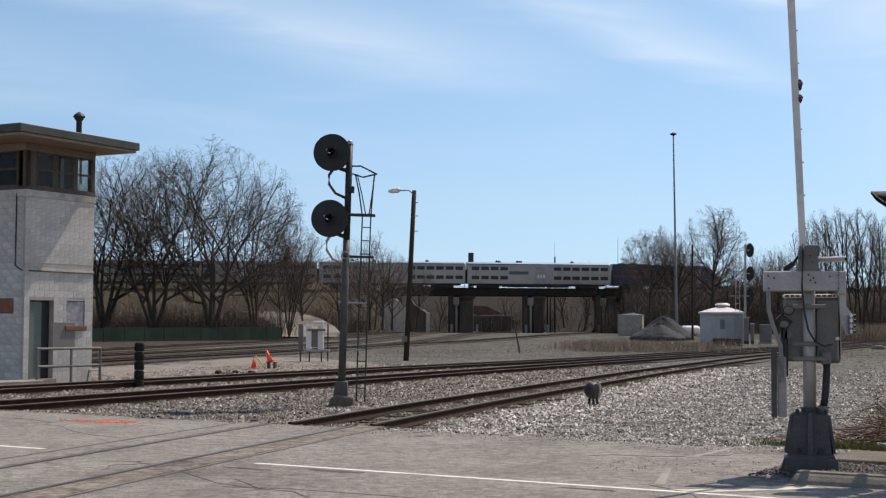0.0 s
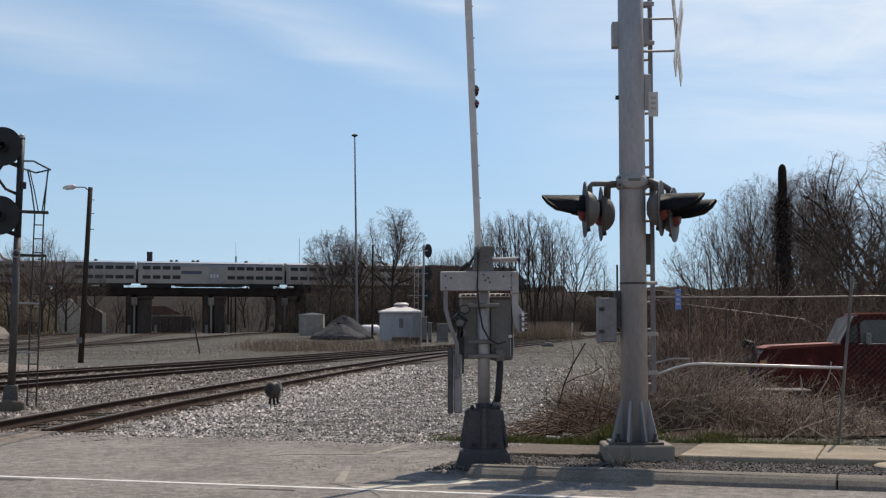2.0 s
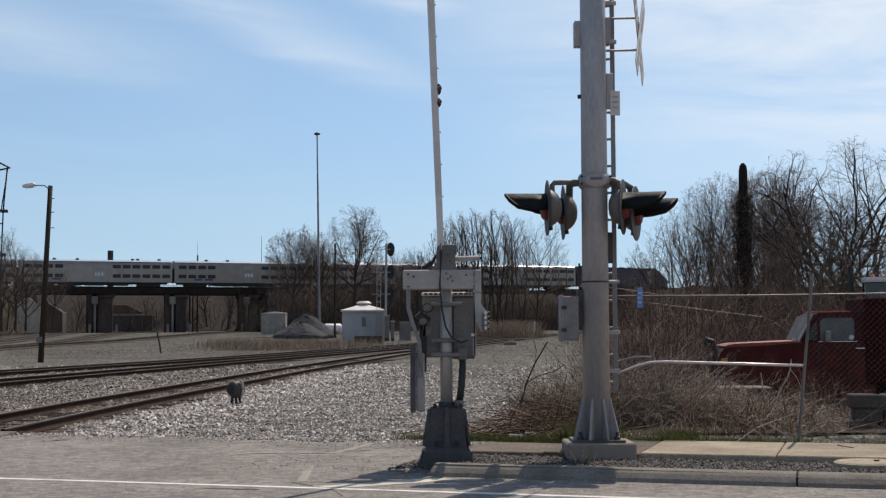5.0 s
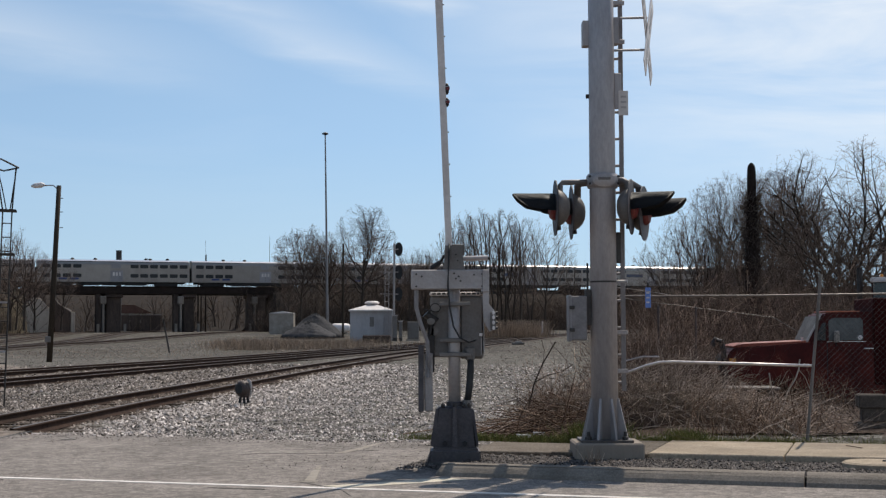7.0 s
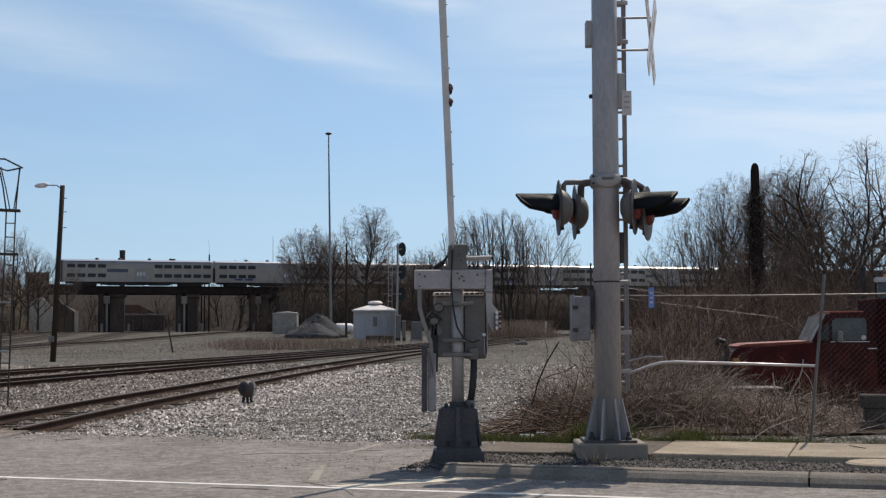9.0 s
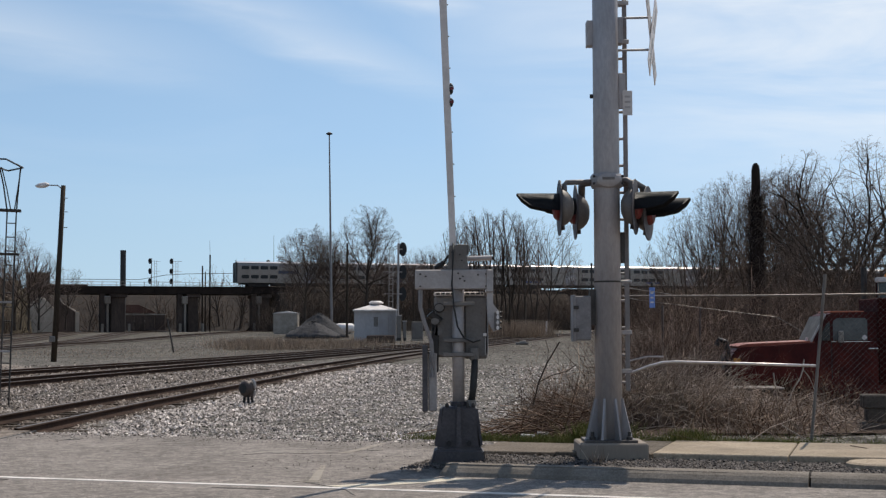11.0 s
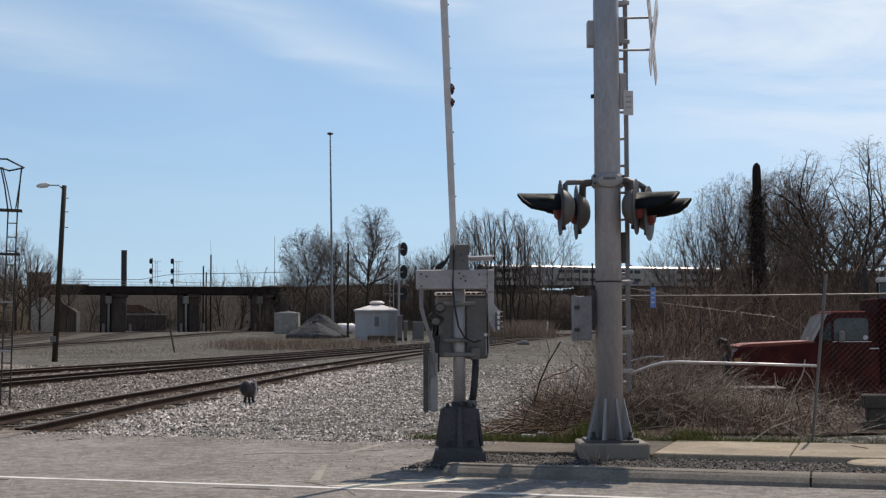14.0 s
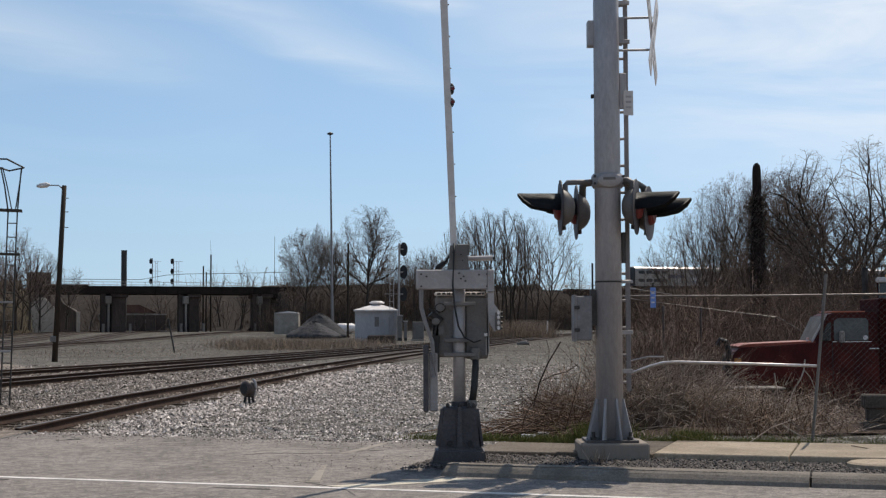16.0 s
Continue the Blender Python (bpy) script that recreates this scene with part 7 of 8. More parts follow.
for x, y in ((0.0, 0.0), (W - 0.16, 0.0), (0.0, DEP - 0.16), (W - 0.16, DEP - 0.16)):
    part("corner_post", box(x, y, WB0, x + 0.16, y + 0.16, WB1, 0.01), M_TRIM, tower)
part("corner_panel", box(0.0, 0.0, WB0, 0.4, 0.05, WB1, 0.01), M_TRIM, tower)
part("sill_band", box(-0.02, -0.03, WB0, W + 0.02, 0.08, WB0 + 0.1, 0.01), M_TRIM, tower)
part("head_band", box(-0.01, -0.01, 6.85, W + 0.01, 0.08, WB1, 0.01), M_SOFFIT, tower)
part("head_band", box(-0.01, 0.0, 6.85, 0.08, DEP, WB1, 0.01), M_SOFFIT, tower)
part("head_band", box(W - 0.08, 0.0, 6.85, W + 0.01, DEP, WB1, 0.01), M_SOFFIT, tower)
part("side_sill_band", box(-0.02, 0.0, WB0, 0.08, DEP, WB0 + 0.1, 0.01), M_TRIM, tower)
part("side_sill_band", box(W - 0.08, 0.0, WB0, W + 0.02, DEP, WB0 + 0.1, 0.01), M_TRIM, tower)
# room walls, partly added, take the dark tie colour as indoor shade
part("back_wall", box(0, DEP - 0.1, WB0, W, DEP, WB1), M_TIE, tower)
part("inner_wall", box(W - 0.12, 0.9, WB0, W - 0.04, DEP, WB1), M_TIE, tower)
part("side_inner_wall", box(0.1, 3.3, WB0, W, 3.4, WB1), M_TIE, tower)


def sash(x0, x1, z0, z1, side=False):
    m = Matrix.Identity(4) if not side else Matrix(((0, 1, 0, 0), (1, 0, 0, 0), (0, 0, 1, 0), (0, 0, 0, 1)))
    w = part("window", bmesh.new(), M_TRIM, tower, "brown sash window")
    b = bmesh.new()
    t = 0.045
    for q in ((x0, z0, x0 + t, z1), (x1 - t, z0, x1, z1), (x0, z0, x1, z0 + t), (x0, z1 - t, x1, z1), (x0, (z0 + z1) / 2 - 0.03, x1, (z0 + z1) / 2 + 0.03)):
        box(q[0], 0.0, q[1], q[2], 0.06, q[3], 0, b, m)
    b.to_mesh(w.data)
    b.free()
    g = part("pane", box(x0 + t, 0.025, z0 + t, x1 - t, 0.031, z1 - t, 0, None, m), M_PANE, w, "dirty window pane")
    g.visible_shadow = False
    return w


for x0, x1 in ((0.42, 1.1), (1.24, 1.94), (2.06, 2.72)):
    sash(x0, x1, WB0 + 0.1, 6.85)
    part("mullion", box(x1, -0.01, WB0 + 0.1, x1 + 0.13, 0.07, 6.85, 0.008), M_TRIM, tower)
for y0, y1 in ((0.35, 1.15), (1.35, 2.15), (2.35, 3.15)):
    sash(y0, y1, WB0 + 0.1, 6.85, True)
    part("mullion", box(-0.01, y1, WB0 + 0.1, 0.07, y1 + 0.2, 6.85, 0.008), M_TRIM, tower)
# floor in the same dark colour, again for the room's shade
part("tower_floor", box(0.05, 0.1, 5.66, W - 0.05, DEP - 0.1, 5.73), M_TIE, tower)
# pale strips stand in for sky and reflections seen in the panes
for x0, x1, z0 in ((0.5, 0.62, 5.85), (1.35, 1.5, 6.3), (2.2, 2.42, 5.85), (1.7, 1.82, 5.85), (2.5, 2.6, 6.1)):
    part("curtain", box(x0, 0.3, z0, x1, 0.33, 6.82, 0.005), M_PANEGLEAM, tower, "pale strip painted as sky gleam in the pane")
roof = part("roof", box(-1.35, -1.1, 7.07, W + 0.62, DEP + 1.1, 7.27, 0.02), M_SOFFIT, tower, "flat overhanging roof")
part("roof_fascia", box(-1.42, -1.17, 7.15, W + 0.69, DEP + 1.17, 7.39, 0.015), M_ROOFEDGE, roof, "weathered grey-green roof edge")
vent = part("vent_pipe", rod((W - 0.1, 0.6, 7.37), (W - 0.1, 0.6, 8.17), 0.09, n=12), M_BLACK, tower)
part("vent_cap", lathe([(0.1, 8.09), (0.19, 8.23), (0.15, 8.29), (0.03, 8.37)], 12, pose(W - 0.1, 0.6, 0)), M_DARKSTEEL, vent)
rail = thing("handrail", TWR, "grey pipe handrail in front of the tower door", "handrail")
for x in (-0.6, 0.75, 1.95):
    part("post", rod((x, -1.15, 0.0), (x, -1.15, 1.12), 0.04, n=8), M_GREYBOX, rail)
for z in (0.6, 1.1):
    part("rail", rod((-0.62, -1.15, z), (1.97, -1.15, z), 0.038, n=8), M_GREYBOX, rail)
stub = thing("pipe_stand", TWR @ pose(2.35, -0.5, 0), "small bent pipe beside the tower wall", "pipe")
part("pipe", tube([(-0.25, 0, 0.0), (-0.15, 0, 0.42), (0.3, 0, 0.42), (0.32, 0, 0.1)], 0.03, 6), M_GREYBOX, stub)
step = thing("platform_step", TWR @ pose(-2.2, -1.0, 0), "low timber step beside the tower", "step")
part("tread", box(-1.2, -0.5, 0.08, 1.5, 0.3, 0.24, 0.02), M_CONC, step)
part("riser", box(-1.1, -0.4, 0.0, 1.4, 0.2, 0.08), M_TIE, step)


# ---- yard buildings and far things ----
hut = thing("equipment_hut", pose(-7.0, 150, 0.2), "pale grey metal equipment hut with a low white hipped roof", "hut")
part("wall", box(-2.2, -2.0, 0, 2.2, 2.0, 3.15, 0.04), M_HUT, hut)
rf = bmesh.new()
lathe([(3.3, 3.1), (3.3, 3.25), (0.55, 3.85), (0.5, 4.0)], 4, pose(0, 0, 0, 0, 0, 45), rf)
part("roof", rf, M_WHITE, hut, "low white hipped roof")
part("roof_vent", lathe([(0.75, 3.9), (0.8, 4.05), (0.5, 4.2)], 12), M_WHITE, hut)
part("door", box(0.4, -2.05, 0.1, 1.3, -1.98, 2.3, 0.01), M_HUT, hut)
part("vent_panel", box(-0.15, -2.04, 1.5, 0.3, -1.98, 2.5, 0.01), M_GREYBOX, hut)
for x, w, h in ((1.9, 0.5, 2.6), (2.5, 0.35, 2.0)):
    rc = thing("relay_case", pose(-7.0 + x + 0.6, 147.2, 0.2), "grey steel relay case beside the hut", "relay case", "cases beside the hut")
    part("case", box(-w / 2, -0.3, 0.3, w / 2, 0.3, h, 0.04), M_GREYBOX, rc)
    part("foot", box(-w / 2, -0.2, 0, w / 2, 0.2, 0.3), M_DARKSTEEL, rc)
    part("lid", box(-w / 2 - 0.05, -0.35, h, w / 2 + 0.05, 0.35, h + 0.1, 0.02), M_ALU, rc)
head_signal(pose(-4.65, 148, 0.2, 0, -0.6, 180), "tall three-light signal with a ladder beside the hut", (4.9, 7.2, 9.6), 10.2, True, 1.4)
box1 = thing("equipment_box", pose(-2.6, 148, 0.2), "small grey equipment box beside the track", "equipment box")
part("case", box(-0.6, -0.4, 0.2, 0.6, 0.4, 2.0, 0.05), M_GREYBOX, box1)
part("plinth", box(-0.7, -0.5, 0, 0.7, 0.5, 0.2, 0.02), M_CONC, box1)
for x, y, w in ((-6.5, 139, 0.9), (-5.3, 140, 0.6)):
    rk = thing("low_plinth", pose(x, y, 0.1), "low dark concrete base in front of the hut", "concrete base")
    part("base", box(-w, -0.5, 0, w, 0.5, 0.75, 0.08), M_PIER, rk)
tank = thing("gas_tank", pose(-12.75, 185, 0.75, 0, 0, 20), "small white cylindrical gas tank on feet", "gas tank")
part("shell", lathe([(0.15, -1.35), (0.5, -1.2), (0.62, -0.9), (0.62, 0.9), (0.5, 1.2), (0.15, 1.35)], 16, pose(0, 0, 0.75, 0, 90, 0)), M_WHITE, tank, "", True)
for x in (-0.7, 0.7):
    part("foot", box(x - 0.1, -0.4, 0, x + 0.1, 0.4, 0.3), M_CONC, tank)
wb = thing("storage_box", pose(-20.7, 188, 0.75), "plain pale storage container with a low pitched roof", "storage container")
part("wall", box(-1.6, -1.2, 0, 1.6, 1.2, 2.75, 0.03), M_CONC, wb)
part("roof", prism([(-1.7, 2.75), (1.7, 2.75), (0.2, 3.0)], -1.3, 1.3), M_WHITE, wb)
for x, y, h, r in ((-15.75, 181, 2.95, 3.7), (-16.2, 176.5, 1.85, 3.2)):
    gp = bmesh.new()
    rr = random.Random(int(h * 10))
    rings = [(r * (1 - k / 16) ** 1.05 + 0.05, h * (1 - (1 - k / 16) ** 1.25) * 0.98 - (0.2 if k == 0 else 0)) for k in range(17)]
    lathe(rings, 44, None, gp)
    for v in gp.verts:
        a = math.atan2(v.co.y, v.co.x)
        v.co.xy *= 1 + 0.09 * math.sin(2 * a + h) + 0.05 * math.sin(5 * a)
        v.co += Vector((rr.uniform(-0.1, 0.1), rr.uniform(-0.1, 0.1), rr.uniform(-0.09, 0.09)))
    o = part("gravel_heap", gp, M_PILE, None, "", True)
    o.matrix_basis = pose(x, y, 0.55)
    tagged(o, "heap of grey crushed stone", "gravel heap", "gravel heaps", "stuff")
hm = thing("high_mast", pose(-15.6, 200, 0.8, 0, -0.75, 0), "very tall thin lighting mast with a small head", "lighting mast")
part("shaft", rod((0, 0, 0), (0, 0, 28.2), 0.21, 0.09, 10), M_LADDER, hm)
part("head", lathe([(0.1, 28.1), (0.45, 28.25), (0.45, 28.4), (0.12, 28.55)], 12), M_DARKSTEEL, hm)
for x, y, h in ((-11.3, 168, 11.0), (8.4, 176, 5.5), (13.1, 178, 1.8)):
    lp = thing("utility_pole", pose(x, y, 0.5), "thin dark bare pole in front of the brush", "utility pole", "yard poles")
    part("shaft", rod((0, 0, 0), (0.05, 0, h), 0.14, 0.1, 8), M_WOODPOLE if h > 3 else M_WHITE, lp)
    part("cap", rod((0.05, 0, h), (0.05, 0, h + 0.1), 0.11, n=8), M_DARKSTEEL, lp)

# beyond the bridge
house = thing("house", pose(-66, 300, 2.3, 0, 0, 12), "low house with a red-brown pitched roof seen under the bridge", "house")
part("wall", box(-3, -3, -1.6, 4, 3, 2.4), M_CONC, house)
part("roof", prism([(-3.4, 2.4), (5.2, 2.4), (1.6, 4.1), (-1.2, 4.1)], -3.4, 3.4), M_ROOFRED, house)
part("garage", box(-7, -2.6, 0, -3.3, 2.6, 2.2), M_OLDCONC, house)
for x in (-2, 0.4, 2.4):
    part("window", box(x, -3.06, 0.9, x + 1.0, -2.98, 1.8), M_DARKGLASS, house)
wallf = thing("site_wall", pose(-57.5, 292, 0.8, 0, 0, 6), "long dark timber wall beyond the bridge", "wall")
for k in range(4):
    part("panel", box(-8 + k * 2.1, -0.15, 0, -6 + k * 2.1, 0.15, 3.4, 0.03), M_PIER, wallf)
part("coping", box(-8.1, -0.25, 3.4, 0.4, 0.25, 3.55), M_CONC, wallf)
gf = thing("mesh_fence", pose(-71.6, 111.0, 0.12, 0, 0, 77.6), "green windbreak mesh fence beside the yard tracks", "fence")
for k in range(17):
    part("post", rod((k * 3.3, 0, -0.1), (k * 3.3, 0, 1.62), 0.05, n=6), M_DARKSTEEL, gf)
    if k < 16:
        part("mesh_panel", box(k * 3.3 + 0.05, -0.015, 0.05, k * 3.3 + 3.25, 0.015, 1.42 + 0.012 * k + 0.05 * math.sin(k * 2.1)), M_GREENMESH, gf)
for x, y, c in ((-92, 208, M_WHITE), (-86, 210, M_ALU), (-98, 207, M_DARKSTEEL), (-79, 212, M_WHITE)):
    car = thing("parked_car", pose(x, y, 0.85, 0, 0, 15), "parked car half hidden behind the bare trees", "car", "far cars")
    part("body", bevelled(prism([(-2.1, 0.3), (2.1, 0.3), (2.1, 0.75), (1.2, 0.9), (0.6, 1.4), (-1.1, 1.4), (-1.7, 0.95), (-2.1, 0.9)], -0.85, 0.85), 0.06), c, car)
    part("glass", prism([(1.05, 0.92), (0.58, 1.34), (-1.0, 1.34), (-1.45, 0.96)], -0.86, 0.86), M_DARKGLASS, car)
    for wx in (-1.3, 1.3):
        part("wheel", rod((wx, -0.87, 0.32), (wx, 0.87, 0.32), 0.32, n=14), M_TYRE, car)
ramp_bm = bmesh.new()
prev = None
for x0, y0, x1, y1, z in ((-58.0, 176, -63.5, 171, 0.5), (-60.0, 185, -67.0, 181, 0.9), (-64.5, 196, -72.0, 192, 1.8), (-70.5, 207, -78.0, 202, 3.1), (-78.0, 217, -85.0, 211, 4.2)):
    ring = [ramp_bm.verts.new(p) for p in ((x0, y0, -0.2), (x0, y0, z), (x1, y1, z), (x1, y1, -0.2))]
    if prev:
        for k in range(3):
            ramp_bm.faces.new((prev[k], prev[k + 1], ring[k + 1], ring[k]))
    prev = ring
structure("dirt_lane", ramp_bm, M_SAND, "pale dirt lane climbing beside the abutment", "lane")
"""A dark wooded ridge closes the far distance."""
fx = bmesh.new()
prev = None
rr = random.Random(3)
for k in range(0, 161):
    an = radians(-75 + k * 150 / 160)
    d = 620
    h = 7 + rr.uniform(-1.5, 2.2) + 2.5 * math.sin(k * 0.3) + (2.5 * math.sin(k * 1.3))
    top = fx.verts.new((d * math.sin(an), d * math.cos(an), h))
    bot = fx.verts.new((d * math.sin(an), d * math.cos(an), -1))
    if prev:
        fx.faces.new((prev[1], bot, top, prev[0]))
    prev = (top, bot)
structure("backdrop", fx, M_FARTREE, "far line of bare grey-brown woods", "backdrop")

cover = thing("utility_cover", pose(*rd(-0.08, 15.4, 0.285)), "round pale concrete utility cover among the chippings", "utility cover")
part("ring", lathe([(0.34, -0.05), (0.34, 0.03), (0.31, 0.045), (0.24, 0.045)], 26), M_WALK, cover)
lid_ = part("lid", lathe([(0.215, -0.02), (0.215, 0.04), (0.0, 0.045)], 22), M_OLDCONC, cover)
part("lifting_eye", rod((0.1, 0, 0.04), (0.1, 0, 0.06), 0.03, n=8), M_DARKSTEEL, lid_)


# ---- trees and brush ----
HABIT = {  # crown middle, half height and radius (shares of the height); stems, their lean, their length; radius of the tips and of the stems; then for each order of branches: how many, from where on, angle, length
    "wide": (0.56, 0.44, 0.46, 4, 0.3, 0.5, 0.008, 0.0135, ((5, 0.3, 50, 0.8, 1.0), (8, 0.2, 48, 0.42, 0.7), (6, 0.12, 48, 0.36, 0.6), (5, 0.12, 50, 0.34, 0.6), (3, 0.12, 52, 0.4, 0.8))),
    "arched": (0.56, 0.44, 0.5, 1, 0.12, 0.34, 0.006, 0.021, ((7, 0.4, 50, 0.9, 1.05), (8, 0.2, 50, 0.4, 0.68), (7, 0.12, 50, 0.36, 0.6), (4, 0.12, 50, 0.36, 0.6), (2, 0.12, 52, 0.4, 0.8))),
    "round": (0.56, 0.44, 0.34, 1, 0.04, 0.62, 0.009, 0.0165, ((13, 0.25, 46, 0.85, 1.0), (7, 0.2, 42, 0.4, 0.62), (6, 0.15, 42, 0.34, 0.58), (2, 0.2, 44, 0.45, 0.8))),
    "lone": (0.62, 0.38, 0.31, 1, 0.03, 0.62, 0.011, 0.0165, ((16, 0.45, 48, 0.88, 1.0), (9, 0.2, 44, 0.42, 0.66), (8, 0.15, 46, 0.38, 0.62), (5, 0.1, 46, 0.45, 0.8))),
    "slim": (0.56, 0.44, 0.19, 2, 0.1, 0.86, 0.009, 0.0085, ((10, 0.25, 32, 0.7, 0.95), (6, 0.2, 34, 0.4, 0.62), (4, 0.2, 36, 0.38, 0.6), (2, 0.2, 40, 0.4, 0.7))),
    "copse": (0.50, 0.50, 0.42, 5, 0.4, 0.8, 0.006, 0.0085, ((7, 0.15, 40, 0.65, 0.95), (7, 0.2, 40, 0.4, 0.64), (6, 0.15, 42, 0.34, 0.58), (3, 0.15, 46, 0.4, 0.7))),
    "far": (0.60, 0.40, 0.30, 1, 0.05, 0.6, 0.015, 0.0165, ((10, 0.4, 42, 0.85, 1.0), (6, 0.2, 38, 0.4, 0.62), (4, 0.2, 36, 0.4, 0.6)))}


def unit(v):
    return v / np.maximum(np.linalg.norm(v, axis=-1, keepdims=True), 1e-9)


def grow(seed, height, kind):
    """A bare tree: stems, then orders of branches that fan out at acute angles and end at the crown's outline."""
    r = np.random.default_rng(seed)
    mid, half, wide, stems_, lean, share, tip, thick, orders = HABIT[kind]
    radii, centre = np.array((wide, wide, half)) * height, np.array((0, 0, mid * height))

    def reach(p, d):
        """How far it is to the outline of the crown."""
        q, e = (p - centre) / radii, d / radii
        qa, qb, qc = (e * e).sum(1), (q * e).sum(1), (q * q).sum(1) - 1
        return (-qb + np.sqrt(np.maximum(qb * qb - qa * qc, 0))) / qa

    ta = r.uniform(0, 6.28) + np.arange(stems_) * 6.28 / stems_ + r.normal(0, 0.25, stems_)
    ln_ = lean * r.uniform(0.5, 1.2, stems_)
    p = np.tile(np.array((0.0, 0.0, -0.2)), (stems_, 1))
    d = unit(np.stack([ln_ * np.cos(ta), ln_ * np.sin(ta), np.ones(stems_)], 1))
    length = reach(p, d) * share * r.uniform(0.85, 1.05, stems_)
    rad = thick * height * r.uniform(0.8, 1.15, stems_)
    out = []
    for k in range(len(orders) + 1):
        n, cuts = len(p), (8, 6, 4, 2, 1, 1)[k]
        along, ways, rads = [p], [d], [rad]
        for i in range(cuts):
            d = unit(d + r.normal(0, (0.08, 0.17, 0.2, 0.2, 0.18, 0.1)[k] * (0.55 if kind == "slim" else 1.0) * (4 / cuts) ** 0.5, (n, 3)) + np.array((0, 0, (0.02, 0.1, 0.07, 0.03, 0.0, 0.0)[k])))
            q = p + d * (length / cuts)[:, None]
            ra, rb = np.maximum(rad * (1 - 0.68 * i / cuts), tip * 0.6), np.maximum(rad * (1 - 0.68 * (i + 1) / cuts), tip * 0.45)
            out.append((p, q, ra, rb, np.full(n, k)))
            p = q
            along.append(q), ways.append(d), rads.append(rb)
        if k == len(orders):
            break
        count, begin, angle, lo, hi = orders[k]
        along, ways, rads = np.stack(along, 1), np.stack(ways, 1), np.stack(rads, 1)
        f = begin + (1 - begin) * (np.arange(count)[None] + r.uniform(0.15, 1.0, (n, count))) / count
        f = np.clip(f, 0, 0.999)
        i0 = np.minimum((f * cuts).astype(int), cuts - 1)
        t = (f * cuts - i0)[..., None]
        row = np.arange(n)[:, None]
        p = (along[row, i0] * (1 - t) + along[row, i0 + 1] * t).reshape(-1, 3)
        way = ways[row, i0 + 1].reshape(-1, 3)
        rad = np.maximum(rads[row, i0].ravel() * (r.uniform(0.5, 0.72, n * count) + (0.08 if k == 0 and kind in ("wide", "arched") else 0.0)), tip)
        ref = unit(np.cross(way, np.where(np.abs(way[:, 2:3]) > 0.9, np.array([[1.0, 0, 0]]), np.array([[0, 0, 1.0]]))))
        other = np.cross(way, ref)
        phi = (np.arange(count)[None] * 2.4 + r.uniform(0, 6.28, (n, 1)) + r.normal(0, 0.4, (n, count))).ravel()[:, None]
        an = np.radians(angle * (1.15 - 0.45 * f.ravel()) * r.uniform(0.75, 1.25, n * count))[:, None]
        d = unit(way * np.cos(an) + (ref * np.cos(phi) + other * np.sin(phi)) * np.sin(an))
        free = np.maximum(reach(p, d), 0.018 * height) * r.uniform(0.86, 1.04, n * count)
        if k == 0:
            length = free * r.uniform(lo, hi, n * count)
        else:
            length = np.minimum(free, np.repeat(length, count) * (1.12 - 0.5 * f.ravel()) * r.uniform(lo, hi, n * count))
    p0, p1, r0, r1, order = (np.concatenate([o[i] for o in out]) for i in range(5))

    def drawn_in(v):
        """Keep the twigs within a lumpy rounded outline."""
        q = (v - centre) / radii
        rho = np.linalg.norm(q, axis=1)
        lobe = 0.8 + 0.05 * np.sin(q[:, 0] * 7 + seed) * np.sin(q[:, 2] * 6 + 2 * seed) + 0.04 * np.sin(q[:, 1] * 8 + 3 * seed)
        soft = np.where(rho > lobe, lobe + 0.2 * (1 - np.exp(-(rho - lobe) / 0.2)), rho)
        hold = np.clip((v[:, 2] / height - 0.15) / 0.15, 0, 1)
        return centre + q * (1 + hold * (soft / np.maximum(rho, 1e-6) - 1))[:, None] * radii

    p0, p1 = drawn_in(p0), drawn_in(p1)
    k = height / p1[:, 2].max()
    return p0 * k, p1 * k, r0 * np.where(order == len(orders), 1.15, 1.0), r1, order <= (2 if kind in ("wide", "arched") else 1), order == len(orders)


def tree_meshes(seed, height, kind):
    p0, p1, r0, r1, big, ends = grow(seed, height, kind)
    return [sticks_mesh(nm, p0[g], p1[g], r0[g], r1[g], sides, ends[g]) for nm, g, sides in (("trunk", big, 6), ("crown", ~big, 3))]


STOCK = {}
for kind, height, seeds in (("wide", 22, (1, 2, 3, 4)), ("arched", 13, (51, 52)), ("round", 16, (11, 12, 13)), ("lone", 18, (15, 16, 17)), ("slim", 17, (21, 22, 23)), ("copse", 11, (41, 42, 43)), ("far", 12, (31, 32))):
    STOCK[kind] = [(height, tree_meshes(s, height, kind)) for s in seeds]
rt = random.Random(77)


def tree(x, y, h, kind, label, group, z=None, width=1.0):
    base_h, (trunk, crown) = rt.choice(STOCK[kind])
    t = thing("bare_tree", pose(x, y, (0.0 if z is None else z)) @ pose(0, 0, 0, rt.uniform(-3, 3), rt.uniform(-3, 3), rt.uniform(0, 360)), label, "tree", group)
    k = h / base_h
    for nm, me, mt in (("trunk", trunk, M_BARK), ("crown", crown, M_TWIG)):
        o = new(nm, me)
        if not me.materials:
            me.materials.append(mt)
        o.parent = t
        o.scale = (k * width, k * width, k)
    return t


def by_angle(az, dist):
    return dist * math.sin(radians(az)), dist * math.cos(radians(az))


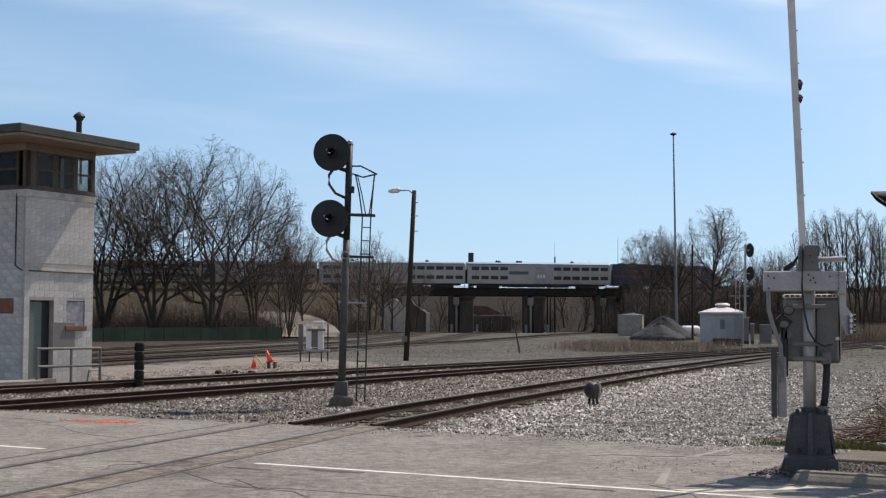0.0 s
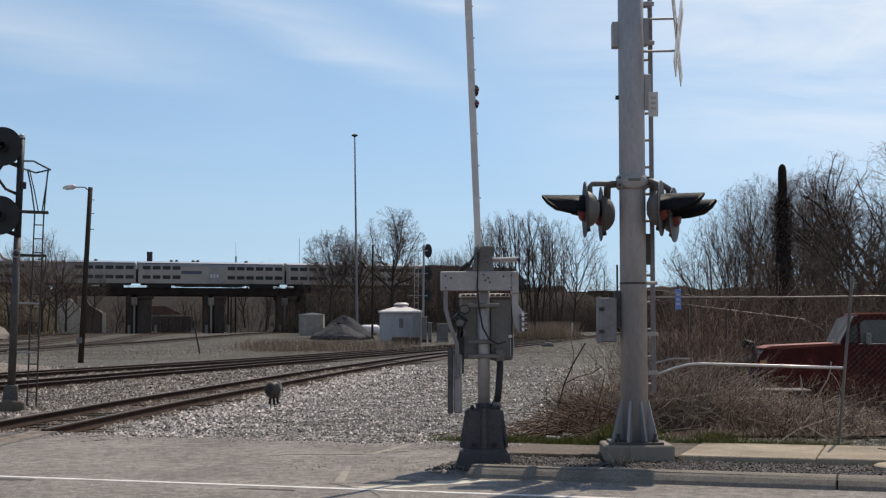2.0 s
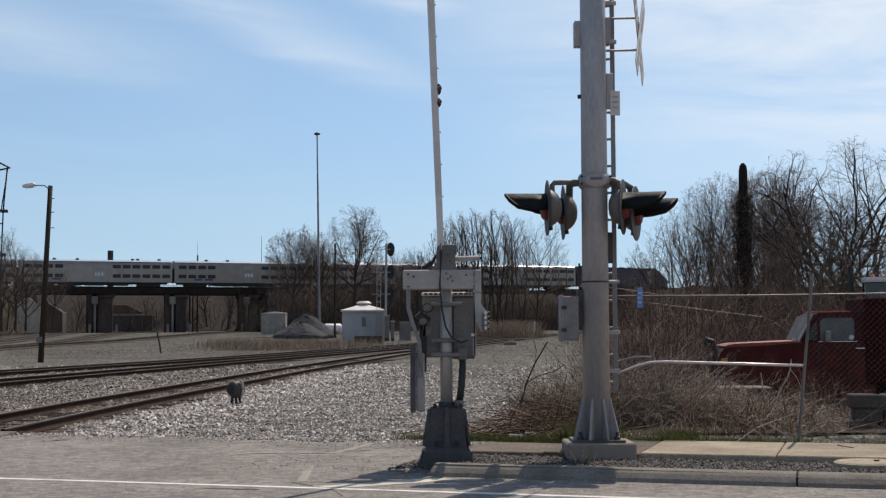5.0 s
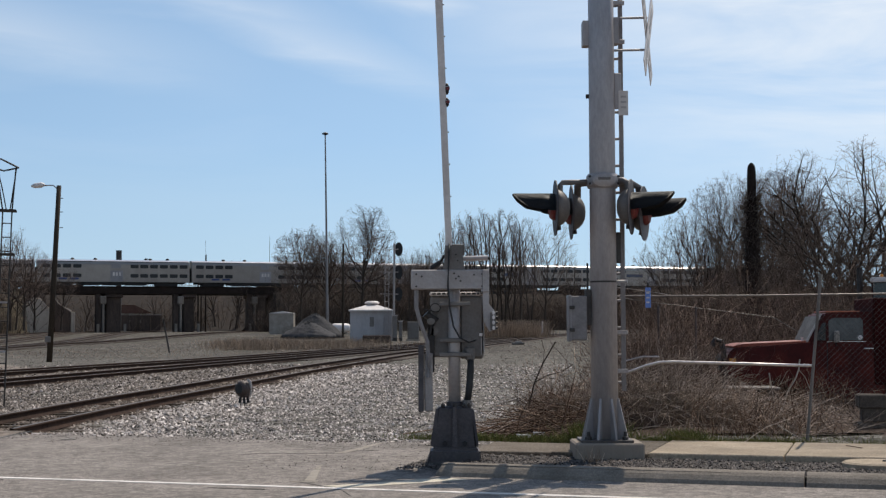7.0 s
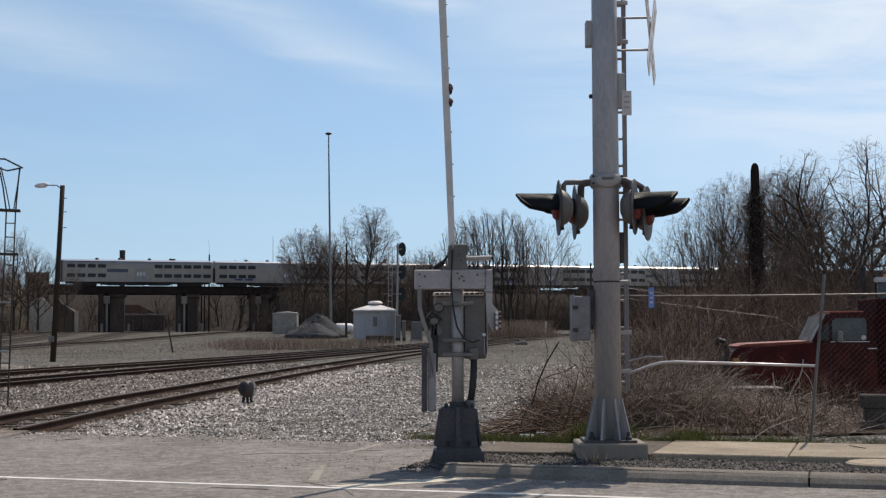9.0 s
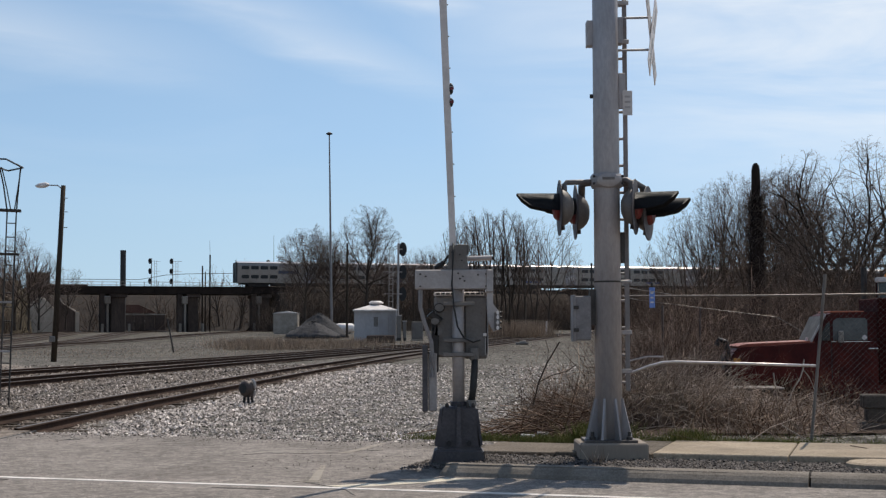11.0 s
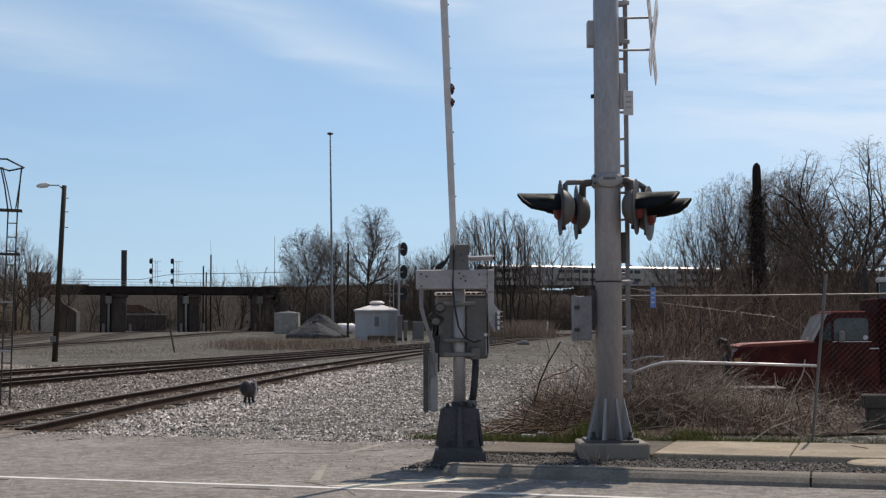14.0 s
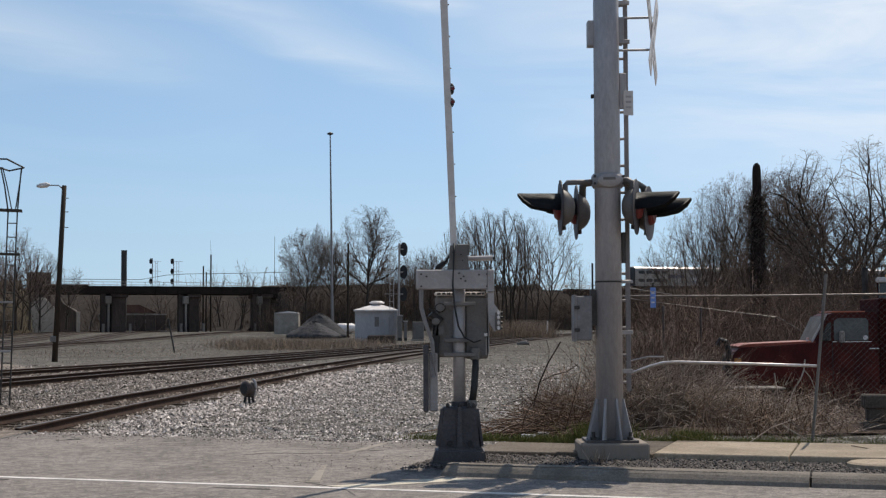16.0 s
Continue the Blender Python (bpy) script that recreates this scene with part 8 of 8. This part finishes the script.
for az, d, h, wd in ((-25.4, 180, 24.0, 1.0), (-23.15, 179, 25.2, 1.05), (-21.4, 190, 21.5, 0.75), (-20.05, 181, 16.0, 0.6),
                     (-27.3, 184, 24.0, 1.0)):
    x, y = by_angle(az, d)
    tree(x, y, h, "wide", "large bare spreading tree with dark limbs", "bare trees beyond the yard tracks", 0.6, wd)
for az, d, h in ((-19.5, 214, 13), (-18.0, 218, 12), (-17.2, 214, 14), (-16.6, 216, 11), (-20.4, 200, 12), (-17.9, 222, 13), (-14.9, 226, 10), (-19.6, 222, 15), (-16.3, 196, 12.5), (-15.9, 199, 11), (-16.8, 198, 14)):
    x, y = by_angle(az, d)
    tree(x, y, h, "round", "thin bare tree on the railway embankment", "trees by the abutment", 1.5)
for px_, d, h, kind, wd in ((542, 216, 17.2, "lone", 0.95), (586, 218, 17.8, "lone", 0.9), (646, 214, 20.2, "lone", 0.95), (520, 220, 12.5, "round", 0.8), (735, 222, 14.5, "round", 0.8),
                            (768, 220, 14.0, "round", 0.8), (700, 224, 13.5, "round", 0.8), (614, 224, 14, "round", 0.8), (676, 225, 14, "round", 0.8), (752, 228, 15, "round", 0.8), (716, 229, 14.5, "round", 0.8), (788, 226, 15.5, "round", 0.7)):
    x = (px_ - 784) / 2500 * d
    tree(x, d, h - 1.2, kind, "bare tree with a fine rounded crown before the embankment", "trees before the embankment", 1.2, wd)
for px_, top in ((806, 392), (822, 380), (838, 370), (853, 366), (868, 362), (884, 370), (898, 364), (914, 368), (930, 374), (948, 382), (760, 440), (775, 446), (735, 450), (1020, 440)):
    d = rt.uniform(198, 214)
    tree((px_ - 784) / 2500 * d, d, (577 - top) / 2500 * d + 0.4, "slim", "slender bare tree with upright branches", "slender trees before the embankment", 1.0, 1.1)
tree((972 - 784) / 2500 * 190, 190, (577 - 378) / 2500 * 190 + 0.6, "round", "bare tree forking low into a fan of branches", "slender trees before the embankment", 1.0, 0.8)
for px_, top, d, kind, wd in ((1228, 372, 96, "copse", 1.0), (1266, 318, 94, "copse", 0.85), (1302, 300, 98, "copse", 0.7), (1362, 300, 98, "copse", 0.9), (1384, 290, 92, "copse", 0.9), (1408, 290, 100, "copse", 0.6),
                              (1440, 266, 96, "arched", 0.8), (1500, 244, 88, "arched", 1.1), (1580, 232, 94, "arched", 1.1), (1480, 340, 86, "copse", 1.2), (1335, 420, 84, "copse", 1.3), (1450, 420, 84, "copse", 1.3), (1550, 410, 84, "copse", 1.3)):
    tree((px_ - 784) / 2500 * d, d, (577 - top) / 2500 * d + 1.55, kind, "bare tree in the thicket behind the trucks", "thicket trees", 0.1, wd)
for px_, top in ((392, 466), (428, 456), (455, 470), (502, 462), (340, 482)):
    tree((px_ - 784) / 2500 * 300, 300, (577 - top) / 2500 * 300 + 1.2, "far", "distant bare tree behind the rail bridge", "distant trees", 0.6)
for k in range(18):
    az = -34 + k * 3.8 + rt.uniform(-1, 1)
    x, y = by_angle(az, rt.uniform(285, 340))
    tree(x, y, rt.uniform(9, 14), "far", "distant bare tree beyond the railway embankment", "distant trees", 0.5)


def stems(places, hmin, hmax, per, spread, radius, seed, droop=0.0):
    """Tangled upright stems at the places: three bent lengths each, with side twigs."""
    r = np.random.default_rng(seed)
    base = np.repeat(np.asarray(places, dtype=float), per, axis=0)
    n = len(base)
    base = base + np.concatenate([r.normal(0, spread, (n, 2)), np.zeros((n, 1))], 1)
    h = r.uniform(hmin, hmax, n)
    d = np.clip(np.stack([r.normal(0, 0.35, n), r.normal(0, 0.35, n), np.ones(n)], 1), -0.8, 1.2)
    p0s, p1s, r0s, r1s = [], [], [], []
    p, rad = base, radius * r.uniform(0.5, 1.4, n)
    for k in range(3):
        d = np.clip(d + r.normal(0, 0.22, (n, 3)), -0.9, 1.25) - np.array((0, 0, droop * k))
        q = p + d * (h / 3)[:, None]
        p0s.append(p), p1s.append(q), r0s.append(rad * (1 - 0.3 * k)), r1s.append(rad * (0.7 - 0.3 * k) + 0.0008)
        tw = d + r.normal(0, 0.75, (n, 3))
        p0s.append(q), p1s.append(q + tw * (h * 0.22)[:, None]), r0s.append(rad * 0.45), r1s.append(rad * 0.2)
        p = q
    return [np.concatenate(v) for v in (p0s, p1s, r0s, r1s)] + [3, np.concatenate([np.full(n, k % 2 == 1 or k == 4) for k in range(6)])]


def stuff(name, data, material, label, category):
    ob = finish(name, sticks_mesh(name, *data), material)
    return tagged(ob, label, category, "", "stuff")


def clumps(n, fx, seed):
    r = np.random.default_rng(seed)
    return np.array([fx(r) for _ in range(n)])


def on_bank(s0, s1, o0=-17.0, o1=-8.0):
    def f(r):
        s, o = r.uniform(s0, s1), r.uniform(o0, o1)
        z = np.interp(o, (-17, -13, -9, -5.5, -4), (0.4, 2.6, 5.0, 7.1, 7.65))
        q = br(s, o, z - 0.2)
        return (q.x, q.y, q.z)
    return f


stuff("bank_brush", stems(clumps(190, on_bank(62, 96, -14.0, -6.0), 31), 1.8, 5.0, 10, 1.3, 0.04, 32), M_BRUSHDARK, "dense dark bare brush on the embankment", "brush")
stuff("bank_brush", stems(clumps(150, on_bank(94, 120, -16.0, -8.5), 91), 1.0, 3.0, 10, 1.3, 0.035, 92), M_BRUSHDARK, "dense dark bare brush on the embankment", "brush")
stuff("bank_brush", stems(clumps(60, lambda r: tuple(br(r.uniform(56, 66), r.uniform(-15, -5), 0.7)), 87), 1.5, 6.0, 10, 1.0, 0.035, 88), M_BRUSHDARK, "bare brush round the end of the bridge", "brush")
stuff("bank_brush", stems(clumps(230, on_bank(131, 280), 33), 1.8, 5.0, 10, 1.6, 0.05, 34), M_BRUSHDARK, "dense dark bare brush on the embankment", "brush")
stuff("bank_brush", stems(clumps(170, on_bank(-190, 16), 35), 1.0, 3.2, 10, 1.5, 0.032, 36), M_BRUSH, "thin brown brush on the grassy embankment", "brush")
stuff("bank_brush", stems(clumps(120, lambda r: (lambda q: (q.x, q.y, 0.6))(br(r.uniform(-6, 18), r.uniform(-24, -10))), 37), 2.0, 6.0, 10, 1.3, 0.035, 38), M_BRUSHDARK, "bare brush round the abutment", "brush")
stuff("yard_brush", stems(clumps(460, lambda r: (lambda q: (q[0], q[1], 0.4))(by_angle(r.uniform(-30, -20.6), r.uniform(179, 206))), 39), 1.2, 4.2, 13, 1.8, 0.028, 40), M_BRUSHDARK, "bare undergrowth below the large trees", "brush")
stuff("bank_brush", stems(clumps(130, lambda r: (lambda q: (q.x, q.y, q.z))(br(r.uniform(-170, 19), r.uniform(-5.0, -2.9), 7.6)), 67), 0.8, 2.6, 8, 0.9, 0.03, 68), M_BRUSHDARK, "bare brush along the top of the grassy embankment", "brush")
def crest_spot(r):
    s = r.uniform(64, 117)
    return tuple(br(s, r.uniform(7.6, 9.6), 8.7 + 0.5 * min(1, (s - 63) / 32)))


stuff("bank_brush", stems(clumps(150, crest_spot, 69), 0.8, 3.2, 8, 0.7, 0.035, 70), M_BRUSHDARK, "bare brush along the crest of the embankment", "brush")
stuff("bank_brush", stems(clumps(170, lambda r: tuple(br(r.uniform(104, 136), r.uniform(-17, -7), 0.5)), 93), 3.0, 7.6, 10, 1.2, 0.035, 94), M_SHADEBRUSH, "dark bare brush under the second bridge", "brush")
# thicket between the fence and the trees
stuff("thicket", stems(clumps(400, lambda r: ((lambda y: (r.uniform(4.0 + (y - 24) * 0.11, 0.34 * y + 4), y, 0.1))(r.uniform(36, 60))), 41), 1.2, 3.1, 14, 0.7, 0.008, 42, 0.08), M_THICKET, "dense brown leafless thicket", "brush")
stuff("thicket", stems(clumps(120, lambda r: (lambda y: (r.uniform(3.3 + (y - 21) * 0.11, 0.165 * y), y, 0.12))(r.uniform(25, 35)), 43), 0.6, 1.7, 16, 0.5, 0.006, 44, 0.1), M_THICKET, "dense brown leafless thicket", "brush")
stuff("undergrowth", stems(clumps(280, lambda r: (lambda y: (r.uniform(0.165, 0.36) * y, y, 0.1))(r.uniform(78, 108)), 49), 1.6, 4.2, 13, 1.1, 0.013, 50, 0.06), M_SHADEBRUSH, "dark leafless undergrowth below the thicket trees", "brush")
stuff("far_brush", stems(clumps(230, lambda r: (lambda q: (q.x, q.y, 0.9))(br(r.uniform(-40, 80), 54 + r.uniform(-8, 10))), 57), 2.0, 7.5, 7, 1.8, 0.06, 58), M_SHADEBRUSH, "brown brush on the bank beyond the bridge", "brush")
stuff("dead_weeds", stems(clumps(70, lambda r: tuple(rd(r.uniform(-0.9, 4.5), r.uniform(18.3, 26), 0.16)), 85), 0.15, 0.6, 9, 0.28, 0.006, 86, 0.2), M_THICKET, "dark dead weeds and canes round the concrete blocks", "weeds")
stuff("dead_weeds", stems(clumps(90, lambda r: tuple(rd(r.uniform(-3.2, -0.9), r.uniform(18.3, 26), 0.16)), 45), 0.12, 0.5, 7, 0.28, 0.0085, 46, 0.25), M_DEADWEED, "pale dead weeds and canes behind the fence", "weeds")
stuff("dead_canes", stems(clumps(40, lambda r: tuple(rd(r.uniform(-2.6, -1.0), r.uniform(18.4, 21.5), 0.2)), 47), 0.3, 0.9, 10, 0.25, 0.006, 48, 0.3), M_BRUSH, "arching dead canes beside the mast", "weeds")


stuff("dead_weeds", stems(clumps(34, lambda r: (r.uniform(5.4, 7.8), r.uniform(27.2, 28.9), 0.12), 81), 0.3, 0.85, 7, 0.3, 0.009, 82, 0.25), M_BRUSH, "dead weeds grown up against the truck", "weeds")


def fallen(n, cx, cy, sx, sy, hz, lmin, lmax, rad, seed):
    r = np.random.default_rng(seed)
    c = np.stack([r.normal(cx, sx, n), r.normal(cy, sy, n), np.abs(r.normal(0, hz, n)) + 0.22], 1)
    an = r.normal(0.25, 0.75, n)
    ln = r.uniform(lmin, lmax, n)
    d = np.stack([np.cos(an), np.sin(an) * 0.7, r.normal(0.1, 0.26, n)], 1) * (ln / 2)[:, None]
    mid = c + r.normal(0, 0.08, (n, 3))
    a, b = c - d, c + d
    a[:, 2] = np.maximum(a[:, 2], 0.2)
    b[:, 2] = np.maximum(b[:, 2], 0.2)
    rr_ = rad * r.uniform(0.4, 1.3, n)
    return [np.concatenate(v) for v in ((a, mid), (mid, b), (rr_, rr_ * 0.8), (rr_ * 0.8, rr_ * 0.35))]


# a mound of dead brush beside the mast: an added dark core under arching canes
MOUND = (2.85, 20.7, 1.75, 1.25, 0.62)


def mound_z(x, y):
    q = ((x - MOUND[0]) / MOUND[2]) ** 2 + ((y - MOUND[1]) / MOUND[3]) ** 2
    return ground_z(x, y) + MOUND[4] * np.clip(1 - q, 0, 1) ** 0.8 * (1 + 0.12 * np.sin(x * 5 + y * 3)) - 0.05 * (q > 0.97)


mx, my = np.meshgrid(np.linspace(MOUND[0] - 1.8, MOUND[0] + 1.8, 46), np.linspace(MOUND[1] - 1.3, MOUND[1] + 1.3, 34))
mid = np.arange(mx.size).reshape(mx.shape)
heap = finish("brush_mound", arrays_mesh("brush_mound", np.stack([mx, my, mound_z(mx, my)], -1).reshape(-1, 3), np.stack([mid[:-1, :-1], mid[:-1, 1:], mid[1:, 1:], mid[1:, :-1]], -1).reshape(-1, 4)), M_LITTERFLOOR)
tagged(heap, "low dark core added inside the heap of dead brush", "mound", "", "stuff")


def canes(n, lmin, lmax, rad, seed, out=0.5, droop=0.5, box_=MOUND):
    """Thin bent canes that rise from the mound and arch over."""
    r = np.random.default_rng(seed)
    an, q = r.uniform(0, 2 * np.pi, n), np.sqrt(r.uniform(0, 1, n))
    p = np.stack([box_[0] + box_[2] * q * np.cos(an), box_[1] + box_[3] * q * np.sin(an)], 1)
    p = np.concatenate([p, (mound_z(p[:, 0], p[:, 1]) - 0.03)[:, None]], 1)
    d = np.stack([out * np.cos(an) + r.normal(0, 0.5, n), out * np.sin(an) * 0.6 + r.normal(0, 0.4, n), r.uniform(0.15, 1.0, n)], 1)
    d /= np.linalg.norm(d, axis=1, keepdims=True)
    ln, rr_ = r.uniform(lmin, lmax, n), rad * r.uniform(0.5, 1.4, n)
    rows = [[], [], [], []]
    for k in range(5):
        d = d + r.normal(0, 0.13, (n, 3)) - np.array((0, 0, droop * 0.2)) * (k + 1) * 0.4
        d /= np.linalg.norm(d, axis=1, keepdims=True)
        e = p + d * (ln / 5)[:, None]
        e[:, 2] = np.maximum(e[:, 2], 0.24)
        for lst, v in zip(rows, (p, e, rr_ * (1 - 0.16 * k), rr_ * (1 - 0.16 * (k + 1)))):
            lst.append(v)
        if k in (2, 3):
            tw = d + r.normal(0, 0.6, (n, 3))
            for lst, v in zip(rows, (e, e + tw * (ln * 0.13)[:, None], rr_ * 0.5, rr_ * 0.25)):
                lst.append(v)
        p = e
    return [np.concatenate(v) for v in rows]


stuff("dead_canes", canes(800, 0.35, 0.95, 0.006, 83), M_CANE, "arching dead canes over the brush mound", "canes")
stuff("dead_canes", canes(650, 0.25, 0.75, 0.0055, 84, 0.35, 0.8), M_DEADWEED, "pale bent dead weeds over the brush mound", "canes")
stuff("branch_pile", fallen(520, 1.75, 19.9, 0.42, 0.5, 0.17, 0.5, 1.5, 0.0075, 51), M_BRUSH, "heap of cut dead branches beside the mast", "branches")
stuff("dead_canes", stems(clumps(30, lambda r: (r.uniform(1.35, 2.3), r.uniform(20.2, 21.6), 0.2), 95), 0.35, 0.95, 13, 0.16, 0.0065, 96, 0.12), M_BRUSH, "thick brown bush of dead canes beside the branch heap", "canes")
cane = thing("sapling", Matrix.Identity(4), "tall bent bare sapling standing out of the branch heap", "sapling")
part("stem", tube([(1.27, 20.0, 0.6), (1.36, 20.0, 0.95), (1.48, 20.0, 1.22), (1.66, 20.0, 1.52)], 0.011, 6), M_BARK, cane)
part("twig", tube([(1.36, 20.0, 0.95), (1.55, 20.0, 1.05), (1.75, 20.0, 1.1), (1.9, 20.0, 1.2)], 0.006, 5), M_BARK, cane)
part("twig", tube([(1.48, 20.0, 1.22), (1.5, 20.0, 1.4), (1.46, 20.0, 1.55)], 0.005, 5), M_BARK, cane)
for x, y, top in ((4.72, 30.4, 2.12), (5.6, 30.8, 2.1)):
    op = thing("old_post", pose(x, y, 0.1), "old grey steel fence post standing in the thicket", "fence post", "old posts in the thicket")
    part("shaft", rod((0, 0, -0.05), (0.02, 0, top - 0.1), 0.022, n=8), M_OLDTIN, op)
    part("cap", lathe([(0.026, top - 0.1), (0.022, top - 0.07), (0.008, top - 0.05)], 8, pose(0.02, 0, 0)), M_DARKSTEEL, op)
stuff("branch_pile", fallen(1100, 4.6, 22.6, 1.0, 2.2, 0.12, 0.3, 1.5, 0.006, 53), M_CANE, "scattered dead branches among the weeds", "branches")
sap = stems(np.array([(1.5, 19.3, 0.2), (1.75, 19.5, 0.2), (1.15, 19.0, 0.2)]), 0.7, 1.35, 1, 0.1, 0.008, 55)
stuff("sapling", sap, M_BRUSH, "thin bare saplings growing from the branch heap", "sapling")


def blades(n, fx, h0, h1, w, seed):
    r = np.random.default_rng(seed)
    p = np.array([fx(r) for _ in range(n)])
    d = np.stack([r.normal(0, 0.4, n), r.normal(0, 0.4, n), np.ones(n)], 1) * r.uniform(h0, h1, n)[:, None]
    return p, p + d, np.full(n, w), np.full(n, w * 0.2)


PATCHES = random.Random(5)
PATCHES = [(PATCHES.uniform(-5.3, 6), PATCHES.uniform(0.1, 0.5)) for _ in range(44)]
stuff("grass", blades(13000, lambda r: (lambda c: tuple(rd(c[0] + r.normal(0, c[1]), 17.57 + abs(r.normal(0, 0.22)), 0.27)))(PATCHES[int(r.uniform(0, 44))]), 0.025, 0.1, 0.004, 61), M_GRASS, "low green and yellow grass beside the sidewalk", "grass")
stuff("grass", blades(7000, lambda r: tuple(rd(min(4.0, -4.2 + 7.5 * r.uniform(0, 1) + 0.4 * math.sin(37 * r.uniform(0, 1))), 17.6 + abs(r.normal(0, 0.9)), 0.2)), 0.05, 0.16, 0.006, 71), M_GRASS, "green grass and weeds along the foot of the fence", "grass")
stuff("grass_tuft", blades(1300, lambda r: tuple(rd(-3.45 + r.normal(0, 0.17), 17.8 + r.normal(0, 0.12), 0.28)), 0.1, 0.26, 0.006, 62), M_GRASS, "tuft of green grass beside the mast footing", "grass")
stuff("grass_tuft", blades(500, lambda r: tuple(rd(-2.35 + r.normal(0, 0.14), 17.65 + r.normal(0, 0.08), 0.28)), 0.08, 0.2, 0.006, 63), M_GRASS, "tuft of green grass beside the mast footing", "grass")
stuff("dry_grass", blades(4600, lambda r: (lambda y, c: ((-0.155 + 0.115 * c + r.normal(0, 0.008)) * y, y, 0.05))(r.uniform(100, 145) , abs(r.normal(0.0, 0.45)) if r.uniform(0, 1) < 0.5 else r.uniform(0, 1)), 0.12, 0.8, 0.018, 64), M_STRAW, "tall straw-coloured dry grass between the tracks and the hut", "grass")
stuff("dry_grass", blades(5000, lambda r: (lambda y, c: ((0.028 + 0.045 * c + r.normal(0, 0.004)) * y, y, 0.3))(r.uniform(172, 196), r.uniform(0, 1)), 0.4, 2.3, 0.03, 65), M_STRAW, "tall straw-coloured dry grass below the embankment", "grass")
stuff("dry_grass", blades(2600, lambda r: (r.uniform(-34, -8), r.uniform(80, 112), 0.0), 0.04, 0.14, 0.008, 66), M_STRAW, "sparse dry weeds on the yard gravel", "grass")
stuff("weed", blades(26, lambda r: tuple(rd(-2.95 + r.normal(0, 0.05), 14.9 + r.normal(0, 0.05), 0.3)), 0.06, 0.17, 0.005, 67), M_DEADWEED, "dry weed in the chippings", "weed")
lr = np.random.default_rng(71)
spots = np.array([tuple(rd(lr.uniform(-4.2, 3), lr.uniform(18.0, 20.5), 0.27)) for _ in range(34)] + [(-0.55, 27.5, 0.03), (-0.75, 22.4, 0.06), (-2.3, 25, 0.05), (-3.0, 33, 0.05)])
lit = finish("litter", stones_mesh("litter", spots, lr.uniform(0.015, 0.05, len(spots)), lr), M_LITTER)
tagged(lit, "scraps of pale paper and plastic litter", "litter", "", "stuff")

# single pale branches and cartons lying in the weeds
for pts in (((5.62, 22.0, 1.21), (5.6, 22.0, 1.05), (5.55, 22.0, 0.91), (5.42, 22.0, 0.71), (5.3, 21.9, 0.4), (5.2, 21.8, 0.18)),
            ((5.14, 22.0, 1.0), (5.17, 22.0, 0.78), (5.22, 22.0, 0.4), (5.24, 22.0, 0.18)),
            ((4.62, 19.0, 0.49), (4.68, 19.0, 0.43), (4.95, 19.0, 0.24))):
    br_ = thing("fallen_branch", Matrix.Identity(4), "pale bare branch standing in the dead weeds", "branch", "pale branches")
    part("stem", tube(list(pts), 0.011, 6), M_DEADSTICK, br_)
    mid_ = Vector(pts[1])
    part("twig", tube([tuple(mid_), tuple(mid_ + Vector((0.1, 0, -0.12))), tuple(mid_ + Vector((0.17, 0, -0.3)))], 0.006, 5), M_DEADSTICK, br_)
for x, y, a in ((4.16, 18.95, 20), (3.75, 18.75, -35), (1.12, 18.7, 12), (1.35, 19.1, 50)):
    ct = thing("carton", pose(x, y, 0.27, 0, 4, a), "crushed white paper carton lying in the grass", "litter", "cartons in the grass")
    part("carton_side", box(-0.09, -0.04, 0, 0.09, 0.04, 0.05, 0.008), M_WHITE, ct)
    part("carton_flap", box(0.09, -0.035, 0.01, 0.14, 0.035, 0.02, 0.003), M_WHITE, ct)


def motions():
    """The train runs along the overhead line."""
    rows = [(0.0, 79.4), (1.0, 91.6), (2.0, 104.0), (3.5, 122.9), (4.6, 137.4), (7.0, 170.2), (9.0, 199.6), (11.3, 233.9), (12.5, 252.6), (14.5, 283.8), (15.5, 299.8), (16.0, 307.9)]
    for ob, back in TRAIN:
        walk(ob, [(t, br_pose(s - back, 0, BR_RAIL)) for t, s in rows])


motions()
